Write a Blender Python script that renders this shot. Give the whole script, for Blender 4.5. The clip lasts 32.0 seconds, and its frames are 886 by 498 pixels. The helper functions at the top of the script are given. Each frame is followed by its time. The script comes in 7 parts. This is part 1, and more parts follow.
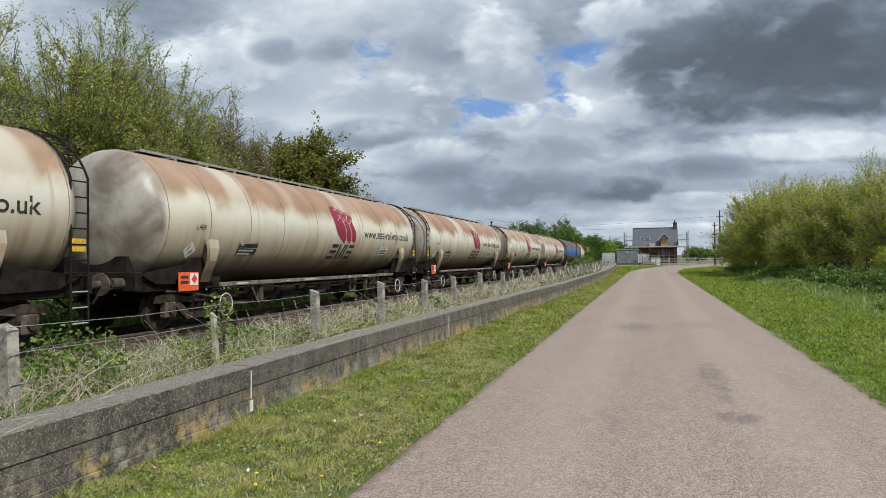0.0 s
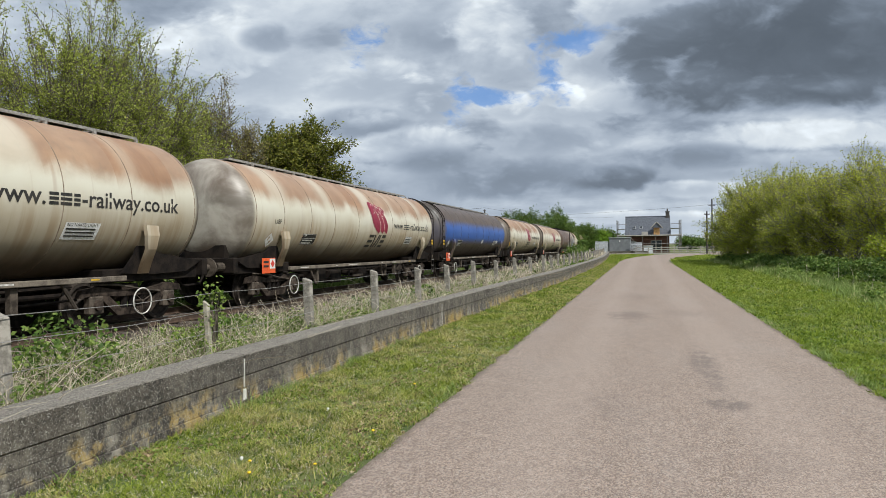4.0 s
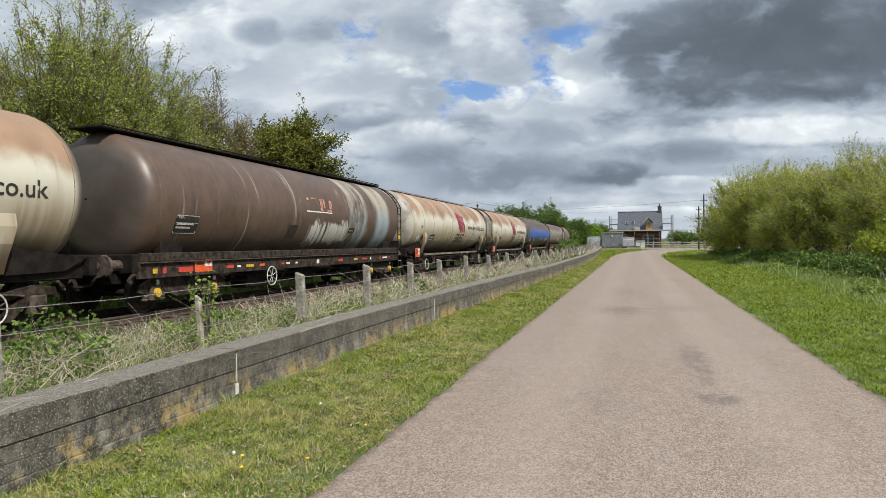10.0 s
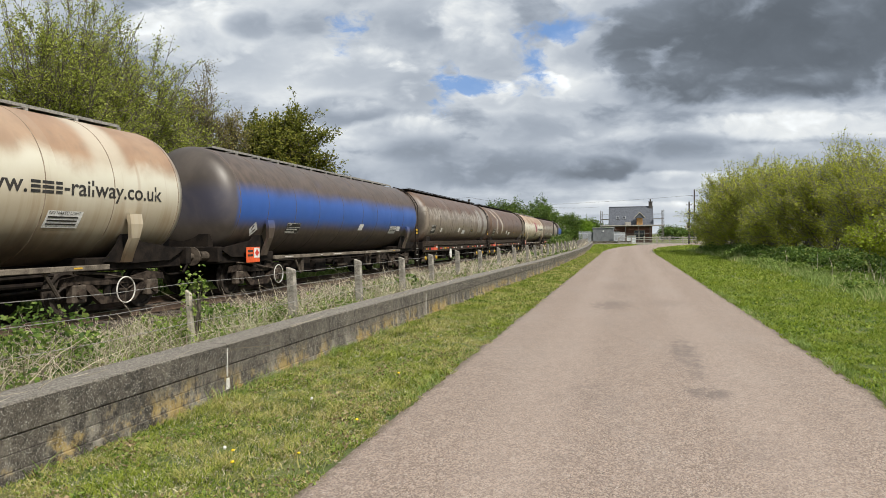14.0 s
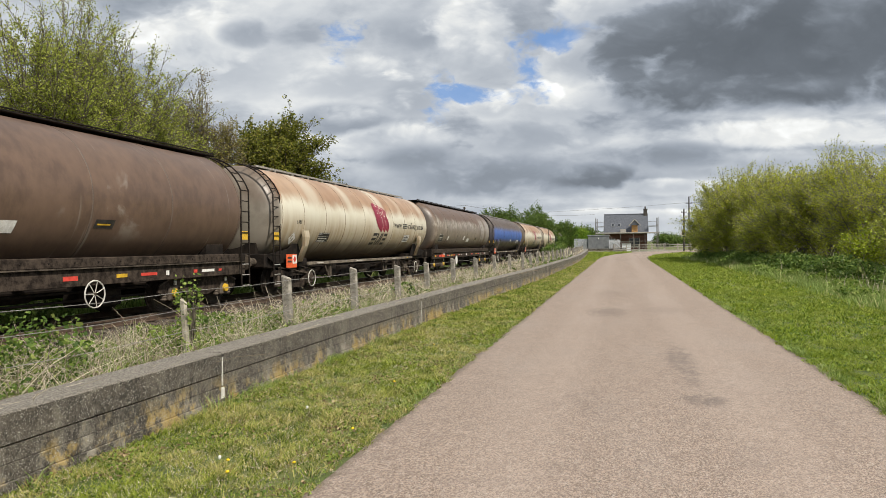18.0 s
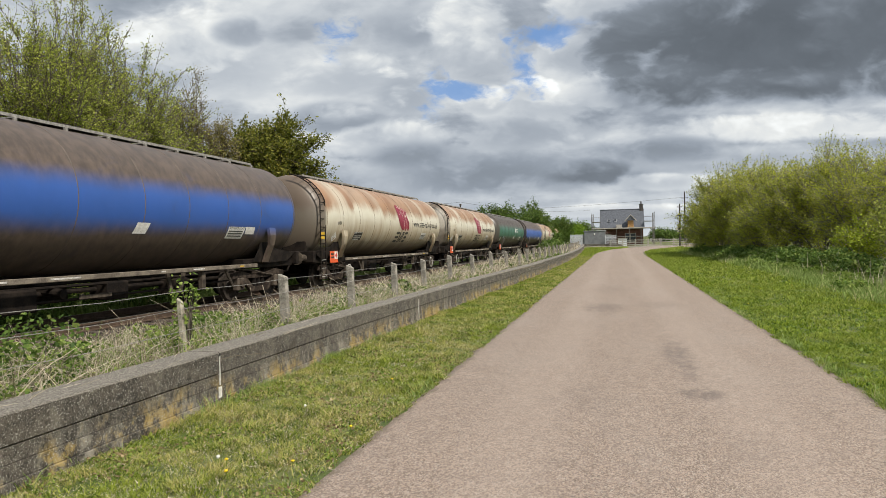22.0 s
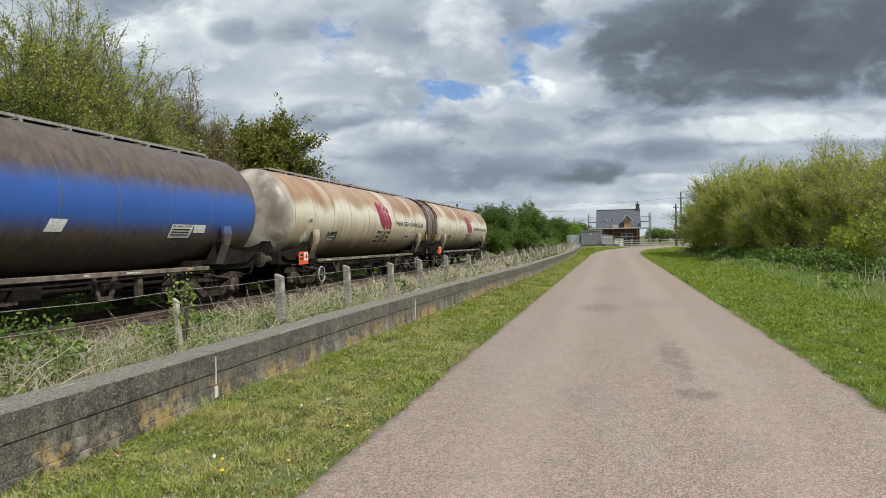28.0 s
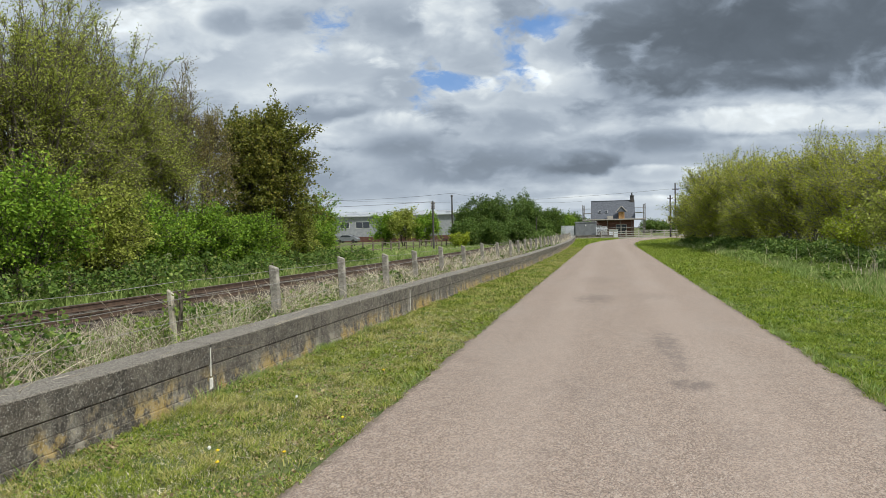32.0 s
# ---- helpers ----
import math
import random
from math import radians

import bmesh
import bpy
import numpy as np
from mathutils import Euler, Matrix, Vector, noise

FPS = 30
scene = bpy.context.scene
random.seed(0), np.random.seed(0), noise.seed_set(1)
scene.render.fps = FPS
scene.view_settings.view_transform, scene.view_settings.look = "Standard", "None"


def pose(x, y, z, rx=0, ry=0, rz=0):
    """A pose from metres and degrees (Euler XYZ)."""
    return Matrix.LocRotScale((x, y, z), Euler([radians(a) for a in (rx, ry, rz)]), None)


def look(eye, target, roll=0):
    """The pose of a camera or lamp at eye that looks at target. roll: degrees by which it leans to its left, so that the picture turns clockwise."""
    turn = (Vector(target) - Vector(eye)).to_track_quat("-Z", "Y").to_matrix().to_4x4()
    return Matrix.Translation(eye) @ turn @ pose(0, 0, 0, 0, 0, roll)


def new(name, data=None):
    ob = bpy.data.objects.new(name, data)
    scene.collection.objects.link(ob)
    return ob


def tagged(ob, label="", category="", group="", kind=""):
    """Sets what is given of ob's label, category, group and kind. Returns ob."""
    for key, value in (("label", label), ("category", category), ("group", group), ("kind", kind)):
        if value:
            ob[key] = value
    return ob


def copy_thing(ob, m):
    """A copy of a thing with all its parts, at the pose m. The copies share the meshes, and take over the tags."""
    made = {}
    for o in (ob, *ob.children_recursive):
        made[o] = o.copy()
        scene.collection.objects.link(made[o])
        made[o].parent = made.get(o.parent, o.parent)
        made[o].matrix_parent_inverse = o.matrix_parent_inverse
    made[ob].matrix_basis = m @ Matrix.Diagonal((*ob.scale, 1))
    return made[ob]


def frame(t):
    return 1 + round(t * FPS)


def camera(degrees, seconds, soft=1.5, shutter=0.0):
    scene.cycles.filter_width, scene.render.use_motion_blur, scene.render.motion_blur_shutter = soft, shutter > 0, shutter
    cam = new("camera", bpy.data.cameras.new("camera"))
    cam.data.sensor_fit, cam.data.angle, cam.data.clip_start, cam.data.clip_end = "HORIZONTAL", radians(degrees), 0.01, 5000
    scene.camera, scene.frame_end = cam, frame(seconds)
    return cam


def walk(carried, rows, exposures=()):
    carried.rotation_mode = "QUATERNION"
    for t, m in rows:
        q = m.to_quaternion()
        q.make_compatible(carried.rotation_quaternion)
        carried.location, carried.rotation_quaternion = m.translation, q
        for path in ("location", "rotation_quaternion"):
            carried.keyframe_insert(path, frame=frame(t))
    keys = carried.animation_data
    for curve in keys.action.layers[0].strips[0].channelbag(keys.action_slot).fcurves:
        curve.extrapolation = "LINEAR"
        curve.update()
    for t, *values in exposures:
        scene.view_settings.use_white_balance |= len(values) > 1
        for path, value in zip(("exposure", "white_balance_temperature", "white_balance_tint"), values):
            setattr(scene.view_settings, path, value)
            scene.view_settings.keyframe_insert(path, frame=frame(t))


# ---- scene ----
EYE = 1.6
cam = camera(65.45, 32.0, soft=0.8)


def gaze(yaw, pitch, roll):
    """The camera at its place, turned left by yaw, up by pitch and clockwise by roll, in degrees."""
    return pose(0, 0, EYE, 0, 0, yaw) @ pose(0, 0, 0, 90 + pitch) @ pose(0, 0, 0, 0, 0, -roll)


# seconds, yaw, pitch, roll of a camera held in the same spot: it pans slowly
TURNS = [
    (0, 16.69, 0.74, 0.69), (0.5, 16.73, 0.39, 0.98), (1, 16.67, 0.09, 1.16), (1.5, 16.55, -0.03, 1.15), (2, 16.41, -0.04, 0.97),
    (2.5, 16.30, -0.01, 0.80), (3, 16.21, -0.04, 0.68), (3.5, 16.15, -0.10, 0.66), (5.5, 16.08, -0.56, 0.77), (6, 16.04, -0.52,
    0.86), (6.5, 16.00, -0.51, 0.87), (7, 15.93, -0.50, 0.98), (7.5, 15.85, -0.56, 1.00), (8, 15.80, -0.64, 0.99), (8.5, 15.73,
    -0.70, 0.92), (9, 15.70, -0.75, 0.77), (9.5, 15.61, -0.71, 0.68), (10, 15.53, -0.67, 0.57), (10.5, 15.45, -0.67, 0.42), (11,
    15.39, -0.73, 0.42), (11.5, 15.35, -0.85, 0.42), (12, 15.29, -1.02, 0.42), (12.5, 15.17, -1.17, 0.47), (13, 15.06, -1.24,
    0.45), (13.5, 14.95, -1.21, 0.52), (14, 14.83, -1.11, 0.50), (14.5, 14.71, -0.98, 0.53), (16.5, 14.47, -0.64, 0.62), (17,
    14.47, -0.60, 0.69), (17.5, 14.45, -0.54, 0.72), (18, 14.45, -0.46, 0.67), (18.5, 14.41, -0.39, 0.70), (19, 14.39, -0.39,
    0.66), (19.5, 14.39, -0.42, 0.74), (20, 14.42, -0.46, 0.86), (20.5, 14.40, -0.52, 1.01), (21, 14.36, -0.57, 1.14), (21.5,
    14.27, -0.64, 1.18), (22, 14.16, -0.71, 1.23), (22.5, 14.03, -0.73, 1.25), (23, 13.95, -0.72, 1.19), (23.5, 13.93, -0.67,
    1.13), (24, 13.88, -0.63, 1.03), (24.5, 13.87, -0.62, 0.95), (25, 13.88, -0.67, 0.93), (25.5, 13.87, -0.72, 0.98), (27.5,
    13.85, -0.76, 1.13), (28, 13.88, -0.73, 1.13), (28.5, 13.93, -0.69, 1.12), (29, 13.95, -0.77, 1.10), (29.5, 13.98, -0.90,
    1.10), (30, 13.96, -1.04, 1.14), (30.5, 13.90, -1.19, 1.21), (31, 13.79, -1.30, 1.30), (31.5, 13.64, -1.37, 1.29), (32, 13.46,
    -1.46, 1.20)
]
# the sun comes out a little in the middle of the clip, and the picture brightens and warms
LIGHTER = [(0, -0.09, 6300, 7.5), (6, 0.01, 6400, 7.5), (13, 0.07, 6700, 8.5), (18, 0.11, 7000, 9.5), (21, 0.07, 6950, 9.0), (25, 0.02, 6750, 7.5), (28, -0.02, 6550, 7.0), (32, 0.0, 6500, 6.5)]
walk(cam, [(t, gaze(yaw, pitch, roll)) for t, yaw, pitch, roll in TURNS], LIGHTER)

# ---- light ----
SUN_FROM = Vector((0.62, -0.38, 0.80)).normalized()
world = bpy.data.worlds.new("sky")
scene.world = world
world.use_nodes = True
wn, wl = world.node_tree.nodes, world.node_tree.links
wn.clear()


def wmath(op, a, b=None, clamp=False):
    n = wn.new("ShaderNodeMath")
    n.operation, n.use_clamp = op, clamp
    for i, v in enumerate((a, b)):
        if v is None:
            continue
        if isinstance(v, (int, float)):
            n.inputs[i].default_value = v
        else:
            wl.new(v, n.inputs[i])
    return n.outputs[0]


def wramp(value, stops):
    n = wn.new("ShaderNodeValToRGB")
    while len(n.color_ramp.elements) < len(stops):
        n.color_ramp.elements.new(0.5)
    for e, (p, c) in zip(n.color_ramp.elements, stops):
        e.position, e.color = p, (*c, 1) if len(c) == 3 else c
    wl.new(value, n.inputs[0])
    return n.outputs[0]


def wmix(fac, a, b, blend="MIX"):
    n = wn.new("ShaderNodeMix")
    n.data_type, n.blend_type = "RGBA", blend
    for i, v in ((0, fac), (6, a), (7, b)):
        if isinstance(v, (int, float)):
            n.inputs[i].default_value = v
        elif isinstance(v, tuple):
            n.inputs[i].default_value = (*v, 1)
        else:
            wl.new(v, n.inputs[i])
    return n.outputs[2]


def wnoise(vector, scale, detail, rough, distortion=0.0):
    n = wn.new("ShaderNodeTexNoise")
    n.inputs["Scale"].default_value, n.inputs["Detail"].default_value = scale, detail
    n.inputs["Roughness"].default_value, n.inputs["Distortion"].default_value = rough, distortion
    wl.new(vector, n.inputs["Vector"])
    return n.outputs[0]


sky = wn.new("ShaderNodeTexSky")
sky.sky_type, sky.sun_disc = "NISHITA", False
sky.sun_elevation = math.asin(SUN_FROM.z)
sky.sun_rotation = math.atan2(SUN_FROM.x, SUN_FROM.y)
way = wn.new("ShaderNodeTexCoord").outputs["Generated"]
sep = wn.new("ShaderNodeSeparateXYZ")
wl.new(way, sep.inputs[0])
wx, wy, wz = sep.outputs
# the part of the sky that the path looks into: sideways and upwards per metre ahead
def wdot(vec):
    n = wn.new("ShaderNodeVectorMath")
    n.operation = "DOT_PRODUCT"
    wl.new(way, n.inputs[0])
    n.inputs[1].default_value = vec
    return n.outputs["Value"]


ASIDE = radians(15)
ahead = wmath("MAXIMUM", wdot((-math.sin(ASIDE), math.cos(ASIDE), 0)), 0.12)
side = wmath("DIVIDE", wdot((math.cos(ASIDE), math.sin(ASIDE), 0)), ahead)
rise = wmath("DIVIDE", wz, ahead)
sheet = wn.new("ShaderNodeCombineXYZ")
wl.new(side, sheet.inputs[0])
wl.new(wmath("MULTIPLY", rise, 1.7), sheet.inputs[1])
sheet = sheet.outputs[0]


def puffs(vector, scale):
    """Heaped round heads of cloud."""
    cell = wn.new("ShaderNodeTexVoronoi")
    cell.feature = "SMOOTH_F1"
    cell.inputs["Scale"].default_value, cell.inputs["Detail"].default_value = scale, 3.0
    cell.inputs["Roughness"].default_value, cell.inputs["Smoothness"].default_value = 0.55, 0.5
    wl.new(vector, cell.inputs["Vector"])
    return wmath("SUBTRACT", 1.0, cell.outputs["Distance"])


def moved(vector, by, amount):
    n = wn.new("ShaderNodeVectorMath")
    n.operation = "MULTIPLY_ADD"
    wl.new(by, n.inputs[0])
    n.inputs[1].default_value = (amount,) * 3
    wl.new(vector, n.inputs[2])
    return n.outputs[0]


warp = wn.new("ShaderNodeTexNoise")
warp.inputs["Scale"].default_value, warp.inputs["Detail"].default_value = 7.0, 6.0
wl.new(sheet, warp.inputs["Vector"])
bent = moved(sheet, warp.outputs["Color"], 0.11)
lump = wmath("ADD", wmath("MULTIPLY", wnoise(bent, 8.0, 8.0, 0.58), 0.65), wmath("MULTIPLY", puffs(bent, 11.0), 0.35))
lump = wmath("SUBTRACT", lump, 0.50)
wisp = wmath("SUBTRACT", wnoise(bent, 17.0, 8.0, 0.60), 0.5)
soft = wmath("SUBTRACT", wnoise(moved(sheet, warp.outputs["Color"], 0.3), 3.4, 5.0, 0.5), 0.5)


def wsmooth(value, lo, hi, a=0.0, b=1.0):
    n = wn.new("ShaderNodeMapRange")
    n.interpolation_type = "SMOOTHSTEP"
    wl.new(value, n.inputs[0])
    for i, v in enumerate((lo, hi, a, b)):
        n.inputs[i + 1].default_value = v
    return n.outputs[0]


def within(u, v, ru, rv):
    """1 in the middle of an oval of the sky, 0 on its rim, less outside."""
    a = wmath("POWER", wmath("MULTIPLY", wmath("SUBTRACT", side, u), 1 / ru), 2.0)
    b = wmath("POWER", wmath("MULTIPLY", wmath("SUBTRACT", rise, v), 1 / rv), 2.0)
    return wmath("SUBTRACT", 1.0, wmath("ADD", a, b))


# clouds from the farthest to the nearest: place, half width and height, light of base and top, softness, raggedness
CLOUDS = [
    (0.518, 0.155, 0.279, 0.028, 0.6, 0.74, 0.6, 1.0),
    (0.427, 0.107, 0.295, 0.028, 0.36, 0.46, 0.7, 1.0),
    (0.311, 0.079, 0.123, 0.016, 0.44, 0.62, 0.5, 1.0),
    (0.253, 0.038, 0.156, 0.013, 0.5, 0.66, 0.6, 0.8),
    (-0.124, 0.082, 0.213, 0.049, 0.3, 0.42, 0.8, 1.0),
    (-0.074, 0.151, 0.164, 0.039, 0.44, 0.64, 0.6, 1.2),
    (0.081, 0.104, 0.213, 0.051, 0.23, 0.4, 0.6, 1.2),
    (0.336, 0.128, 0.139, 0.030, 0.24, 0.42, 0.6, 1.2),
    (0.233, 0.096, 0.090, 0.028, 0.16, 0.3, 0.5, 1.2),
    (-0.021, 0.126, 0.098, 0.030, 0.25, 0.4, 0.5, 1.2),
    (0.147, 0.157, 0.148, 0.039, 0.34, 0.5, 0.6, 1.2),
    (-0.301, 0.255, 0.164, 0.066, 0.42, 0.54, 0.8, 1.2),
    (-0.361, 0.296, 0.123, 0.066, 0.52, 0.66, 0.7, 1.2),
    (-0.267, 0.307, 0.057, 0.030, 0.32, 0.4, 0.6, 1.2),
    (-0.131, 0.184, 0.107, 0.033, 0.26, 0.44, 0.5, 1.2),
    (-0.105, 0.237, 0.139, 0.051, 0.42, 0.66, 0.45, 1.3),
    (-0.036, 0.216, 0.074, 0.051, 0.34, 0.78, 0.4, 1.3),
    (0.189, 0.197, 0.123, 0.038, 0.42, 0.6, 0.5, 1.3),
    (0.082, 0.201, 0.054, 0.030, 0.42, 0.86, 0.3, 1.4),
    (0.144, 0.218, 0.049, 0.026, 0.46, 0.8, 0.3, 1.4),
    (-0.186, 0.315, 0.107, 0.051, 0.28, 0.40, 0.9, 1.3),
    (-0.023, 0.309, 0.156, 0.059, 0.30, 0.44, 0.9, 1.3),
    (0.068, 0.286, 0.092, 0.097, 0.38, 0.62, 0.45, 1.2),
    (0.214, 0.266, 0.074, 0.049, 0.36, 0.58, 0.5, 1.4),
    (0.239, 0.340, 0.090, 0.049, 0.42, 0.64, 0.5, 1.4),
    (0.296, 0.282, 0.107, 0.074, 0.16, 0.27, 0.5, 1.3),
    (0.519, 0.288, 0.361, 0.119, 0.12, 0.24, 0.6, 0.8),
    (0.494, 0.329, 0.270, 0.148, 0.12, 0.27, 0.9, 1.0),
    (0.337, 0.220, 0.148, 0.051, 0.115, 0.24, 0.9, 1.2),
    (0.535, 0.210, 0.238, 0.039, 0.12, 0.21, 0.9, 1.0),
    (0.717, 0.311, 0.213, 0.139, 0.13, 0.2, 0.5, 1.0),
]
GAPS = [
    (-0.133, 0.301, 0.025, 0.028),
    (0.130, 0.257, 0.028, 0.052),
    (0.177, 0.298, 0.049, 0.018),
    (0.059, 0.214, 0.039, 0.011),
    (0.223, 0.323, 0.041, 0.021),
    (0.002, 0.211, 0.021, 0.033),
]
# a layer of cloud over the whole sky, crowding together towards the horizon
flat = wn.new("ShaderNodeCombineXYZ")
high = wmath("ADD", wmath("MAXIMUM", wz, 0.0), 0.20)
wl.new(wmath("DIVIDE", wx, high), flat.inputs[0])
wl.new(wmath("DIVIDE", wy, high), flat.inputs[1])
bright = wsmooth(wnoise(flat.outputs[0], 1.6, 8.0, 0.55), 0.34, 0.66, 0.36, 0.84)
low = wsmooth(wz, 0.0, 0.16, 0.75, 0.0)
bright = wmath("ADD", wmath("MULTIPLY", bright, wmath("SUBTRACT", 1.0, low)), wmath("MULTIPLY", low, 0.60))
hole = None
for i, (u, v, ru, rv, base, top, edge, rag) in enumerate(CLOUDS):
    if i == len(CLOUDS) - 7:
        # blue shows between the heaps, behind the nearest clouds
        for gu, gv, gru, grv in GAPS:
            g = wsmooth(wmath("ADD", within(gu, gv, gru * 1.45, grv * 1.45), wmath("ADD", wmath("MULTIPLY", lump, 2.6), wmath("MULTIPLY", wisp, 4.0))), -0.2, 0.8)
            hole = g if hole is None else wmath("MAXIMUM", hole, g)
    body = wmath("ADD", within(u, v, ru, rv), wmath("ADD", wmath("MULTIPLY", lump, 1.5 * rag), wmath("MULTIPLY", wisp, 0.45 * rag)))
    cover = wsmooth(body, -0.05, edge)
    tall = wmath("ADD", wmath("MULTIPLY", wmath("SUBTRACT", rise, v), 1 / rv), wmath("ADD", wmath("MULTIPLY", lump, 3.0), wmath("MULTIPLY", soft, 1.6)))
    tone = wsmooth(tall, -0.8, 0.8, base * 1.36, top * 1.42)
    # thin rims let the light through
    tone = wmath("ADD", tone, wsmooth(body, 0.0, 0.8, 0.15 * top, 0.0))
    bright = wmath("ADD", wmath("MULTIPLY", bright, wmath("SUBTRACT", 1.0, cover)), wmath("MULTIPLY", tone, cover))
    if hole is not None:
        hole = wmath("MULTIPLY", hole, wmath("SUBTRACT", 1.0, cover))
bright = wmath("MULTIPLY", bright, wmath("ADD", 1.0, wmath("ADD", wmath("MULTIPLY", wisp, 0.30), wmath("MULTIPLY", lump, 0.55))))
tint = wramp(bright, [(0.10, (0.80, 0.96, 1.19)), (0.35, (0.83, 0.97, 1.20)), (0.80, (0.945, 1.0, 1.06))])
grey = wn.new("ShaderNodeVectorMath")
grey.operation = "SCALE"
wl.new(tint, grey.inputs[0])
wl.new(bright, grey.inputs["Scale"])
blue = wmix(1.0, sky.outputs[0], (0.11, 0.11, 0.11), "MULTIPLY")
colour = wmix(wmath("MULTIPLY", hole, 0.9), grey.outputs[0], wmix(0.7, blue, (0.15, 0.33, 0.74)))
back = wn.new("ShaderNodeBackground")
back.inputs["Strength"].default_value = 1.0
wl.new(colour, back.inputs["Color"])
wl.new(back.outputs[0], wn.new("ShaderNodeOutputWorld").inputs[0])

sun = new("sun", bpy.data.lights.new("sun", "SUN"))
sun.data.energy, sun.data.angle, sun.data.color = 4.4, radians(3), (1.0, 0.965, 0.915)
sun.matrix_world = look(SUN_FROM * 50, (0, 0, 0))
scene.view_settings.exposure = 0.0

# ---- materials ----


class Nodes:
    """A short hand for node materials."""

    def __init__(self, name):
        self.mat = bpy.data.materials.new(name)
        self.mat.use_nodes = True
        self.t = self.mat.node_tree
        self.bsdf = self.t.nodes["Principled BSDF"]
        self.out = self.t.nodes["Material Output"]
        self.coord = self.t.nodes.new("ShaderNodeTexCoord").outputs["Object"]

    def put(self, v, socket):
        if isinstance(v, (int, float)):
            socket.default_value = v
        elif isinstance(v, tuple):
            socket.default_value = (*v, 1) if len(v) == 3 and len(socket.default_value) == 4 else v
        else:
            self.t.links.new(v, socket)

    def math(self, op, a, b=0.0, clamp=False):
        n = self.t.nodes.new("ShaderNodeMath")
        n.operation, n.use_clamp = op, clamp
        self.put(a, n.inputs[0])
        self.put(b, n.inputs[1])
        return n.outputs[0]

    def mix(self, fac, a, b, blend="MIX"):
        n = self.t.nodes.new("ShaderNodeMix")
        n.data_type, n.blend_type = "RGBA", blend
        for i, v in ((0, fac), (6, a), (7, b)):
            self.put(v, n.inputs[i])
        return n.outputs[2]

    def noise(self, scale, detail=4.0, rough=0.55, stretch=(1, 1, 1), shift=None, distortion=0.0):
        m = self.t.nodes.new("ShaderNodeMapping")
        m.inputs["Scale"].default_value = stretch
        self.t.links.new(self.coord, m.inputs[0])
        if shift is not None:
            self.put(shift, m.inputs["Location"])
        n = self.t.nodes.new("ShaderNodeTexNoise")
        n.inputs["Scale"].default_value, n.inputs["Detail"].default_value = scale, detail
        n.inputs["Roughness"].default_value, n.inputs["Distortion"].default_value = rough, distortion
        self.t.links.new(m.outputs[0], n.inputs["Vector"])
        return n.outputs[0]

    def step(self, v, lo, hi):
        n = self.t.nodes.new("ShaderNodeMapRange")
        n.interpolation_type = "SMOOTHSTEP"
        self.put(v, n.inputs[0])
        n.inputs[1].default_value, n.inputs[2].default_value = lo, hi
        return n.outputs[0]

    def xyz(self):
        n = self.t.nodes.new("ShaderNodeSeparateXYZ")
        self.t.links.new(self.coord, n.inputs[0])
        return n.outputs

    def random(self):
        return self.t.nodes.new("ShaderNodeObjectInfo").outputs["Random"]

    def island(self):
        return self.t.nodes.new("ShaderNodeNewGeometry").outputs["Random Per Island"]

    def bump(self, height, strength=0.3, distance=0.01):
        n = self.t.nodes.new("ShaderNodeBump")
        n.inputs["Strength"].default_value, n.inputs["Distance"].default_value = strength, distance
        self.put(height, n.inputs["Height"])
        self.t.links.new(n.outputs[0], self.bsdf.inputs["Normal"])

    def done(self, colour, rough=0.7, metal=0.0):
        self.put(colour, self.bsdf.inputs["Base Color"])
        self.put(rough, self.bsdf.inputs["Roughness"])
        self.bsdf.inputs["Metallic"].default_value = metal
        return self.mat


def plain(name, a, b, scale=6.0, rough=0.7, metal=0.0, bump=0.25, fine=40.0):
    """Two tones, mottled at two scales, with a fine relief."""
    k = Nodes(name)
    n1, n2 = k.noise(scale), k.noise(fine, 3.0)
    f = k.step(k.math("ADD", k.math("MULTIPLY", n1, 0.7), k.math("MULTIPLY", n2, 0.3)), 0.36, 0.64)
    k.bump(n2, bump, 0.004)
    return k.done(k.mix(f, a, b), rough, metal)


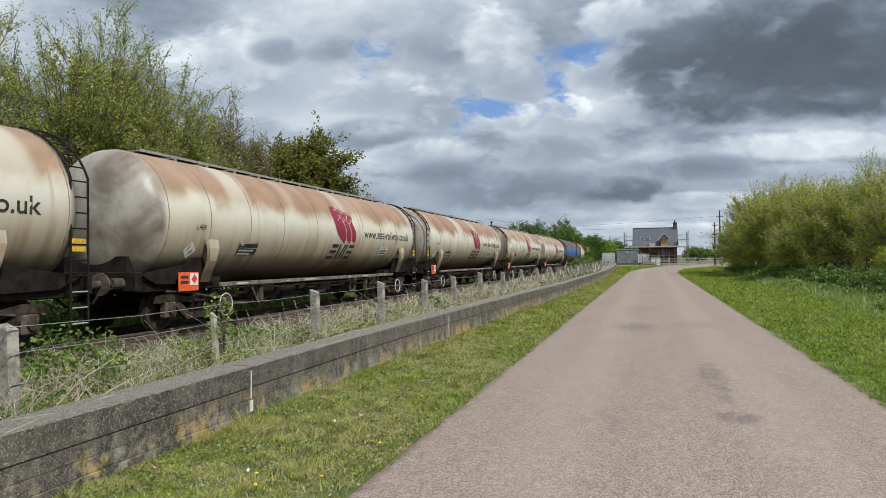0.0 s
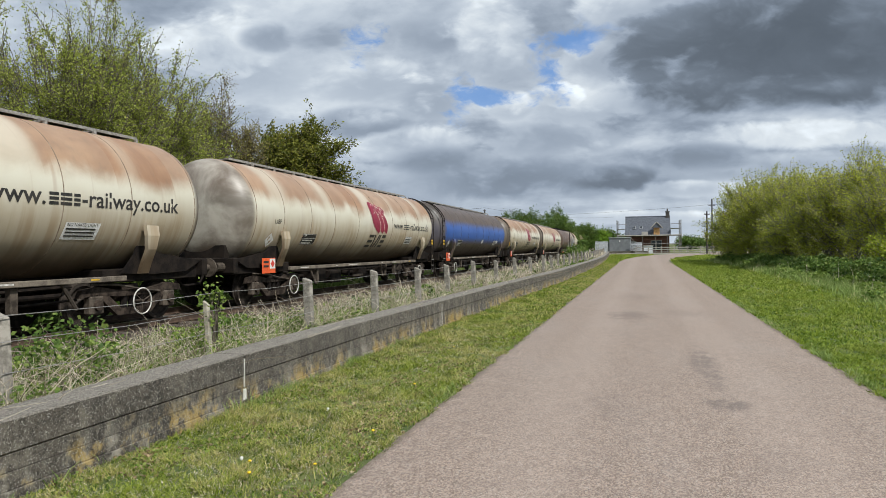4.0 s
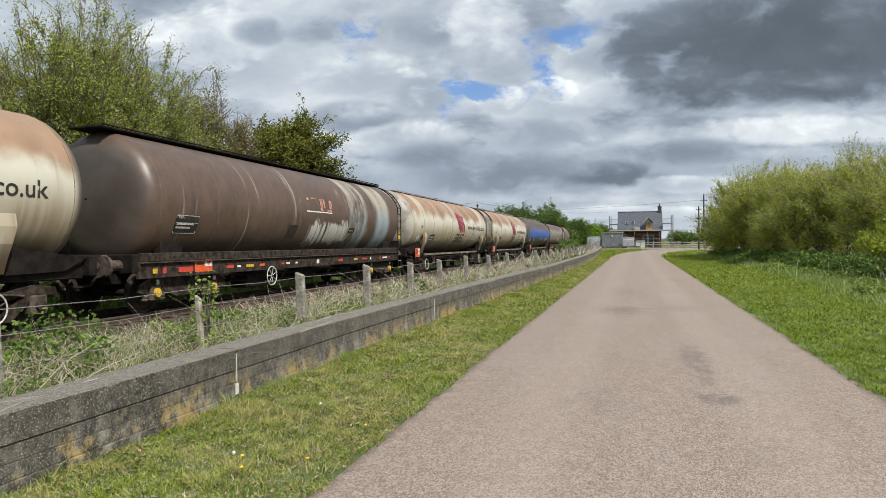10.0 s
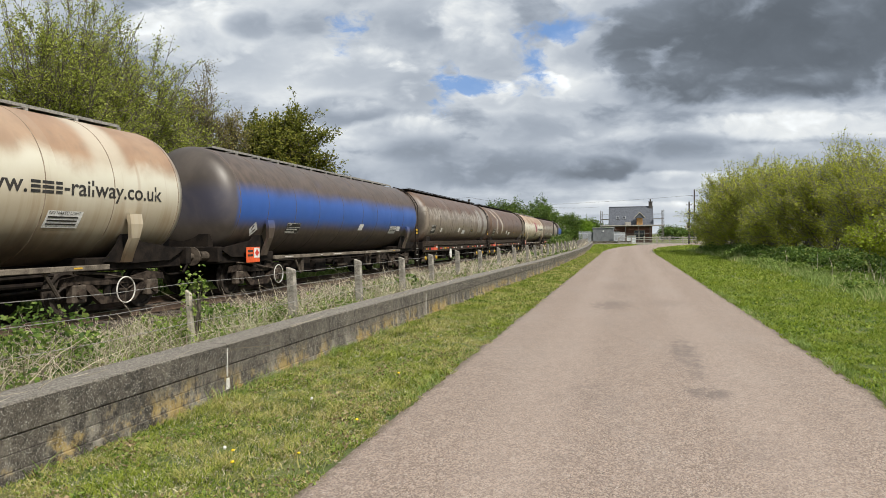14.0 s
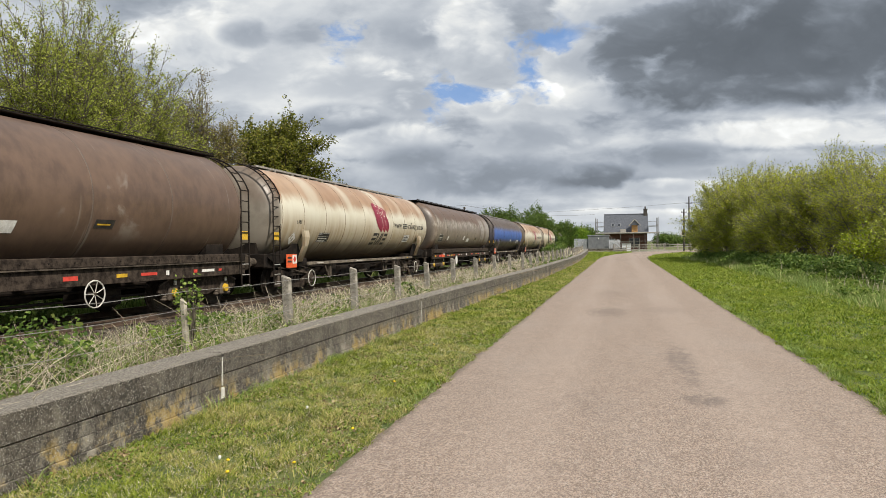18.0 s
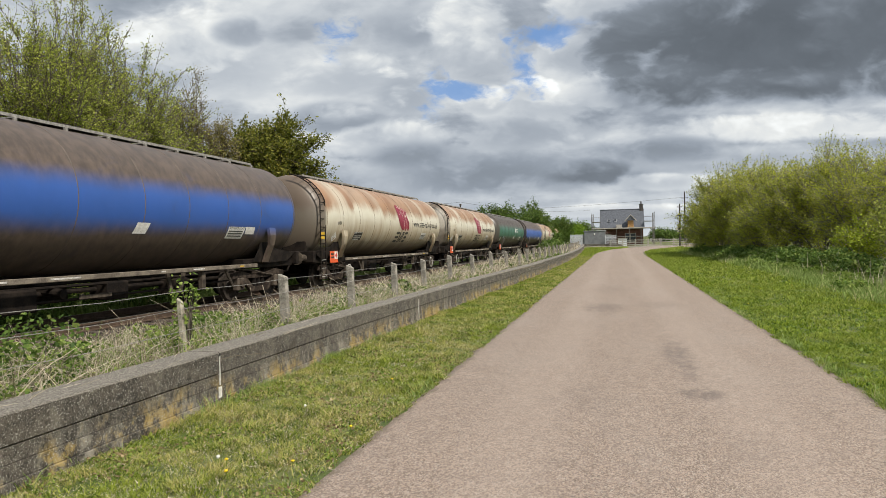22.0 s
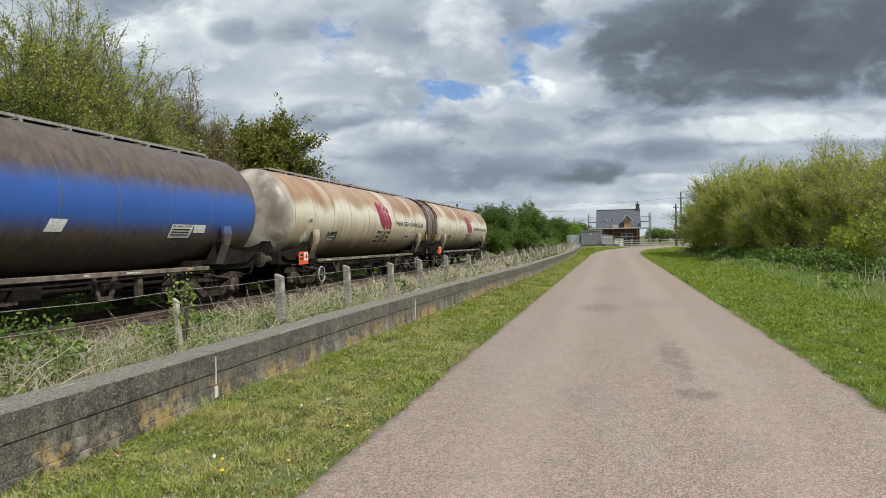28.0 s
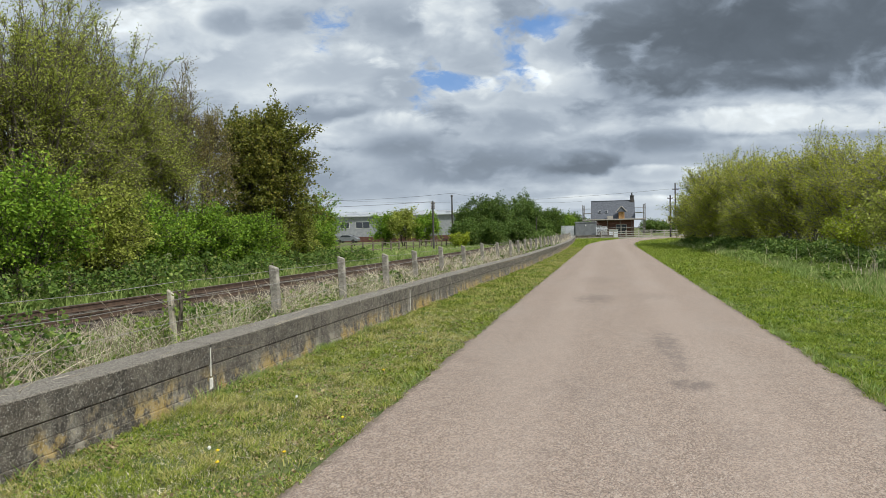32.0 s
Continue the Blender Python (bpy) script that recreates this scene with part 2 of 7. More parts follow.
def leafy(name, a, b, c, glow=0.35, dry=0.0):
    """Leaves or blades in three greens, a little light passing through them."""
    k = Nodes(name)
    r = k.island()
    patch = k.step(k.noise(0.6, 3.0), 0.35, 0.65)
    col = k.mix(k.step(r, 0.0, 0.75), a, b)
    col = k.mix(k.math("MULTIPLY", k.step(r, 0.6, 1.0), patch), col, c)
    if dry:
        # ragged patches where most blades have dried, and lush darker ones between
        worn = k.step(k.math("ADD", k.math("MULTIPLY", k.noise(1.1, 3.0), 0.6), k.math("MULTIPLY", k.noise(6.0, 4.0), 0.4)), 0.45, 0.57)
        col = k.mix(k.math("MULTIPLY", k.math("MULTIPLY", worn, k.step(k.math("FRACT", k.math("MULTIPLY", r, 17.0)), 0.15, 0.6)), dry), col, c)
        lush = k.step(k.noise(3.3, 3.0, shift=(3.0, 8.0, 0.0)), 0.52, 0.64)
        col = k.mix(k.math("MULTIPLY", lush, 0.55), col, tuple(v * 0.75 for v in a))
    k.done(col, 0.6)
    k.bsdf.inputs["Specular IOR Level"].default_value = 0.25
    tr = k.t.nodes.new("ShaderNodeBsdfTranslucent")
    k.put(col, tr.inputs["Color"])
    mx = k.t.nodes.new("ShaderNodeMixShader")
    mx.inputs[0].default_value = glow
    k.t.links.new(k.bsdf.outputs[0], mx.inputs[1])
    k.t.links.new(tr.outputs[0], mx.inputs[2])
    k.t.links.new(mx.outputs[0], k.out.inputs[0])
    return k.mat


# ---- building ----
def mesh_of(bm, name="part", smooth=False):
    me = bpy.data.meshes.new(name)
    bm.normal_update()
    bm.to_mesh(me)
    bm.free()
    if smooth:
        me.polygons.foreach_set("use_smooth", [True] * len(me.polygons))
    return me


def part(name, bm, material, parent, label="", m=None, smooth=False):
    me = bm if isinstance(bm, bpy.types.Mesh) else mesh_of(bm, name, smooth)
    if material and not me.materials:
        me.materials.append(material)
    ob = new(name, me)
    if parent is not None:
        ob.parent = parent
    if m is not None:
        ob.matrix_basis = m
    return tagged(ob, label)


def thing(name, label, category, m=None, group="", kind=""):
    ob = new(name)
    ob.empty_display_size = 0.2
    if m is not None:
        ob.matrix_basis = m
    return tagged(ob, label, category, group, kind)


def solid(name, bm, material, label, category="", kind="", m=None, smooth=False, group=""):
    ob = part(name, bm, material, None, label, m, smooth)
    return tagged(ob, "", category, group, kind)


def box(x0, x1, y0, y1, z0, z1, bevel=0.0, bm=None):
    bm = bm or bmesh.new()
    v = [bm.verts.new((x, y, z)) for x in (x0, x1) for y in (y0, y1) for z in (z0, z1)]
    fs = [bm.faces.new([v[i] for i in q]) for q in ((0, 1, 3, 2), (4, 6, 7, 5), (0, 4, 5, 1), (2, 3, 7, 6), (0, 2, 6, 4), (1, 5, 7, 3))]
    if bevel:
        edges = {e for f in fs for e in f.edges}
        bmesh.ops.bevel(bm, geom=list(edges), offset=bevel, segments=1, affect="EDGES")
    return bm


def tube(points, radii, n=8, bm=None, caps=True):
    """A round bar along a line of points."""
    bm = bm or bmesh.new()
    pts = [Vector(p) for p in points]
    if isinstance(radii, (int, float)):
        radii = [radii] * len(pts)
    rings, side = [], None
    for i, p in enumerate(pts):
        d = (pts[min(i + 1, len(pts) - 1)] - pts[max(i - 1, 0)]).normalized()
        if side is None:
            side = d.orthogonal().normalized()
        side = (side - d * side.dot(d)).normalized()
        up = d.cross(side)
        rings.append([bm.verts.new(p + radii[i] * (math.cos(a) * side + math.sin(a) * up)) for a in (2 * math.pi * j / n for j in range(n))])
    for r0, r1 in zip(rings, rings[1:]):
        for j in range(n):
            bm.faces.new((r0[j], r0[(j + 1) % n], r1[(j + 1) % n], r1[j]))
    if caps:
        bm.faces.new(rings[0][::-1])
        bm.faces.new(rings[-1])
    return bm


def lathe(profile, n=32, axis="y", bm=None):
    """profile: (place along the axis, radius), closed round the axis."""
    bm = bm or bmesh.new()
    rings = []
    for a, r in profile:
        ring = []
        for j in range(n):
            t = 2 * math.pi * j / n
            c, s = r * math.cos(t), r * math.sin(t)
            ring.append(bm.verts.new({"y": (c, a, s), "x": (a, c, s), "z": (c, s, a)}[axis]))
        rings.append(ring)
    for r0, r1 in zip(rings, rings[1:]):
        for j in range(n):
            q = (r0[j], r0[(j + 1) % n], r1[(j + 1) % n], r1[j])
            bm.faces.new(q if axis != "y" else q[::-1])
    return bm


def extruded(outline, depth, bm=None):
    """A flat shape in y and z, with thickness along x."""
    bm = bm or bmesh.new()
    a = [bm.verts.new((0, y, z)) for y, z in outline]
    b = [bm.verts.new((depth, y, z)) for y, z in outline]
    bm.faces.new(a[::-1])
    bm.faces.new(b)
    for i in range(len(outline)):
        j = (i + 1) % len(outline)
        bm.faces.new((a[i], a[j], b[j], b[i]))
    return bm


def numpy_mesh(name, verts, faces, size):
    """A mesh of many faces, all with the same number of corners."""
    me = bpy.data.meshes.new(name)
    nv, nf = len(verts), len(faces)
    me.vertices.add(nv)
    me.vertices.foreach_set("co", np.asarray(verts, np.float32).ravel())
    me.loops.add(nf * size)
    me.loops.foreach_set("vertex_index", np.asarray(faces, np.int32).ravel())
    me.polygons.add(nf)
    me.polygons.foreach_set("loop_start", np.arange(nf, dtype=np.int32) * size)
    me.update(calc_edges=True)
    return me


def leaves(centres, size, rng, flat=0.5, narrow=0.55, name="leaves"):
    """One small folded leaf at each centre, turned at random."""
    c = np.asarray(centres, float)
    n = len(c)
    d = rng.normal(size=(n, 3))
    d[:, 2] *= flat
    d /= np.linalg.norm(d, axis=1)[:, None] + 1e-9
    e = np.cross(d, rng.normal(size=(n, 3)))
    e /= np.linalg.norm(e, axis=1)[:, None] + 1e-9
    s = (size * rng.uniform(0.6, 1.35, n))[:, None]
    v = np.stack([c - d * s * 0.5, c + e * s * narrow * 0.5 - d * s * 0.05, c + d * s * 0.5, c - e * s * narrow * 0.5 - d * s * 0.05], 1).reshape(-1, 3)
    return numpy_mesh(name, v, np.arange(4 * n).reshape(n, 4), 4)


def blades(x, y, z, height, rng, width=0.006, lean=0.5, name="blades"):
    """Blades of grass: one narrow bent triangle pair each."""
    n = len(x)
    h = height * rng.uniform(0.5, 1.3, n)
    a = rng.uniform(0, 2 * math.pi, n)
    tip = rng.normal(scale=lean, size=(n, 2)) * h[:, None]
    w = np.stack([np.cos(a), np.sin(a), 0 * a], 1) * (width * rng.uniform(0.6, 1.5, n))[:, None]
    base = np.stack([x, y, z], 1)
    mid = base + np.stack([tip[:, 0] * 0.35, tip[:, 1] * 0.35, h * 0.6], 1)
    top = base + np.stack([tip[:, 0], tip[:, 1], h], 1)
    v = np.stack([base - w, base + w, mid + w * 0.75, mid - w * 0.75, top + w * 0.12, top - w * 0.12], 1).reshape(-1, 3)
    k = 6 * np.arange(n)[:, None]
    f = np.stack([k + np.array([0, 1, 2, 3]), k + np.array([3, 2, 4, 5])], 1).reshape(-1, 4)
    return numpy_mesh(name, v, f, 4)


def twigs(lines, n=4, name="twigs"):
    """Many tapered bars in one mesh: lines of (points, first radius, last radius)."""
    vs, fs, k, most = [], [], 0, n
    for pts, r0, r1 in lines:
        p = np.asarray(pts, float)
        n = most
        if r0 < 0.012 and most > 3:
            # the thinnest twigs need no more than three sides
            n, p = 3, p[[0, len(p) // 2, -1]]
        ang = np.arange(n) * 2 * math.pi / n
        m = len(p)
        d = np.gradient(p, axis=0)
        d /= np.linalg.norm(d, axis=1)[:, None] + 1e-9
        ref = np.array([0.31, 0.17, 0.93]) if abs(d[0, 2]) < 0.8 else np.array([0.93, 0.3, 0.1])
        u = np.cross(d, ref)
        u /= np.linalg.norm(u, axis=1)[:, None] + 1e-9
        w = np.cross(d, u)
        r = np.linspace(r0, r1, m)[:, None, None]
        vs.append((p[:, None] + r * (np.cos(ang)[None, :, None] * u[:, None] + np.sin(ang)[None, :, None] * w[:, None])).reshape(-1, 3))
        i = np.arange(m - 1)[:, None] * n
        j = np.arange(n)[None]
        jn = (j + 1) % n
        fs.append((np.stack([i + j, i + jn, i + n + jn, i + n + j], -1) + k).reshape(-1, 4))
        k += m * n
    me = numpy_mesh(name, np.concatenate(vs), np.concatenate(fs), 4)
    me.polygons.foreach_set("use_smooth", [True] * len(me.polygons))
    return me

# ---- the materials of the place ----
def road_material():
    k = Nodes("reddish_chipped_asphalt")
    x, y, z = k.xyz()
    mottle, patch = k.noise(5.0, 5.0), k.noise(0.55, 4.0, stretch=(1.6, 0.5, 1))

    def chippings(scale):
        m = k.t.nodes.new("ShaderNodeMapping")
        m.inputs["Scale"].default_value = (1.0, 0.62, 1.0)
        k.t.links.new(k.coord, m.inputs[0])
        v = k.t.nodes.new("ShaderNodeTexVoronoi")
        v.inputs["Scale"].default_value = scale
        k.t.links.new(m.outputs[0], v.inputs["Vector"])
        sep_ = k.t.nodes.new("ShaderNodeSeparateXYZ")
        k.t.links.new(v.outputs["Color"], sep_.inputs[0])
        return sep_.outputs, v.outputs["Distance"]

    (tone, hue, third), depth = chippings(125.0)
    (big, big_hue, _), _ = chippings(62.0)
    grit = k.noise(40, 5.0, 0.75, stretch=(1, 0.6, 1))
    col = k.mix(k.step(tone, 0.0, 1.0), (0.172, 0.128, 0.101), (0.398, 0.306, 0.245))
    col = k.mix(k.math("MULTIPLY", k.step(hue, 0.82, 0.98), 0.55), col, (0.52, 0.47, 0.415))
    col = k.mix(k.math("MULTIPLY", k.step(third, 0.84, 0.98), 0.55), col, (0.075, 0.062, 0.055))
    col = k.mix(k.math("MULTIPLY", k.step(big, 0.72, 1.0), 0.30), col, (0.110, 0.080, 0.066))
    col = k.mix(k.math("MULTIPLY", k.step(big_hue, 0.75, 1.0), 0.35), col, (0.50, 0.41, 0.34))
    col = k.mix(k.math("MULTIPLY", k.step(grit, 0.50, 0.68), 0.16), col, (0.115, 0.088, 0.074))
    col = k.mix(k.math("MULTIPLY", k.step(mottle, 0.42, 0.7), 0.26), col, (0.17, 0.135, 0.117))
    col = k.mix(k.math("MULTIPLY", k.step(patch, 0.45, 0.75), 0.22), col, (0.36, 0.315, 0.28))
    # two paler wheel tracks worn along the path
    track = k.math("ABSOLUTE", k.math("SUBTRACT", k.math("ABSOLUTE", k.math("SUBTRACT", x, 0.15)), 0.95))
    track = k.math("ADD", track, k.math("MULTIPLY", k.math("SUBTRACT", k.noise(0.8, 4.0, stretch=(1, 0.25, 1)), 0.5), 0.7))
    col = k.mix(k.math("MULTIPLY", k.math("SUBTRACT", 1.0, k.step(track, 0.10, 0.55)), 0.22), col, (0.40, 0.325, 0.275))
    # damp stains with ragged edges
    ragged = k.noise(4.5, 8.0, 0.75, stretch=(1.6, 0.8, 1))
    for sx, sy, rx, ry, dark in ((0.80, 7.25, 0.20, 0.24, 0.62), (0.76, 9.7, 0.17, 1.0, 0.55), (0.79, 8.4, 0.10, 0.6, 0.35), (-0.30, 15.9, 0.42, 0.9, 0.50), (0.9, 16.5, 0.5, 0.8, 0.25), (-0.35, 6.9, 0.25, 0.5, 0.18), (0.95, 5.4, 0.2, 0.35, 0.15), (-0.2, 21.5, 0.5, 1.4, 0.22)):
        dx = k.math("POWER", k.math("MULTIPLY", k.math("SUBTRACT", x, sx), 1 / rx), 2.0)
        dy = k.math("POWER", k.math("MULTIPLY", k.math("SUBTRACT", y, sy), 1 / ry), 2.0)
        d = k.math("SUBTRACT", k.math("ADD", dx, dy), k.math("MULTIPLY", ragged, 8.0))
        f = k.math("SUBTRACT", 1.0, k.step(d, -4.8, -2.0))
        col = k.mix(k.math("MULTIPLY", f, dark), col, (0.095, 0.078, 0.073))
    # moss and soil creeping in along both edges
    side = k.math("ABSOLUTE", k.math("SUBTRACT", x, 0.18))
    rim = k.step(k.math("ADD", side, k.math("MULTIPLY", k.noise(7.0, 5.0), 0.22)), 2.17, 2.33)
    near = k.math("SUBTRACT", 1.0, k.step(y, 55.0, 62.0))
    col = k.mix(k.math("MULTIPLY", k.math("MULTIPLY", rim, near), 0.8), col, (0.085, 0.065, 0.042))
    k.bump(k.math("ADD", k.math("MULTIPLY", depth, -1.0), k.math("MULTIPLY", tone, 0.5)), 0.5, 0.006)
    return k.done(col, 0.88)


def ground_material():
    k = Nodes("turf_and_soil")
    big, mid, fine = k.noise(0.25, 4.0), k.noise(2.2, 5.0), k.noise(30.0, 4.0)
    col = k.mix(k.step(mid, 0.35, 0.65), (0.062, 0.095, 0.018), (0.135, 0.150, 0.040))
    col = k.mix(k.math("MULTIPLY", k.step(big, 0.45, 0.7), 0.35), col, (0.30, 0.26, 0.12))
    col = k.mix(k.math("MULTIPLY", k.step(fine, 0.55, 0.75), 0.6), col, (0.085, 0.095, 0.03))
    # darker brown ground along the railway fence
    x, y, z = k.xyz()
    fence_ground = k.math("MULTIPLY", k.step(x, -9.6, -8.4), k.math("SUBTRACT", 1.0, k.step(x, -4.4, -4.1)))
    fence_ground = k.math("MULTIPLY", fence_ground, k.math("SUBTRACT", 1.0, k.step(y, 45.0, 80.0)))
    col = k.mix(k.math("MULTIPLY", fence_ground, 0.92), col, k.mix(k.step(fine, 0.4, 0.65), (0.030, 0.024, 0.016), (0.11, 0.085, 0.055)))
    k.bump(fine, 0.8, 0.03)
    return k.done(col, 0.95)


def concrete_wall_material(name, pale=0.0):
    """Old concrete, black with algae, pale runs of lime, orange lichen low down, worn bare on top."""
    k = Nodes(name)
    x, y, z = k.xyz()
    grain, blot, mottle = k.noise(70.0, 4.0, 0.7), k.noise(2.2, 6.0, 0.65), k.noise(16.0, 6.0, 0.7)
    runs = k.noise(4.5, 6.0, 0.62, stretch=(1, 1, 0.18))
    dark = k.math("ADD", k.math("MULTIPLY", blot, 0.30), k.math("ADD", k.math("MULTIPLY", mottle, 0.35), k.math("MULTIPLY", grain, 0.35)))
    col = k.mix(k.step(dark, 0.40, 0.60), (0.026, 0.022, 0.018), (0.128, 0.110, 0.086))
    low = k.math("SUBTRACT", 1.0, k.step(k.math("ADD", z, k.math("MULTIPLY", k.math("SUBTRACT", blot, 0.5), 0.30)), 0.04, 0.30))
    f = k.math("MULTIPLY", k.step(k.math("ADD", k.math("MULTIPLY", runs, 0.7), k.math("MULTIPLY", mottle, 0.3)), 0.46, 0.64), k.math("ADD", k.math("MULTIPLY", low, 0.55), 0.10))
    col = k.mix(f, col, (0.46, 0.42, 0.345))
    lichen = k.math("MULTIPLY", k.step(k.math("ADD", k.math("MULTIPLY", k.noise(1.9, 4.0, 0.6), 0.62), k.math("MULTIPLY", mottle, 0.38)), 0.485, 0.58), low)
    col = k.mix(k.math("MULTIPLY", lichen, 0.62), col, (0.46, 0.31, 0.07))
    spots = k.math("MAXIMUM", k.step(k.noise(88.0, 2.0), 0.60, 0.66), k.step(k.noise(40.0, 2.0), 0.69, 0.73))
    col = k.mix(k.math("MULTIPLY", spots, 0.8), col, (0.48, 0.46, 0.41))
    if pale:
        up = k.t.nodes.new("ShaderNodeSeparateXYZ")
        k.t.links.new(k.t.nodes.new("ShaderNodeNewGeometry").outputs["Normal"], up.inputs[0])
        bare = k.mix(k.step(grain, 0.40, 0.62), (0.115, 0.102, 0.085), (0.33, 0.30, 0.255))
        bare = k.mix(k.math("MULTIPLY", k.step(mottle, 0.50, 0.66), 0.5), bare, (0.105, 0.10, 0.085))
        col = k.mix(k.math("MULTIPLY", k.step(up.outputs[2], 0.35, 0.9), pale), col, bare)
    k.bump(k.math("ADD", k.math("ADD", grain, k.math("MULTIPLY", blot, 0.6)), mottle), 0.8, 0.012)
    return k.done(col, 0.92)


def tank_material(name, coat, rust, deep_brown, style):
    """A tank's paint under years of brake dust, brown from the top and rubbed pale in upright bands; its colour darkens
    towards the bottom.
    """
    k = Nodes(name)
    x, y, z = k.xyz()
    off = k.t.nodes.new("ShaderNodeCombineXYZ")
    rnd = k.random()
    k.put(k.math("MULTIPLY", rnd, 37.0), off.inputs[1])
    shift = off.outputs[0]
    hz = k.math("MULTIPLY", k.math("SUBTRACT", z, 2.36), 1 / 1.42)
    streak = k.noise(1.3, 3.0, 0.5, (0.15, 1.0, 0.22), shift)
    bands = k.noise(0.5, 2.0, 0.4, (0.0, 1.0, 0.04), shift)
    cloudy = k.noise(0.9, 6.0, 0.58, (1, 1, 1), shift, 0.4)
    fine = k.noise(5.0, 6.0, 0.62, (0.8, 1.0, 0.6), shift)
    runs = k.noise(5.5, 3.0, 0.55, (0.1, 1.0, 0.04), shift)
    # every plate of the barrel has weathered in its own way
    strake = k.t.nodes.new("ShaderNodeTexWhiteNoise")
    strake.noise_dimensions = "1D"
    k.put(k.math("FLOOR", k.math("ADD", k.math("MULTIPLY", y, 0.62), k.math("MULTIPLY", rnd, 51.0))), strake.inputs["W"])
    plate = strake.outputs["Value"]
    edge = k.math("ADD", hz, k.math("MULTIPLY", k.math("SUBTRACT", streak, 0.5), 0.34))
    base = k.mix(k.math("MULTIPLY", k.step(cloudy, 0.4, 0.7), 0.28), coat, tuple(c * f for c, f in zip(coat, (0.80, 0.74, 0.62))))
    if style == "pale":
        edge = k.math("ADD", edge, k.math("ADD", k.math("MULTIPLY", k.math("SUBTRACT", cloudy, 0.5), 0.42), k.math("MULTIPLY", k.math("SUBTRACT", plate, 0.5), 0.13)))
        top = k.step(edge, 0.13, 0.44)
        worn = k.step(bands, 0.53, 0.66)
        f = k.math("MULTIPLY", top, k.math("SUBTRACT", 1.0, k.math("MULTIPLY", worn, 0.6)))
        tan = k.mix(k.step(cloudy, 0.35, 0.65), rust, tuple(c * f for c, f in zip(rust, (0.72, 0.62, 0.56))))
        tan = k.mix(k.math("MULTIPLY", k.step(fine, 0.5, 0.75), 0.45), tan, tuple(c * 0.45 for c in rust))
        col = k.mix(k.math("MULTIPLY", f, k.math("ADD", 0.72, k.math("MULTIPLY", plate, 0.18))), base, tan)
        col = k.mix(k.math("MULTIPLY", k.step(runs, 0.60, 0.74), k.math("MULTIPLY", k.step(hz, -0.35, 0.35), 0.35)), col, tuple(c * 0.8 for c in rust))
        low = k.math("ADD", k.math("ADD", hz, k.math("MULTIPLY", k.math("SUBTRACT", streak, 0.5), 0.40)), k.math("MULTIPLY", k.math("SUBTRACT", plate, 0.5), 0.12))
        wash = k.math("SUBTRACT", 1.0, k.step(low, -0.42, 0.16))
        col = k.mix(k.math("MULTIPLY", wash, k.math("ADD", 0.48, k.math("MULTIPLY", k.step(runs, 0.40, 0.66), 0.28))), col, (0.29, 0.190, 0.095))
        # the lowest part of the barrel turns dark brown
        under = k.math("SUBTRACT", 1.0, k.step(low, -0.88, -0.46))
        col = k.mix(k.math("MULTIPLY", under, 0.96), col, k.mix(k.step(fine, 0.3, 0.7), deep_brown, tuple(c * 1.7 for c in deep_brown)))
    elif style == "stripe":
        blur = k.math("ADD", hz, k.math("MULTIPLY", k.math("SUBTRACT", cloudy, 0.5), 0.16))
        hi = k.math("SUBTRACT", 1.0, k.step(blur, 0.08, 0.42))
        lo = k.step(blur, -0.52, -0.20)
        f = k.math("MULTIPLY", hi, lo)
        grime = k.mix(k.step(fine, 0.3, 0.7), deep_brown, rust)
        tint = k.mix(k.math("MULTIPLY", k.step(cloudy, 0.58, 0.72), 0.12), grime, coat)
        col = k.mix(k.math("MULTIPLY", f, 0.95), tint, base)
        col = k.mix(k.math("MULTIPLY", k.step(cloudy, 0.60, 0.72), 0.20), col, deep_brown)
    else:
        grime = k.mix(k.step(fine, 0.3, 0.7), deep_brown, rust)
        bare = k.math("ADD", k.math("ADD", k.math("MULTIPLY", streak, 0.40), k.math("MULTIPLY", cloudy, 0.80)), k.math("MULTIPLY", plate, 0.10))
        mid = k.math("SUBTRACT", 1.0, k.step(k.math("ABSOLUTE", k.math("SUBTRACT", hz, 0.1)), 0.35, 0.80))
        col = k.mix(k.math("MULTIPLY", k.step(cloudy, 0.42, 0.66), 0.45), grime, tuple(c * 1.3 for c in rust))
        col = k.mix(k.math("MULTIPLY", k.math("MULTIPLY", k.step(bare, 0.78, 0.88), mid), 0.40), col, coat)
        col = k.mix(k.math("MULTIPLY", k.step(runs, 0.60, 0.7), k.math("MULTIPLY", k.step(streak, 0.5, 0.6), 0.4)), col, coat)
    if style not in ("pale", "stripe"):
        def within(v, a, b, soft):
            return k.math("MULTIPLY", k.step(v, a - soft, a + soft), k.math("SUBTRACT", 1.0, k.step(v, b - soft, b + soft)))

        bent = k.math("ADD", y, k.math("MULTIPLY", k.math("SUBTRACT", cloudy, 0.5), 0.7))
        torn = k.math("ADD", hz, k.math("ADD", k.math("MULTIPLY", k.math("SUBTRACT", cloudy, 0.5), 0.7), k.math("MULTIPLY", k.math("SUBTRACT", fine, 0.5), 0.25)))
    if style == "khaki":
        # the brown has worn off the middle of the barrel and shows drab paint, palest towards the tail
        drab = k.math("MULTIPLY", within(torn, -0.50, 0.34, 0.10), k.math("SUBTRACT", 1.0, k.step(bent, 3.2, 4.2)))
        col = k.mix(k.math("MULTIPLY", drab, 0.62), col, k.mix(k.step(fine, 0.35, 0.65), (0.20, 0.172, 0.135), (0.30, 0.265, 0.215)))
        rubbed = k.math("MULTIPLY", within(torn, 0.10, 0.40, 0.06), k.step(fine, 0.46, 0.60))
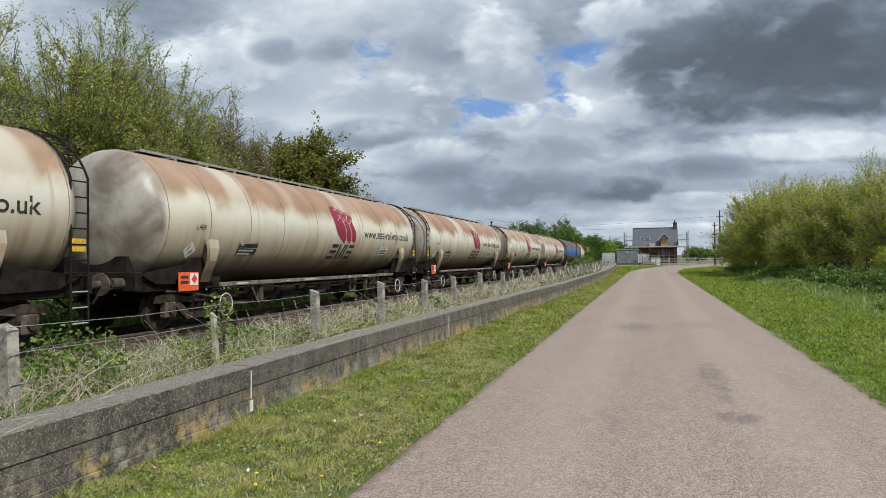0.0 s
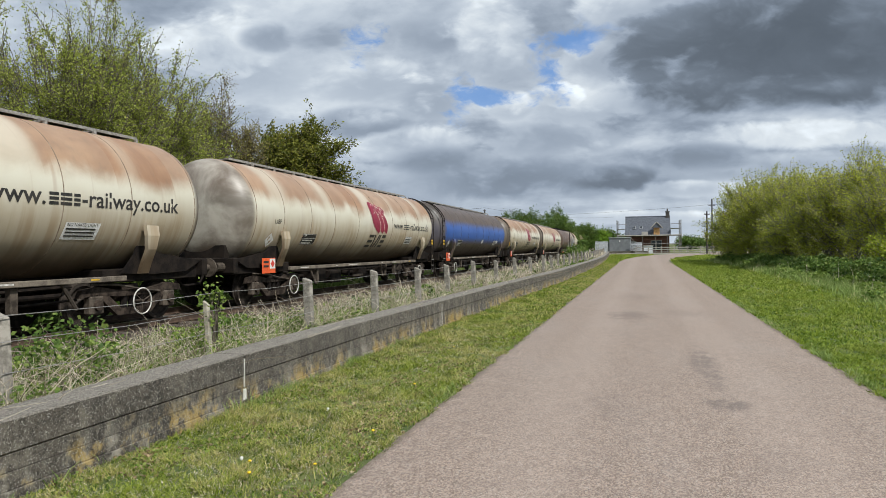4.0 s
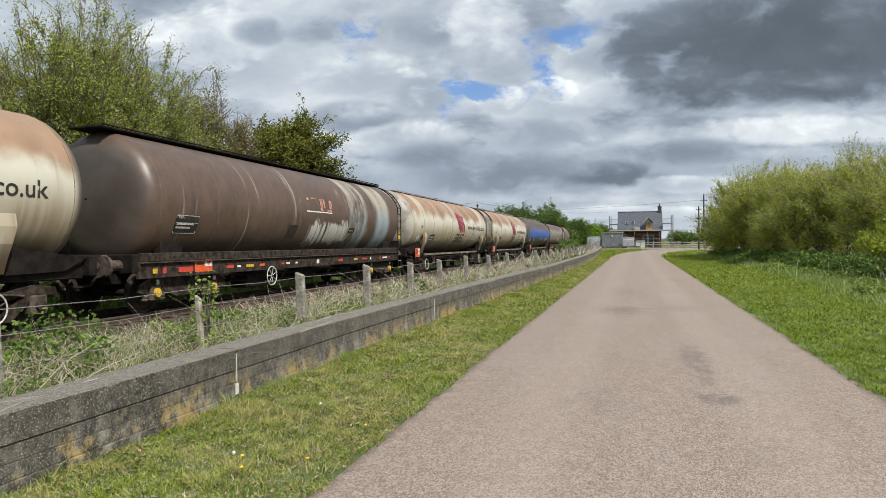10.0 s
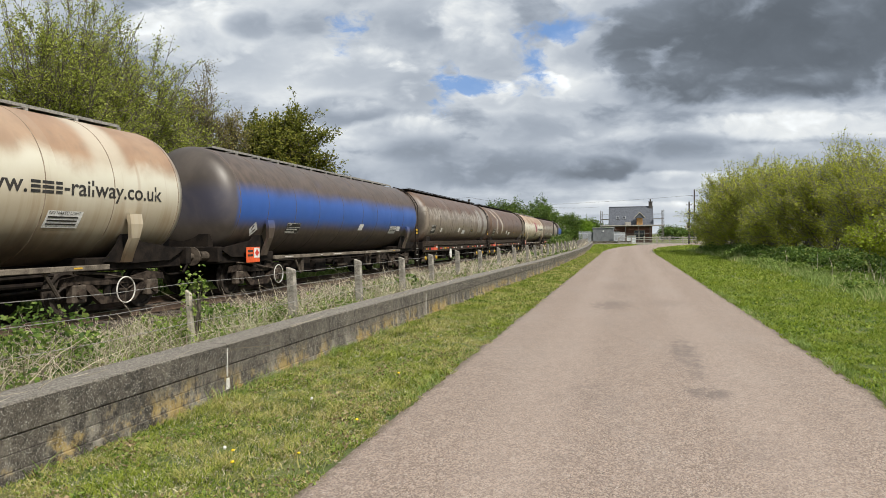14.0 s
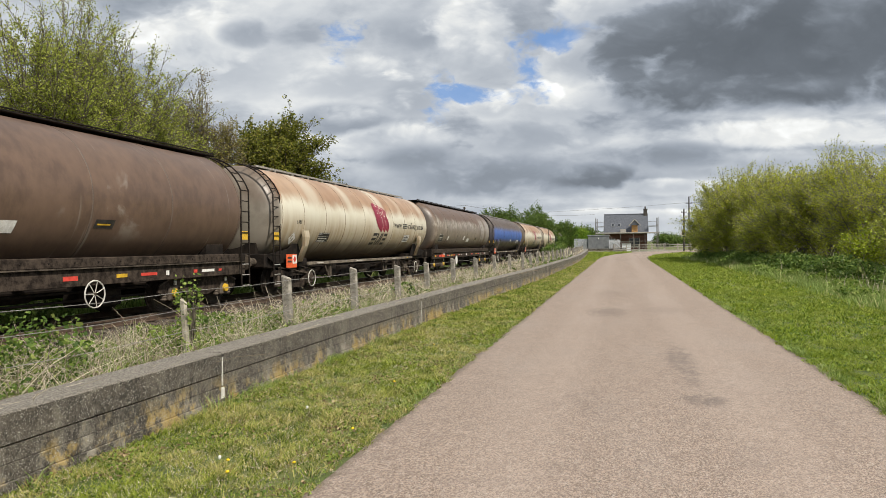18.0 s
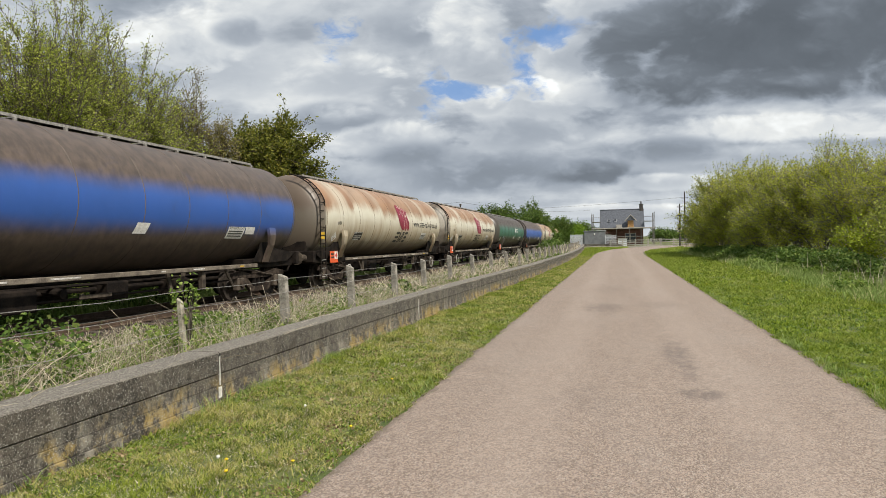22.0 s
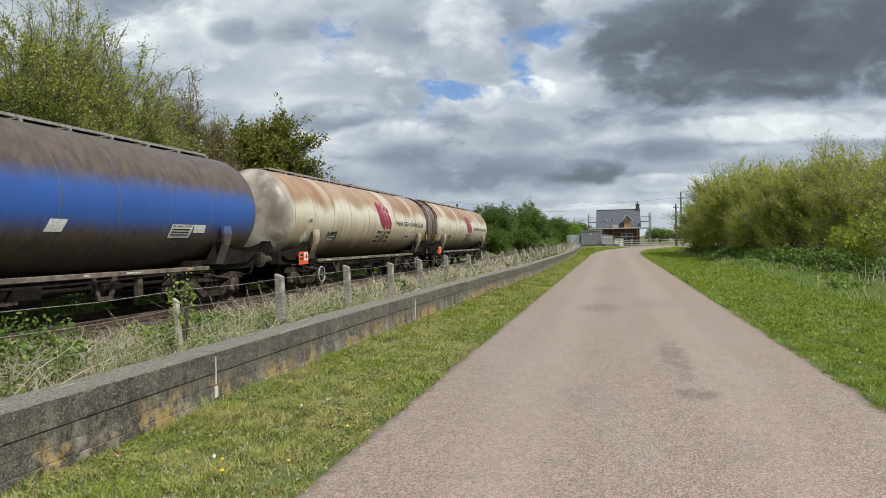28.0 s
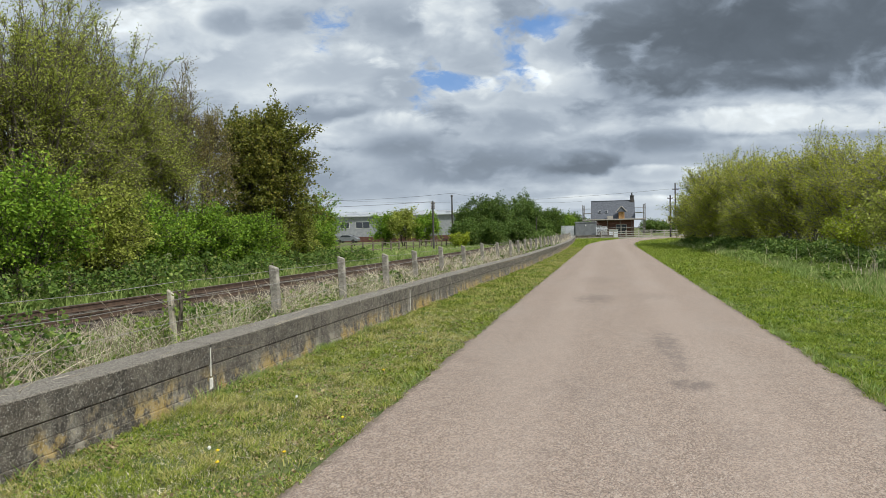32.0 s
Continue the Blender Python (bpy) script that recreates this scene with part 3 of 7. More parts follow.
        col = k.mix(k.math("MULTIPLY", rubbed, 0.55), col, (0.40, 0.37, 0.32))
        tail = k.math("MULTIPLY", k.math("ADD", within(bent, 4.2, 5.4, 0.2), within(bent, 6.0, 7.2, 0.2)), within(torn, -0.45, 0.62, 0.12))
        col = k.mix(k.math("MULTIPLY", tail, 0.5), col, (0.38, 0.37, 0.33))
    if style == "streaks":
        # two pale curved runs from the roof, rusty along their edges
        for foot, slope, knee, wide in ((-5.25, 2.2, 0.30, 0.26), (-3.05, 1.9, 0.0, 0.34)):
            line = k.math("SUBTRACT", foot, k.math("MULTIPLY", k.math("MAXIMUM", k.math("SUBTRACT", hz, knee), 0.0), slope))
            away = k.math("ABSOLUTE", k.math("ADD", k.math("SUBTRACT", y, line), k.math("MULTIPLY", k.math("SUBTRACT", cloudy, 0.5), 0.9)))
            away = k.math("ADD", away, k.math("MULTIPLY", k.math("SUBTRACT", fine, 0.5), 0.35))
            tall = within(hz, -0.40, 0.80, 0.10)
            col = k.mix(k.math("MULTIPLY", k.math("MULTIPLY", k.math("SUBTRACT", 1.0, k.step(away, wide * 0.8, wide * 2.2)), tall), 0.6), col, (0.24, 0.13, 0.065))
            col = k.mix(k.math("MULTIPLY", k.math("MULTIPLY", k.math("SUBTRACT", 1.0, k.step(away, wide * 0.3, wide * 1.1)), tall), 0.9), col, (0.46, 0.43, 0.37))
    if style == "washed":
        pale = k.math("MULTIPLY", k.math("ADD", within(bent, 2.35, 3.9, 0.18), within(bent, 4.85, 6.3, 0.25)), k.step(k.math("ADD", streak, k.math("MULTIPLY", fine, 0.4)), 0.52, 0.78))
        col = k.mix(k.math("MULTIPLY", pale, 0.85), col, k.mix(k.step(hz, -0.2, 0.5), (0.33, 0.40, 0.43), (0.42, 0.38, 0.29)))
        ragged = k.math("ADD", hz, k.math("MULTIPLY", k.math("SUBTRACT", k.noise(2.6, 5.0, 0.6), 0.5), 0.7))
        smear = k.math("MULTIPLY", k.math("MULTIPLY", within(bent, -0.5, 2.3, 0.15), within(ragged, -0.62, -0.22, 0.06)), k.step(runs, 0.36, 0.52))
        col = k.mix(k.math("MULTIPLY", smear, 0.9), col, (0.60, 0.58, 0.53))
    # the ends are sooty, some of them washed paler
    ends = k.step(k.math("ABSOLUTE", y), 7.42, 7.62)
    clean = k.math("MULTIPLY", k.step(cloudy, 0.35, 0.68), k.step(k.math("FRACT", k.math("MULTIPLY", rnd, 7.3)), 0.35, 0.8) if style == "pale" else 1.0)
    soot = k.mix(clean, (0.105, 0.084, 0.066) if style == "pale" else (0.055, 0.045, 0.038), (0.48, 0.45, 0.39) if style == "pale" else (0.10, 0.082, 0.068))
    col = k.mix(k.math("MULTIPLY", ends, 0.9), col, soot)
    k.bump(k.math("ADD", k.math("MULTIPLY", cloudy, 0.5), k.math("MULTIPLY", fine, 0.3)), 0.12, 0.03)
    return k.done(col, k.math("ADD", 0.30, k.math("MULTIPLY", cloudy, 0.28)))


def dull(material):
    material.node_tree.nodes["Principled BSDF"].inputs["Specular IOR Level"].default_value = 0.15
    return material


ASPHALT, TURF = road_material(), ground_material()
WALL, COPING = concrete_wall_material("algae_stained_concrete"), concrete_wall_material("worn_coping_concrete", 0.9)
LIME = plain("white_lime_run", (0.55, 0.53, 0.48), (0.75, 0.73, 0.68), 20)
CREAM = (0.61, 0.58, 0.475)
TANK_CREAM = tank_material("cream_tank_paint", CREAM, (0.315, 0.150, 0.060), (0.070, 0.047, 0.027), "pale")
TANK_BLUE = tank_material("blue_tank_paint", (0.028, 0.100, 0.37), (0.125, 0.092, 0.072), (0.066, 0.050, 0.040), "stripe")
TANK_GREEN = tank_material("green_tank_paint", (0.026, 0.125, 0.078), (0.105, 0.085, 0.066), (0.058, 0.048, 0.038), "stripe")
TANK_BROWN = tank_material("brown_tank_grime", (0.44, 0.42, 0.37), (0.135, 0.086, 0.060), (0.092, 0.058, 0.042), "streaks")
TANK_KHAKI = tank_material("worn_drab_tank", (0.44, 0.42, 0.37), (0.135, 0.088, 0.062), (0.092, 0.060, 0.044), "khaki")
TANK_WASHED = tank_material("washed_brown_tank", (0.48, 0.46, 0.41), (0.118, 0.075, 0.053), (0.080, 0.052, 0.039), "washed")
FADED_RED = plain("faded_red_vinyl", (0.26, 0.07, 0.045), (0.50, 0.30, 0.24), 9, 0.6)
SEAM = plain("rusty_weld", (0.13, 0.085, 0.055), (0.30, 0.235, 0.17), 6, 0.7)
GRIME_SEAM = plain("grimy_weld", (0.075, 0.056, 0.044), (0.13, 0.10, 0.08), 6, 0.6)
STEEL = dull(plain("sooty_steel", (0.007, 0.0055, 0.005), (0.024, 0.018, 0.014), 5, 0.8))
PALE_STEEL = plain("scuffed_pale_steel", (0.22, 0.21, 0.19), (0.42, 0.40, 0.37), 9, 0.6)
BOGIE = dull(plain("rusty_brown_bogie_steel", (0.014, 0.010, 0.008), (0.070, 0.053, 0.041), 7, 0.8))
GREY_STEEL = dull(plain("dusty_grey_steel", (0.036, 0.029, 0.023), (0.115, 0.093, 0.073), 6, 0.7))
DUSTY_RAIL = plain("dusty_sole_bar", (0.075, 0.060, 0.046), (0.21, 0.175, 0.135), 5, 0.8)
WALKWAY = plain("galvanised_walkway", (0.17, 0.16, 0.145), (0.34, 0.325, 0.30), 12, 0.6, 0.1)
TREAD = dull(plain("worn_wheel_steel", (0.022, 0.018, 0.015), (0.065, 0.053, 0.044), 9, 0.6))
WHITE = plain("white_paint", (0.62, 0.60, 0.56), (0.80, 0.79, 0.76), 14, 0.5)
OLD_WHITE = plain("grimy_white_paint", (0.36, 0.34, 0.30), (0.66, 0.64, 0.59), 14, 0.6)
ORANGE = plain("orange_plate", (0.62, 0.085, 0.025), (0.80, 0.13, 0.035), 16, 0.5)
RED = plain("red_plate", (0.50, 0.045, 0.03), (0.66, 0.07, 0.05), 16, 0.5)
MAROON = plain("maroon_vinyl", (0.20, 0.012, 0.035), (0.29, 0.020, 0.050), 6, 0.45)
INK = plain("black_vinyl", (0.018, 0.017, 0.016), (0.045, 0.04, 0.036), 8, 0.5)
YELLOW = plain("yellow_paint", (0.46, 0.27, 0.02), (0.70, 0.44, 0.04), 12, 0.5)
RAIL_MAT = plain("rusty_rail", (0.060, 0.038, 0.026), (0.125, 0.082, 0.057), 9, 0.6, 0.2)
RAIL_TOP = plain("bright_rail_head", (0.30, 0.27, 0.24), (0.42, 0.39, 0.36), 9, 0.35, 0.8)
# sleeper and ballast browns darkened in colour for the shade under the train
SLEEPER = plain("shaded_dusty_sleeper", (0.045, 0.036, 0.028), (0.13, 0.105, 0.084), 8, 0.9)
BALLAST = plain("shaded_brown_ballast", (0.022, 0.016, 0.012), (0.090, 0.068, 0.052), 14, 0.95, 0, 1.0, 26)
POST = plain("grey_weathered_post", (0.15, 0.137, 0.113), (0.37, 0.34, 0.29), 9, 0.9)
PALE_POST = plain("bleached_thin_post", (0.27, 0.24, 0.185), (0.48, 0.44, 0.355), 9, 0.9)
OLD_RAIL = plain("brown_fence_timber", (0.085, 0.070, 0.052), (0.19, 0.16, 0.125), 6, 0.9)
WIRE = plain("galvanised_fence_wire", (0.20, 0.19, 0.18), (0.42, 0.40, 0.38), 20, 0.6, 0.5)
BARK = plain("grey_brown_bark", (0.085, 0.070, 0.052), (0.200, 0.170, 0.130), 6, 0.95)
PALE_BARK = plain("pale_grey_bark", (0.11, 0.10, 0.08), (0.25, 0.23, 0.19), 6, 0.95)
DARK_BARK = plain("dark_bark", (0.035, 0.028, 0.021), (0.085, 0.068, 0.050), 6, 0.95)
GRASS = leafy("lawn_grass", (0.070, 0.130, 0.013), (0.335, 0.400, 0.052), (0.60, 0.50, 0.23), dry=0.75)
LAWN_GRASS = leafy("lush_lawn_grass", (0.078, 0.145, 0.010), (0.300, 0.390, 0.038), (0.44, 0.45, 0.12), dry=0.4)
LONG_GRASS = leafy("long_grass", (0.16, 0.25, 0.055), (0.31, 0.40, 0.12), (0.56, 0.49, 0.27))
STRAW = leafy("dry_stalks", (0.21, 0.16, 0.105), (0.82, 0.73, 0.57), (0.10, 0.07, 0.045), 0.15)
THATCH = leafy("brown_thatch", (0.16, 0.11, 0.06), (0.36, 0.27, 0.15), (0.50, 0.41, 0.25), 0.1)
NETTLE = leafy("fresh_green_leaves", (0.085, 0.150, 0.022), (0.25, 0.345, 0.070), (0.40, 0.44, 0.14))
BRAMBLE = leafy("bramble_leaves", (0.050, 0.100, 0.018), (0.150, 0.235, 0.045), (0.30, 0.30, 0.10))
HAWTHORN = leafy("hawthorn_leaves", (0.085, 0.170, 0.014), (0.235, 0.385, 0.036), (0.38, 0.47, 0.060))
SPRING = leafy("young_spring_leaves", (0.190, 0.230, 0.040), (0.420, 0.470, 0.090), (0.60, 0.62, 0.16), 0.5)
MAPLE = leafy("bronze_green_leaves", (0.085, 0.105, 0.016), (0.205, 0.215, 0.033), (0.31, 0.27, 0.055))
RUSSET = leafy("russet_buds", (0.20, 0.155, 0.055), (0.30, 0.265, 0.085), (0.30, 0.33, 0.10))
WILLOW = leafy("willow_leaves", (0.28, 0.325, 0.045), (0.53, 0.57, 0.080), (0.68, 0.65, 0.12), 0.6)
FAR_LEAF = leafy("distant_leaves", (0.060, 0.115, 0.022), (0.125, 0.200, 0.036), (0.19, 0.235, 0.055))
GORSE = leafy("yellow_green_leaves", (0.21, 0.28, 0.024), (0.36, 0.434, 0.036), (0.48, 0.476, 0.06))
DANDELION = plain("dandelion_yellow", (0.75, 0.50, 0.01), (0.85, 0.60, 0.02), 60)
SLATE = plain("grey_slate", (0.060, 0.068, 0.084), (0.105, 0.113, 0.132), 3, 0.6)
BRICK_RED = plain("red_brick", (0.085, 0.040, 0.031), (0.14, 0.064, 0.048), 4, 0.9)
TIMBER = plain("orange_sheathing_board", (0.42, 0.235, 0.085), (0.55, 0.32, 0.13), 4, 0.8)
SCAFFOLD = plain("scaffold_tube", (0.13, 0.12, 0.11), (0.26, 0.245, 0.23), 8, 0.5, 0.5)
PALE_BOARD = plain("pale_boards", (0.30, 0.28, 0.25), (0.46, 0.43, 0.39), 5, 0.85)
CABIN_GREY = plain("grey_cabin_panel", (0.24, 0.25, 0.26), (0.34, 0.35, 0.36), 2, 0.6)
CABIN_DARK = plain("dark_grey_cabin_side", (0.14, 0.15, 0.16), (0.20, 0.21, 0.22), 2, 0.6)
CLADDING = plain("grey_cladding", (0.25, 0.26, 0.275), (0.34, 0.35, 0.365), 2, 0.6)
PALE_ROOF = plain("pale_sheet_roof", (0.55, 0.58, 0.62), (0.70, 0.72, 0.75), 1.5, 0.5)
POLE_WOOD = plain("dark_pole_timber", (0.040, 0.036, 0.034), (0.085, 0.076, 0.068), 5, 0.9)
SHED_RED = plain("brown_red_shed", (0.085, 0.040, 0.035), (0.13, 0.062, 0.050), 4, 0.85)
CAR_PAINT = plain("silver_car_paint", (0.20, 0.21, 0.23), (0.27, 0.28, 0.30), 3, 0.3, 0.5)


def glass_material():
    k = Nodes("window_glass")
    k.bsdf.inputs["Specular IOR Level"].default_value = 0.8
    return k.done((0.03, 0.035, 0.042), 0.06)


GLASS = glass_material()

# ---- plan ----
TRACK_X, GAUGE = -10.69, 1.505


def lerp(v, table):
    return float(np.interp(v, [a for a, _ in table], [b for _, b in table]))


def rail_level(y):
    return 0.163 - 0.0045 * (max(-90.0, min(y, 130.0)) - 10)


WALL_LINE = [(-12, -3.99), (3, -3.98), (10, -3.97), (20, -3.72), (30, -3.36), (50, -3.22), (62, -3.3), (90, -4.1), (112, -5.0)]


def wall_x(y):
    return lerp(y, WALL_LINE)


def ground_height(x, y):
    far = min(1.0, max(0.0, (160 - abs(y)) / 60))
    fall = -0.0045 * (max(-90.0, min(y, 130.0)) - 10) * far
    wx_ = wall_x(y) if -12 < y < 112 else -4.2
    if x > wx_ - 0.2:
        h = 0.0
    else:
        h = lerp(x, [(-200, 0.0), (-40, 0.0), (-16, -0.02), (-13.4, -0.03), (-8.3, -0.03), (-7.0, 0.14), (-5.2, 0.24), (-4.3, 0.24)])
        w = lerp(x, [(-200, 0.0), (-60, 0.0), (-20, 1.0), (-7, 1.0), (-4.4, 0.25)])
        h += fall * w
    return h


def ground_z(x, y):
    """The lie of the turf itself, with its small bumps."""
    road = max(0.0, 1 - abs(x - 0.2) / 3.0) if y < 130 else 0.0
    return ground_height(x, y) + 0.025 * noise.noise((x * 0.9, y * 0.9, 3.1)) * (1 - road) - 0.03


def build_ground():
    xs = np.concatenate([[-2500, -1200, -600, -300, -150, -90], np.linspace(-60, -16, 23), np.linspace(-15, -5.4, 37), np.linspace(-5.2, -3.05, 44), np.linspace(-3, 3, 13), np.linspace(3.5, 16, 28), np.linspace(18, 60, 15), [90, 150, 300, 600, 1200, 2500]])
    ys = np.concatenate([[-2500, -1000, -400, -200, -100, -50], np.linspace(-30, -2, 12), np.linspace(0, 40, 81), np.linspace(42, 130, 45), [140, 160, 200, 300, 500, 900, 1600, 3000]])
    verts, faces = [], []
    for y in ys:
        for x in xs:
            verts.append((x, y, ground_z(x, y)))
    n = len(xs)
    for j in range(len(ys) - 1):
        for i in range(n - 1):
            a = j * n + i
            faces.append((a, a + 1, a + n + 1, a + n))
    me = numpy_mesh("ground", verts, faces, 4)
    me.polygons.foreach_set("use_smooth", [True] * len(me.polygons))
    solid("ground", me, TURF, "mown green turf with bare and straw-coloured patches", kind="structure")


build_ground()

ROAD_LEFT = [(-2.0, -12), (-2.0, 58), (-2.02, 65), (-1.7, 77), (-0.6, 90), (1.8, 104), (7.5, 120), (18, 140), (40, 168)]
ROAD_RIGHT = [(2.38, -12), (2.36, 52), (2.3, 62), (2.45, 70), (3.5, 82), (8.4, 101), (14.5, 113), (25, 128), (46, 152)]


def build_road():
    rng = np.random.default_rng(5)
    left, right = [], []
    for out, line in ((left, ROAD_LEFT), (right, ROAD_RIGHT)):
        for (x0, y0), (x1, y1) in zip(line, line[1:]):
            n = max(1, int((y1 - y0) / 0.25)) if y1 < 62 else 6
            for i in range(n):
                f = i / n
                out.append((x0 + f * (x1 - x0), y0 + f * (y1 - y0)))
        out.append(line[-1])
    n = 120
    pick = lambda pts, f: pts[min(len(pts) - 1, int(f * (len(pts) - 1)))]
    bm = bmesh.new()
    steps = max(len(left), len(right))
    rows = []
    for i in range(steps):
        a, b = pick(left, i / (steps - 1)), pick(right, i / (steps - 1))
        ja, jb = rng.normal(scale=0.022), rng.normal(scale=0.022)
        xs = [a[0] + ja, a[0] + 0.06 * (b[0] - a[0]), 0.5 * (a[0] + b[0]), b[0] - 0.06 * (b[0] - a[0]), b[0] + jb]
        yy = [a[1] + (b[1] - a[1]) * f for f in (0, 0.06, 0.5, 0.94, 1)]
        zz = [-0.012, 0.004, 0.018, 0.004, -0.012]
        rows.append([bm.verts.new(p) for p in zip(xs, yy, zz)])
    for r0, r1 in zip(rows, rows[1:]):
        for j in range(4):
            bm.faces.new((r0[j], r0[j + 1], r1[j + 1], r1[j]))
    solid("road", bm, ASPHALT, "reddish fine-chipped asphalt path with dark damp stains", kind="structure", smooth=True)


build_road()


# ---- the low concrete wall beside the path ----
def build_wall():
    wall = thing("retaining_wall", "low board-marked concrete wall, black with algae", "wall", kind="structure")
    joints = [-7.77, -0.75, 6.27, 13.29, 20.3, 27.3, 34.3, 41.4, 48.4, 55.4, 62.5, 70, 78, 86, 94, 103, 112]
    # courses between the board marks: bottom, top, and how far each stands proud
    courses = ((-0.12, 0.040, 0.022), (0.043, 0.158, 0.004), (0.161, 0.276, 0.000))
    for y0, y1 in zip(joints, joints[1:]):
        steps = max(2, int((y1 - y0) / 1.2))
        ys = [y0 + 0.006 + (y1 - y0 - 0.012) * i / steps for i in range(steps + 1)]

        def run(z0, z1, front, back, bevel):
            bm = bmesh.new()
            rings = []
            for y in ys:
                x = wall_x(y)
                prof = [(x + front, z0 + bevel), (x + front, z1 - bevel), (x + front - bevel, z1), (x - back, z1), (x - back, z0), (x + front - bevel, z0)]
                rings.append([bm.verts.new((px, y, pz)) for px, pz in prof])
            for r0, r1 in zip(rings, rings[1:]):
                for j in range(6):
                    bm.faces.new((r0[j], r1[j], r1[(j + 1) % 6], r0[(j + 1) % 6]))
            bm.faces.new(rings[0])
            bm.faces.new(rings[-1][::-1])
            return bm

        for z0, z1, proud in courses:
            part("wall_course", run(z0, z1, proud, 0.35, 0.004), WALL, wall)
        part("coping", run(0.279, 0.508, 0.006, 0.36, 0.014), COPING, wall, "dark top course, worn grey above with exposed chippings")
    part("wall_return", box(-5.0, 0.9, 111.9, 112.25, -0.1, 0.5, 0.012), COPING, wall, "low end wall across the foot of the cabin")
    for y, z0, z1, w in ((6.27, -0.02, 0.15, 0.055), (6.27, 0.17, 0.46, 0.010), (13.29, 0.02, 0.44, 0.014)):
        bm = box(wall_x(y) - 0.02, wall_x(y) + 0.012, y - w / 2, y + w / 2, z0, z1)
        part("joint_run", bm, LIME, wall, "white lime run at the joint")


build_wall()


# ---- the railway ----
def build_track():
    track = thing("railway_track", "single railway line with rusty rails on brown ballast", "railway", kind="structure")
    ys = [-300, -90, 130, 420]
    for side in (-1, 1):
        x = TRACK_X + side * GAUGE / 2
        for name, prof, mat in (("rail", [(-0.07, -0.158), (0.07, -0.158), (0.07, -0.145), (0.012, -0.128), (0.012, -0.045), (0.035, -0.036), (0.035, -0.004), (-0.035, -0.004), (-0.035, -0.036), (-0.012, -0.045), (-0.012, -0.128), (-0.07, -0.145)], RAIL_MAT), ("rail_head", [(-0.030, -0.005), (0.030, -0.005), (0.026, 0.0), (-0.026, 0.0)], RAIL_TOP)):
            bm = bmesh.new()
            rings = [[bm.verts.new((x + px, y, rail_level(y) + pz)) for px, pz in prof] for y in ys]
            n = len(prof)
            for r0, r1 in zip(rings, rings[1:]):
                for j in range(n):
                    bm.faces.new((r0[j], r0[(j + 1) % n], r1[(j + 1) % n], r1[j]))
            part(name, bm, mat, track)
    sleeper = mesh_of(box(-1.28, 1.28, -0.13, 0.13, -0.2, 0.0, 0.02), "sleeper")
    sleeper.materials.append(SLEEPER)
    y = -4.0
    while y < 95:
        part("sleeper", sleeper, None, track, m=pose(TRACK_X, y, rail_level(y) - 0.162))
        y += 0.66
    bm = bmesh.new()
    prof = [(-2.75, -0.50), (-2.3, -0.26), (-1.5, -0.19), (0, -0.20), (1.5, -0.19), (2.2, -0.26), (2.9, -0.50)]
    ys = np.concatenate([[-300], np.linspace(-20, 110, 131), [200, 420]])
    rings = []
    for yy in ys:
        rings.append([bm.verts.new((TRACK_X + px, yy, rail_level(yy) + pz + 0.03 * noise.noise((px * 2.1, yy * 1.7, 0.3)))) for px, pz in prof])
    for r0, r1 in zip(rings, rings[1:]):
        for j in range(6):
            bm.faces.new((r0[j], r0[j + 1], r1[j + 1], r1[j]))
    solid("ballast_bed", bm, BALLAST, "brown ballast bed under the rails", kind="structure", smooth=True)
    rng = np.random.default_rng(11)
    n = 16000
    px = rng.uniform(-2.7, 2.8, n)
    py = 3 + 45 * rng.random(n) ** 1.5
    pz = np.interp(px, [p[0] for p in prof], [p[1] for p in prof]) + 0.163 - 0.0045 * (py - 10)
    c = np.stack([TRACK_X + px, py, pz + 0.012], 1)
    s = rng.uniform(0.018, 0.04, (n, 1, 1))
    octa = np.array([(1, 0, 0), (-1, 0, 0), (0, 1, 0), (0, -1, 0), (0, 0, 1), (0, 0, -1)], float)
    v = c[:, None] + s * (octa[None] * rng.uniform(0.6, 1.3, (n, 6, 1)) + rng.normal(scale=0.25, size=(n, 6, 3)))
    tri = np.array([(0, 2, 4), (2, 1, 4), (1, 3, 4), (3, 0, 4), (2, 0, 5), (1, 2, 5), (3, 1, 5), (0, 3, 5)])
    f = (tri[None] + 6 * np.arange(n)[:, None, None]).reshape(-1, 3)
    stones = Nodes("loose_ballast_stones")
    # stone browns hold the same painted shade as the bed
    col = stones.mix(stones.island(), (0.030, 0.022, 0.018), (0.13, 0.10, 0.08))
    solid("ballast_stones", numpy_mesh("ballast_stones", v.reshape(-1, 3), f, 3), stones.done(col, 0.9), "loose brown ballast stones between the rails", "gravel", "stuff")


build_track()

# ---- the train ----
AXIS, RADIUS = 2.36, 1.42


def on_tank(me, s0, z0, proud=0.005):
    """Bends a flat drawing (x along the tank, y up) round the tank's side, its origin at s0 along and z0 high."""
    a0 = math.asin((z0 - AXIS) / RADIUS)
    r = RADIUS + proud
    for v in me.vertices:
        a = a0 + v.co.y / RADIUS
        v.co = (r * math.cos(a), s0 + v.co.x, AXIS + r * math.sin(a))
    return me


def strip_shape(columns, rows=6, bm=None):
    """A flat shape from columns of (x, low y, high y)."""
    bm = bm or bmesh.new()
    grid = [[bm.verts.new((x, lo + (hi - lo) * j / rows, 0)) for j in range(rows + 1)] for x, lo, hi in columns]
    for c0, c1 in zip(grid, grid[1:]):
        for j in range(rows):
            bm.faces.new((c0[j], c1[j], c1[j + 1], c0[j + 1]))
    return bm


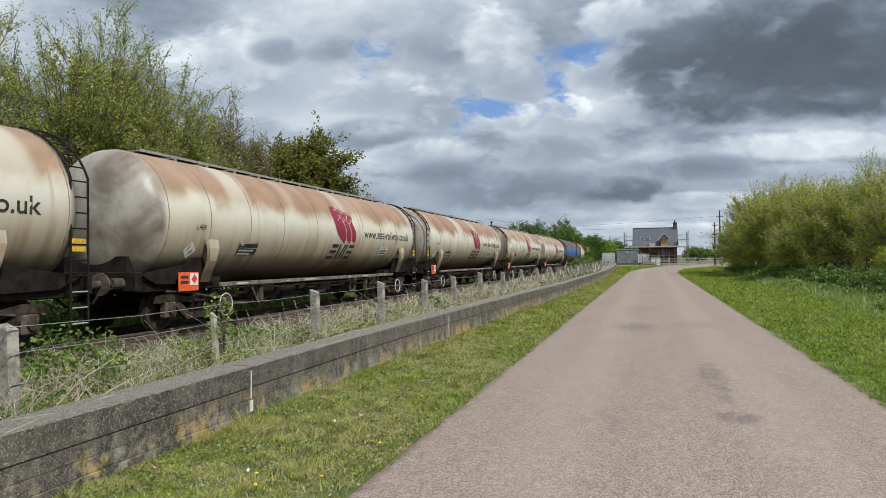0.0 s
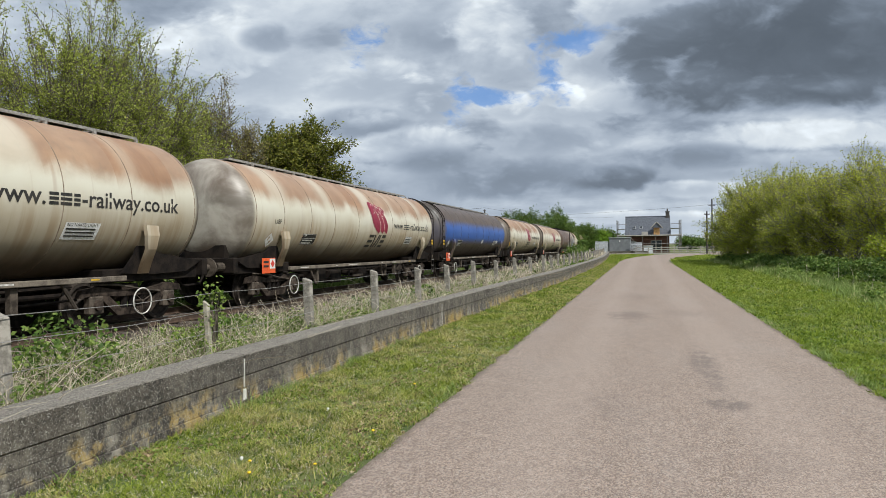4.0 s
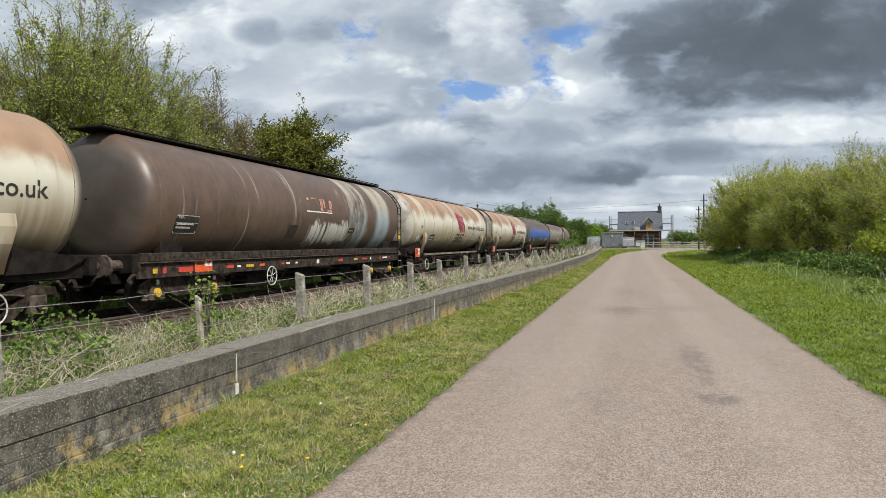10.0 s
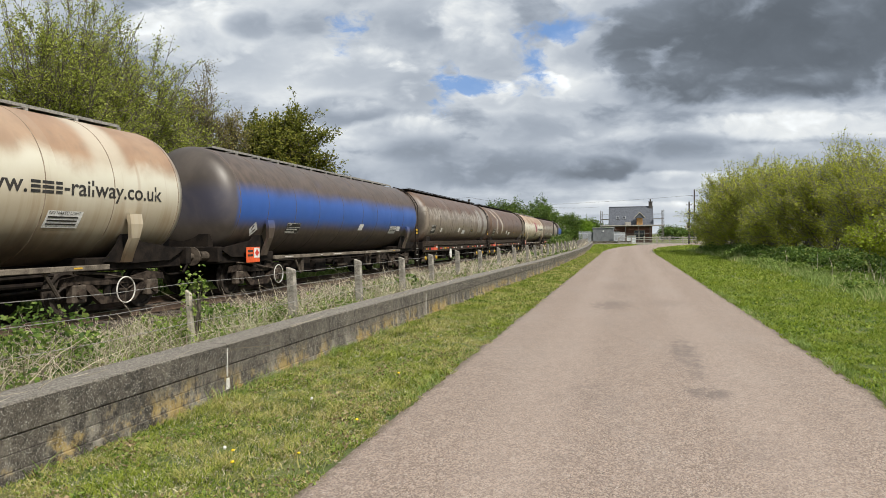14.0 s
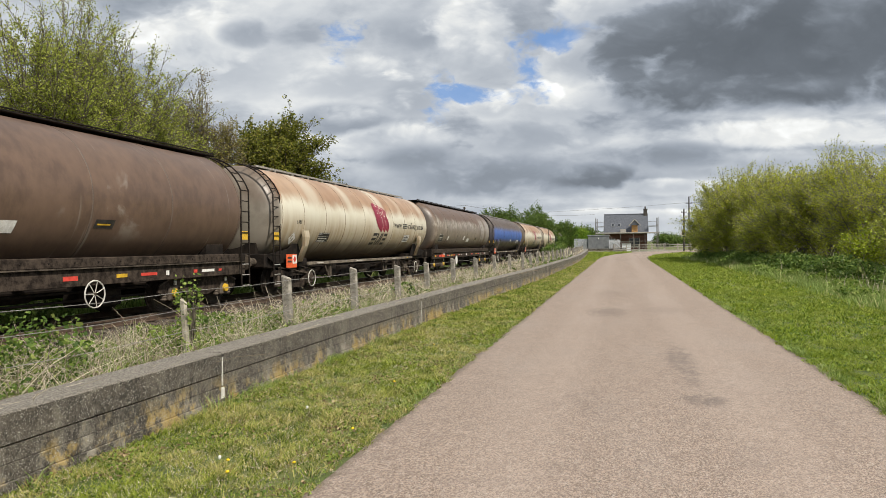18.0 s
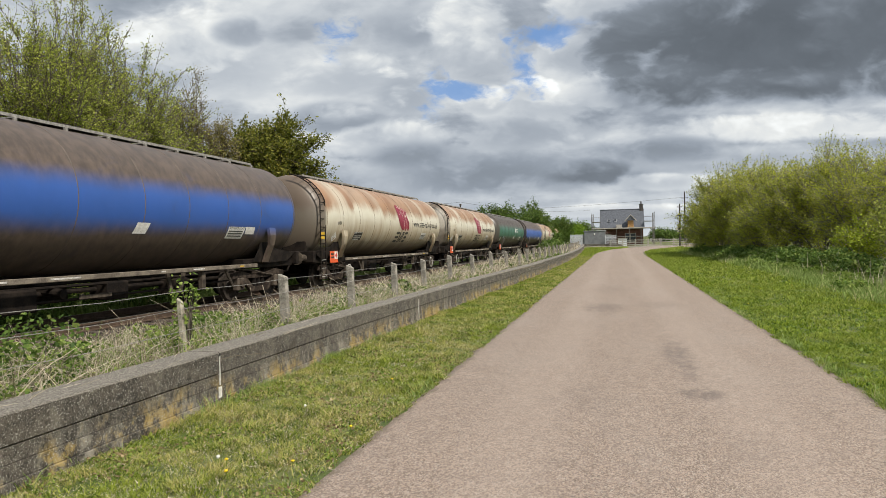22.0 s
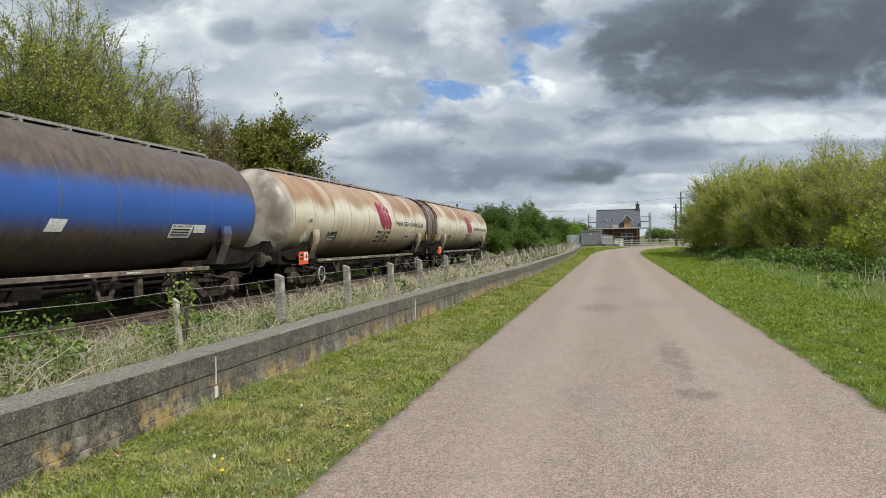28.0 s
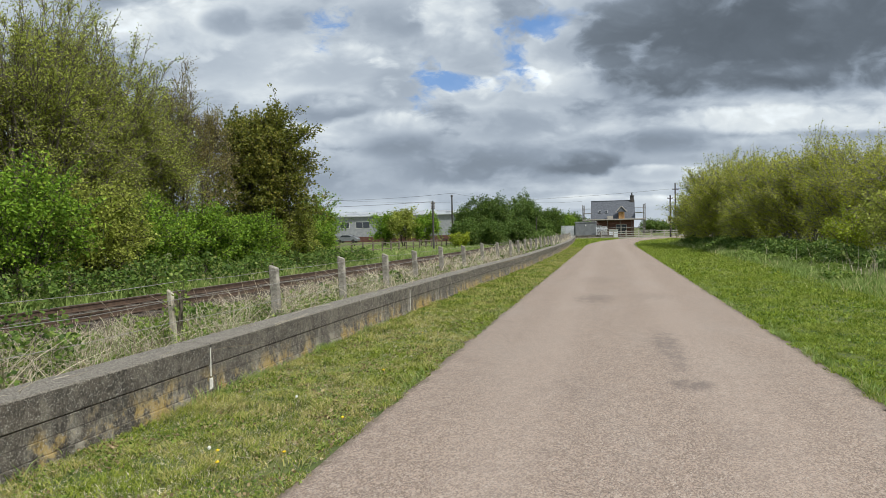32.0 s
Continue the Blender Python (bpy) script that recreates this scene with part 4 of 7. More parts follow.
def bar(x0, x1, y0, y1, slant=0.0, rows=2, bm=None):
    bm = bm or bmesh.new()
    grid = [[bm.verts.new((x + slant * (y0 + (y1 - y0) * j / rows), y0 + (y1 - y0) * j / rows, 0)) for j in range(rows + 1)] for x in (x0, x1)]
    for j in range(rows):
        bm.faces.new((grid[0][j], grid[1][j], grid[1][j + 1], grid[0][j + 1]))
    return bm


def lettering(words, size, heavy=0.0):
    """A flat mesh of words in the built-in font."""
    curve = bpy.data.curves.new("words", "FONT")
    curve.body, curve.size, curve.fill_mode = words, size, "FRONT"
    curve.resolution_u, curve.offset = 3, heavy
    ob = bpy.data.objects.new("words", curve)
    scene.collection.objects.link(ob)
    me = bpy.data.meshes.new_from_object(ob.evaluated_get(bpy.context.evaluated_depsgraph_get()))
    bpy.data.objects.remove(ob)
    me.materials.clear()
    return me


def tank_profile(half, dome):
    pts = []
    for i in range(9):
        a = math.pi / 2 * i / 8
        pts.append((-half - dome * math.cos(a), max(0.02, RADIUS * math.sin(a) ** 0.7)))
    pts += [(-half * f, RADIUS) for f in (0.75, 0.5, 0.25)] + [(half * f, RADIUS) for f in (0.0, 0.25, 0.5, 0.75)]
    for i in range(9):
        a = math.pi / 2 * (1 - i / 8)
        pts.append((half + dome * math.cos(a), max(0.02, RADIUS * math.sin(a) ** 0.7)))
    return pts


def shifted(bm, x, y, z):
    bmesh.ops.translate(bm, verts=bm.verts, vec=(x, y, z))
    return bm


def wheelset(parent):
    """Two flanged wheels on an axle, across the track."""
    axle = part("axle", tube([(-0.9, 0, 0), (0.9, 0, 0)], 0.075, 10), STEEL, parent)
    for side in (-1, 1):
        w = 0.72 * side
        prof = [(w - 0.045 * side, 0.0), (w - 0.045 * side, 0.40), (w - 0.045 * side, 0.455), (w - 0.02 * side, 0.455), (w - 0.01 * side, 0.428), (w + 0.085 * side, 0.42), (w + 0.085 * side, 0.36), (w + 0.04 * side, 0.33), (w + 0.035 * side, 0.16), (w + 0.09 * side, 0.13), (w + 0.09 * side, 0.0)]
        part("wheel", lathe(prof, 28, "x"), TREAD, axle, "worn steel wheel", smooth=False)
    return axle


def bogie(wagon, s, plate):
    """A two-axle truck: cross member with side frames, boxes, springs and wheels under it."""
    b = part("bogie", box(-1.0, 1.0, -0.22, 0.22, 0.45, 0.78, 0.03), BOGIE, wagon, "rusty two-axle bogie", pose(0, s, 0))
    for side in (-1, 1):
        if plate:
            outline = [(-1.52, 0.46), (-1.50, 0.60), (-1.05, 0.76), (1.05, 0.76), (1.50, 0.60), (1.52, 0.46), (1.28, 0.40), (1.22, 0.55), (0.80, 0.55), (0.70, 0.44), (0.34, 0.32), (-0.34, 0.32), (-0.70, 0.44), (-0.80, 0.55), (-1.22, 0.55), (-1.28, 0.40)]
            part("side_frame", shifted(extruded(outline, 0.06), 1.06 * side - 0.03, 0, 0), BOGIE, b)
            part("frame_lip", tube([(1.10 * side, -1.5, 0.61), (1.10 * side, -1.05, 0.77), (1.10 * side, 1.05, 0.77), (1.10 * side, 1.5, 0.61)], 0.022, 5), GREY_STEEL, b)
        else:
            top = [(-1.40, 0.58), (-1.34, 0.72), (-0.95, 0.77), (-0.45, 0.68), (0.45, 0.68), (0.95, 0.77), (1.34, 0.72), (1.40, 0.58), (0.95, 0.62), (0.45, 0.56), (-0.45, 0.56), (-0.95, 0.62)]
            low = [(-0.98, 0.62), (-0.72, 0.62), (-0.36, 0.33), (0.36, 0.33), (0.72, 0.62), (0.98, 0.62), (0.46, 0.20), (-0.46, 0.20)]
            bm = shifted(extruded(top, 0.11), 1.03 * side - 0.055, 0, 0)
            more = shifted(extruded(low, 0.10), 1.03 * side - 0.05, 0, 0)
            keep = mesh_of(more)
            bm.from_mesh(keep)
            part("side_frame", bm, BOGIE, b)
            for y in (-0.22, 0.0, 0.22):
                part("spring", tube([(1.0 * side, y, 0.31), (1.0 * side, y, 0.58)], 0.07, 8), STEEL, b)
            part("brake_rod", tube([(1.10 * side, -1.15, 0.82), (1.13 * side, -0.5, 0.78), (1.13 * side, 0.2, 0.66), (1.10 * side, 0.7, 0.60)], 0.022, 6), GREY_STEEL, b)
        for y in (-1.0, 1.0):
            if plate:
                for dy in (-0.27, 0.27):
                    coil = lathe([(0.26 + 0.032 * q, 0.075 if q % 2 else 0.055) for q in range(10)], 10, "z")
                    part("coil_spring", shifted(coil, 1.02 * side, y + dy, 0), GREY_STEEL, b)
                part("spring_link", box(1.13 * side - 0.02, 1.13 * side + 0.02, y - 0.04, y + 0.04, 0.60, 0.70, 0.008), OLD_WHITE, b)
            part("axlebox", box(1.02 * side - 0.09, 1.02 * side + 0.09, y - 0.17, y + 0.17, 0.26, 0.60, 0.03), GREY_STEEL, b)
            cap = lathe([(side * 0.09, 0.0), (side * 0.09, 0.10), (side * 0.14, 0.095), (side * 0.15, 0.0)], 12, "x")
            part("axle_cap", cap, YELLOW if plate else BOGIE, b, "yellow axle cap" if plate else "", pose(1.02 * side, y, 0.43))
    for y in (-1.0, 1.0):
        wheelset(b).matrix_basis = pose(0, y, 0.428)
    return b


def hand_wheel(wagon, s, z, spokes=3):
    ring = bmesh.new()
    n = 28
    pts = [(0.0, 0.25 * math.cos(2 * math.pi * i / n), 0.25 * math.sin(2 * math.pi * i / n)) for i in range(n + 1)]
    tube(pts, 0.014, 6, ring)
    wheel = part("hand_wheel", ring, OLD_WHITE, wagon, "grimy white hand brake wheel", pose(1.30, s, z))
    for i in range(spokes):
        a = 2 * math.pi * i / spokes + 0.4
        part("spoke", tube([(0, 0, 0), (0, 0.25 * math.cos(a), 0.25 * math.sin(a))], 0.009, 5), GREY_STEEL if spokes == 3 else OLD_WHITE, wheel)
    part("hub", tube([(-0.2, 0, 0), (0.02, 0, 0)], 0.03, 8), GREY_STEEL, wheel)


def ladder(wagon, s, low):
    """A ladder up the side and over the shoulder of the tank to the walkway."""
    line = [(1.36, low), (1.36, 2.3)]
    r = RADIUS + 0.035
    for i in range(1, 10):
        a = math.radians(14 + 7.2 * i)
        line.append((min(1.36, r * math.cos(a)), AXIS + r * math.sin(a)))
    for y in (-0.19, 0.19):
        part("ladder_stile", tube([(x, y, z) for x, z in line], 0.021, 6), STEEL, wagon, "", pose(0, s, 0))
    pts = [Vector((x, 0, zz)) for x, zz in line]
    along = 0.03
    total = sum((b - a).length for a, b in zip(pts, pts[1:]))
    while along < total:
        d = along
        for a, b in zip(pts, pts[1:]):
            if d <= (b - a).length:
                p = a.lerp(b, d / (b - a).length)
                break
            d -= (b - a).length
        part("rung", tube([(p.x, -0.19, p.z), (p.x, 0.19, p.z)], 0.014, 6), PALE_STEEL if along < 0.7 else STEEL, wagon, "", pose(0, s, 0))
        along += 0.27
    part("warning_plate", box(1.335, 1.35, -0.15, 0.15, 1.62, 1.84), YELLOW, wagon, "yellow electric warning plate", pose(0, s, 0))


def placards(wagon, s):
    plate = part("hazard_plate", box(1.26, 1.275, s - 0.33, s + 0.33, 0.81, 1.21, 0.004), ORANGE, wagon, "orange hazard plate with a white diamond panel")
    part("placard_field", box(1.275, 1.281, s + 0.04, s + 0.31, 0.93, 1.19), WHITE, plate)
    bm = extruded([(s + 0.175, 0.96), (s + 0.275, 1.06), (s + 0.175, 1.16), (s + 0.075, 1.06)], 0.004)
    part("diamond", shifted(bm, 1.282, 0, 0), RED, plate)
    for z in (0.97, 1.08):
        part("code_bar", box(1.2755, 1.279, s - 0.27, s - 0.02, z, z + 0.055), INK, plate)
    for y in (-0.2, 0.2):
        part("plate_bracket", box(1.0, 1.26, s + y - 0.02, s + y + 0.02, 0.95, 1.0), STEEL, wagon)


def data_panel(wagon, s, z, w=0.85, h=0.34):
    part("data_panel", on_tank(mesh_of(bar(0, w, 0, h, 0.0, 4)), s, z, 0.006), INK, wagon, "black data panel with white rows")
    me = on_tank(lettering("TEA", 0.115), s + 0.06, z + h - 0.11, 0.010)
    part("panel_inscription", me, WHITE, wagon)
    for x0, x1, y0, y1 in ((0.012, w - 0.012, 0.012, 0.026), (0.012, w - 0.012, h - 0.026, h - 0.012), (0.012, w - 0.012, h * 0.58, h * 0.58 + 0.012), (0.012, 0.026, 0.03, h - 0.03), (w - 0.026, w - 0.012, 0.03, h - 0.03)):
        part("panel_border", on_tank(mesh_of(bar(x0, x1, y0, y1, 0, 1)), s, z, 0.010), OLD_WHITE, wagon)
    for i, (a, b) in enumerate(((0.06, w - 0.15), (0.06, w - 0.25))):
        bm = bar(a, b, h - 0.225 - 0.085 * i, h - 0.18 - 0.085 * i, 0, 1)
        part("panel_line", on_tank(mesh_of(bm), s, z, 0.010), OLD_WHITE, wagon)


# the emblem's shape, from its foot to its top: height, back edge, front edge
HEAD = ((0.0, 0.80, 0.86), (0.1, 0.50, 0.92), (0.2, 0.30, 0.92), (0.35, 0.14, 0.89), (0.5, 0.08, 0.77), (0.6, 0.03, 0.68), (0.7, 0.02, 0.61), (0.8, 0.00, 0.72), (0.9, 0.02, 0.64), (1.0, 0.10, 0.34))


def emblem_head(i):
    """One shape of the emblem: pointed below, notched along its back, with a pale front edge and two pale inner strokes."""
    flat, stroke = bmesh.new(), bmesh.new()
    hs, backs, fronts = zip(*HEAD)
    tall, n = 1.16 - 0.07 * i, 30
    rows, rim = [], []
    for j in range(n + 1):
        f = j / n
        notch = 0.05 * (j % 3) / 2 * (1 if f < 0.75 else 0.4)
        left, right = 0.39 * i + float(np.interp(f, hs, backs)) + notch, 0.39 * i + float(np.interp(f, hs, fronts))
        rows.append([flat.verts.new((left + (right - left) * q / 4, tall * f, 0)) for q in range(5)])
        rim.append([stroke.verts.new((right + d, tall * f, 0)) for d in (-0.010, 0.016)])
    for r0, r1 in zip(rows, rows[1:]):
        for q in range(4):
            flat.faces.new((r0[q], r0[q + 1], r1[q + 1], r1[q]))
    for r0, r1 in zip(rim, rim[1:]):
        stroke.faces.new((r0[0], r0[1], r1[1], r1[0]))
    for x0, y0, x1, y1, bend in ((0.34, 0.62, 0.62, 0.80, -0.05), (0.26, 0.88, 0.52, 0.86, 0.05), (0.40, 0.70, 0.46, 0.74, 0.02)):
        line = []
        for j in range(7):
            q = j / 6
            x, y = 0.39 * i + x0 + (x1 - x0) * q, tall * (y0 + (y1 - y0) * q) + bend * math.sin(math.pi * q)
            line.append([stroke.verts.new((x, y + d, 0)) for d in (-0.010, 0.010)])
        for r0, r1 in zip(line, line[1:]):
            stroke.faces.new((r0[0], r1[0], r1[1], r0[1]))
    return flat, stroke


def fitted(words, x0, x1, size):
    """Heavy lettering that fills the stretch from x0 to x1."""
    me = lettering(words, size, size * 0.012)
    xs = [v.co.x for v in me.vertices]
    lo, hi = min(xs), max(xs)
    for v in me.vertices:
        v.co.x = x0 + (v.co.x - lo) * (x1 - x0) / (hi - lo)
    return me


def beasts_mark(wagon, s):
    """Three maroon shapes, a row of slanted dark bars below, and a line of words beside with bars for the company's name."""
    for i in range(3):
        flat, stroke = emblem_head(i)
        part("mark", on_tank(mesh_of(flat), s, 2.0, 0.011 - 0.003 * i), MAROON, wagon, "maroon ragged emblem shape")
        part("mark_stroke", on_tank(mesh_of(stroke), s, 2.0, 0.0125 - 0.003 * i), TANK_LETTER_EDGE, wagon)
    sl = 0.25
    slanted = [(0.0, 0.44, y, y + 0.105, sl) for y in (0.0, 0.20, 0.40)]
    slanted += [(x, x + 0.12, 0, 0.505, k) for x, k in ((0.58, 0.08), (0.76, 0.45), (0.98, 0.30))]
    slanted += [(1.24, 1.62, y, y + 0.105, sl) for y in (0.0, 0.20, 0.40)]
    for x0, x1, y0, y1, k in slanted:
        part("mark_bar", on_tank(mesh_of(bar(x0, x1, y0, y1, k, 3)), s - 0.08, 1.50, 0.006), INK, wagon)
    for words, x0, x1 in (("www.", 0.0, 1.10), ("-railway.co.uk", 1.86, 4.42)):
        part("inscription", on_tank(fitted(words, x0, x1, 0.41), s + 2.36, 2.20, 0.006), INK, wagon)
    for x0, x1 in ((1.17, 1.36), (1.40, 1.64), (1.68, 1.82)):
        for y0, y1 in ((0.0, 0.05), (0.078, 0.128), (0.156, 0.206)):
            part("small_mark_bar", on_tank(mesh_of(bar(x0, x1, y0, y1, 0, 1)), s + 2.36, 2.20, 0.006), INK, wagon)


def walkway(wagon, s0, s1, wide=0.32):
    """Grating panels low over the barrel, with a flat edge strip and short brackets down to the plates."""
    for side in (-1, 1):
        part("walkway_edge", box(side * wide - 0.008, side * wide + 0.008, s0, s1, 3.795, 3.852), WALKWAY, wagon)
    deck = mesh_of(box(-wide + 0.012, wide - 0.012, -0.5, 0.5, -0.012, 0.012), "walkway_panel")
    deck.materials.append(WALKWAY)
    n = int((s1 - s0) / 1.08)
    for i in range(n):
        s = s0 + (s1 - s0) * (i + 0.5) / n
        part("walkway_panel", deck, None, wagon, m=pose(0, s, 3.83))
        for side in (-1, 1):
            part("walkway_bracket", box(side * (wide + 0.03) - 0.03, side * (wide + 0.03) + 0.03, s + 0.50, s + 0.56, 3.715, 3.80, 0.005), WALKWAY, wagon)


def common_ends(wagon, half, height=1.02):
    for end in (-1, 1):
        part("headstock", box(-1.22, 1.22, end * half - 0.09, end * half + 0.09, 0.86, 1.24, 0.02), STEEL, wagon)
        for side in (-1, 1):
            prof = [(0.0, 0.11), (end * 0.30, 0.11), (end * 0.30, 0.075), (end * 0.52, 0.075), (end * 0.52, 0.20), (end * 0.56, 0.22), (end * 0.575, 0.0)]
            bm = lathe(prof, 14)
            part("buffer", shifted(bm, side * 0.87, end * (half + 0.08), height), GREY_STEEL, wagon, smooth=False)
        part("coupling", tube([(0, end * half, 0.98), (0, end * (half + 0.35), 0.86), (0, end * (half + 0.66), 0.92)], 0.05, 6), STEEL, wagon)
        bm = tube([(0.35, end * half, 0.9), (0.38, end * (half + 0.3), 0.62), (0.3, end * (half + 0.62), 0.6)], 0.03, 6)
        part("brake_hose", bm, STEEL, wagon)


TANK_LETTER_EDGE = plain("cream_outline", (0.58, 0.54, 0.44), (0.70, 0.66, 0.55), 10)


def tank_wagon_frameless(label, coat, front_ladder, mark):
    """A bogie tank whose barrel carries itself, on saddles at both ends."""
    w = thing("tank_wagon", label, "tank wagon", group="wagons of the train")
    barrel = lathe(tank_profile(7.45, 0.62), 72)
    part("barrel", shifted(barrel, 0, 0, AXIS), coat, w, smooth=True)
    seam = None
    for s in (-7.45, -6.05, -4.45, -2.85, -0.95, 0.85, 2.35, 3.95, 5.55, 7.45):
        ring = lathe([(-0.014, RADIUS - 0.004), (-0.007, RADIUS + 0.005), (0.007, RADIUS + 0.005), (0.014, RADIUS - 0.004)], 72)
        if seam is None:
            seam = mesh_of(shifted(ring, 0, 0, AXIS), "seam", True)
            seam.materials.append(SEAM if coat is TANK_CREAM else GRIME_SEAM)
        else:
            ring.free()
        part("seam", seam, None, w, m=pose(0, s, 0))
    # sloping saddle plates, wide at the top
    for end in (-1, 1):
        for side in (-1, 1):
            bm = bmesh.new()
            prof = [(1.37, 1.92), (1.40, 1.72), (1.36, 1.45), (1.24, 1.18), (1.17, 0.98)]
            grid = [[bm.verts.new((side * (x + d), end * (6.05 + e * (0.17 if z > 1.5 else 0.12)), z)) for d, e in ((0.02, -1), (0.10, -1), (0.10, 1), (0.02, 1))] for x, z in prof]
            for r0, r1 in zip(grid, grid[1:]):
                for j in range(4):
                    bm.faces.new((r0[j], r0[(j + 1) % 4], r1[(j + 1) % 4], r1[j]))
            bm.faces.new(grid[0])
            bm.faces.new(grid[-1][::-1])
            bmesh.ops.recalc_face_normals(bm, faces=bm.faces)
            part("saddle_strap", bm, coat, w)
            bm = extruded([(end * 5.55, 1.0), (end * 6.3, 0.95), (end * 7.5, 0.98), (end * 8.0, 1.2), (end * 6.6, 1.38), (end * 6.1, 1.75), (end * 5.9, 1.35)], 0.03)
            part("saddle_plate", shifted(bm, side * 1.12, 0, 0), STEEL, w)
        part("stub_sill", box(-1.06, 1.06, min(end * 5.2, end * 8.0), max(end * 5.2, end * 8.0), 0.82, 1.08, 0.02), STEEL, w)
        bogie(w, end * 6.0, False)
        bm = extruded([(end * 7.75, 1.2), (end * 7.75, 1.55), (end * 7.95, 1.55), (end * 7.95, 1.2)], 1.6)
        part("end_box", shifted(bm, -0.8, 0, 0), STEEL, w)
    for side in (-1, 1):
        part("side_rail", box(side * 1.21 - 0.04, side * 1.21 + 0.04, -5.45, 5.6, 0.855, 0.955, 0.012), DUSTY_RAIL, w)
        for s, wide in ((-4.6, 0.5), (-2.4, 0.16), (-1.1, 0.7), (1.6, 0.14), (2.9, 0.45), (4.8, 0.2)):
            part("stencil", box(side * 1.2515 - 0.0015, side * 1.2515 + 0.0015, s - wide / 2, s + wide / 2, 0.895, 0.925), OLD_WHITE if wide != 0.2 else YELLOW, w)
        for s in (-3.6, 3.2):
            part("rail_hanger", box(side * 1.12 - 0.05, side * 1.12 + 0.05, s - 0.07, s + 0.07, 0.42, 0.83), GREY_STEEL, w)
    part("brake_pipe", tube([(0.55, -5.2, 0.62), (0.55, 5.2, 0.62)], 0.045, 8), STEEL, w)
    part("discharge_pipe", tube([(-1.0, -0.9, 0.62), (0.0, -0.9, 0.72), (1.0, -0.9, 0.62)], 0.09, 10), STEEL, w)
    part("brake_cylinder", tube([(0.3, 1.2, 0.66), (0.3, 1.9, 0.66)], 0.17, 12), STEEL, w)
    part("reservoir", tube([(-0.4, 2.6, 0.66), (-0.4, 3.7, 0.66)], 0.19, 12), STEEL, w)
    part("valve_box", box(0.35, 0.95, -3.4, -2.6, 0.45, 0.85, 0.02), STEEL, w)
    part("step_plate", box(0.85, 1.3, -4.75, -4.35, 0.42, 0.46), GREY_STEEL, w)
    part("centre_beam", box(-0.22, 0.22, -5.3, 5.3, 0.74, 0.98, 0.02), STEEL, w)
    for x, z, r in ((0.92, 0.50, 0.022), (0.80, 0.74, 0.03), (-0.85, 0.55, 0.03), (0.15, 0.42, 0.025)):
        part("pipe_run", tube([(x, -4.6, z + 0.06), (x, -2.2, z), (x, 1.6, z), (x, 4.7, z + 0.05)], r, 6), STEEL, w)
    for x, y0, y1, z0, z1 in ((0.70, -2.2, -1.4, 0.34, 0.74), (0.62, 0.4, 1.0, 0.40, 0.76), (-0.70, -1.2, 0.8, 0.36, 0.78), (0.66, 2.5, 3.0, 0.36, 0.72), (-0.6, -4.2, -3.0, 0.42, 0.8)):
        part("gear_box", box(x - 0.24, x + 0.24, y0, y1, z0, z1, 0.03), STEEL, w)
    part("lever", box(0.95, 0.99, -0.5, 0.35, 0.48, 0.56, 0.01), GREY_STEEL, w)
    part("hanger_frame", extruded([(2.0, 0.85), (2.15, 0.40), (2.55, 0.40), (2.7, 0.85), (2.6, 0.85), (2.48, 0.47), (2.22, 0.47), (2.1, 0.85)], 0.05), GREY_STEEL, w, "", pose(0.98, 0, 0))
    for s in (-4.1, 4.15):
        part("stay", tube([(1.16, s, 0.84), (1.22, s + 0.25, 0.40)], 0.035, 6), GREY_STEEL, w)
    common_ends(w, 8.08)
    walkway(w, -7.0, 7.0)
    part("manway", lathe([(0, 0.0), (0.0, 0.32), (0.12, 0.32), (0.16, 0.0)], 16, "z"), STEEL, w, "", pose(0, 0, AXIS + RADIUS - 0.02))
    ladder(w, -7.72 if front_ladder else 7.72, 0.36)
    hand_wheel(w, -5.35, 0.45)
    if mark == "beasts":
        hand_wheel(w, 5.95, 0.45)
    placards(w, -6.65)
    data_panel(w, -4.85, 1.58)
    bm = bar(0, 0.3, 0, 0.3)
    bmesh.ops.rotate(bm, verts=bm.verts, cent=(0.15, 0.15, 0), matrix=Matrix.Rotation(math.pi / 4, 3, "Z"))
    part("label_plate", on_tank(mesh_of(bm), -6.75, 1.55, 0.006), WHITE, w, "small white diamond label")
    me = on_tank(mesh_of(bar(0, 0.78, 0, 0.32, 0.12, 3)), 4.02, 1.63, 0.006)
    part("caution_panel", me, WHITE, w, "white caution panel")
    part("inscription", on_tank(lettering("NO NAKED LIGHT", 0.084), 4.08, 1.86, 0.012), INK, w)
    for i in range(3):
        part("notice_line", on_tank(mesh_of(bar(0, 0.66, 0, 0.03, 0, 1)), 4.08, 1.80 - 0.06 * i, 0.011), INK, w)
    if mark == "beasts":
        part("inscription", on_tank(lettering("L4BF", 0.17), -6.55, 2.12, 0.006), INK, w)
        beasts_mark(w, 0.12)
    else:
        part("caution_panel", on_tank(mesh_of(bar(0, 0.4, 0, 0.24, 0.3, 2)), 0.6, 1.72, 0.006), WHITE, w, "cream notice plate")
        part("caution_panel", on_tank(mesh_of(bar(0, 0.45, 0, 0.2, -0.2, 2)), 4.9, 1.74, 0.006), WHITE, w, "white caution panel")
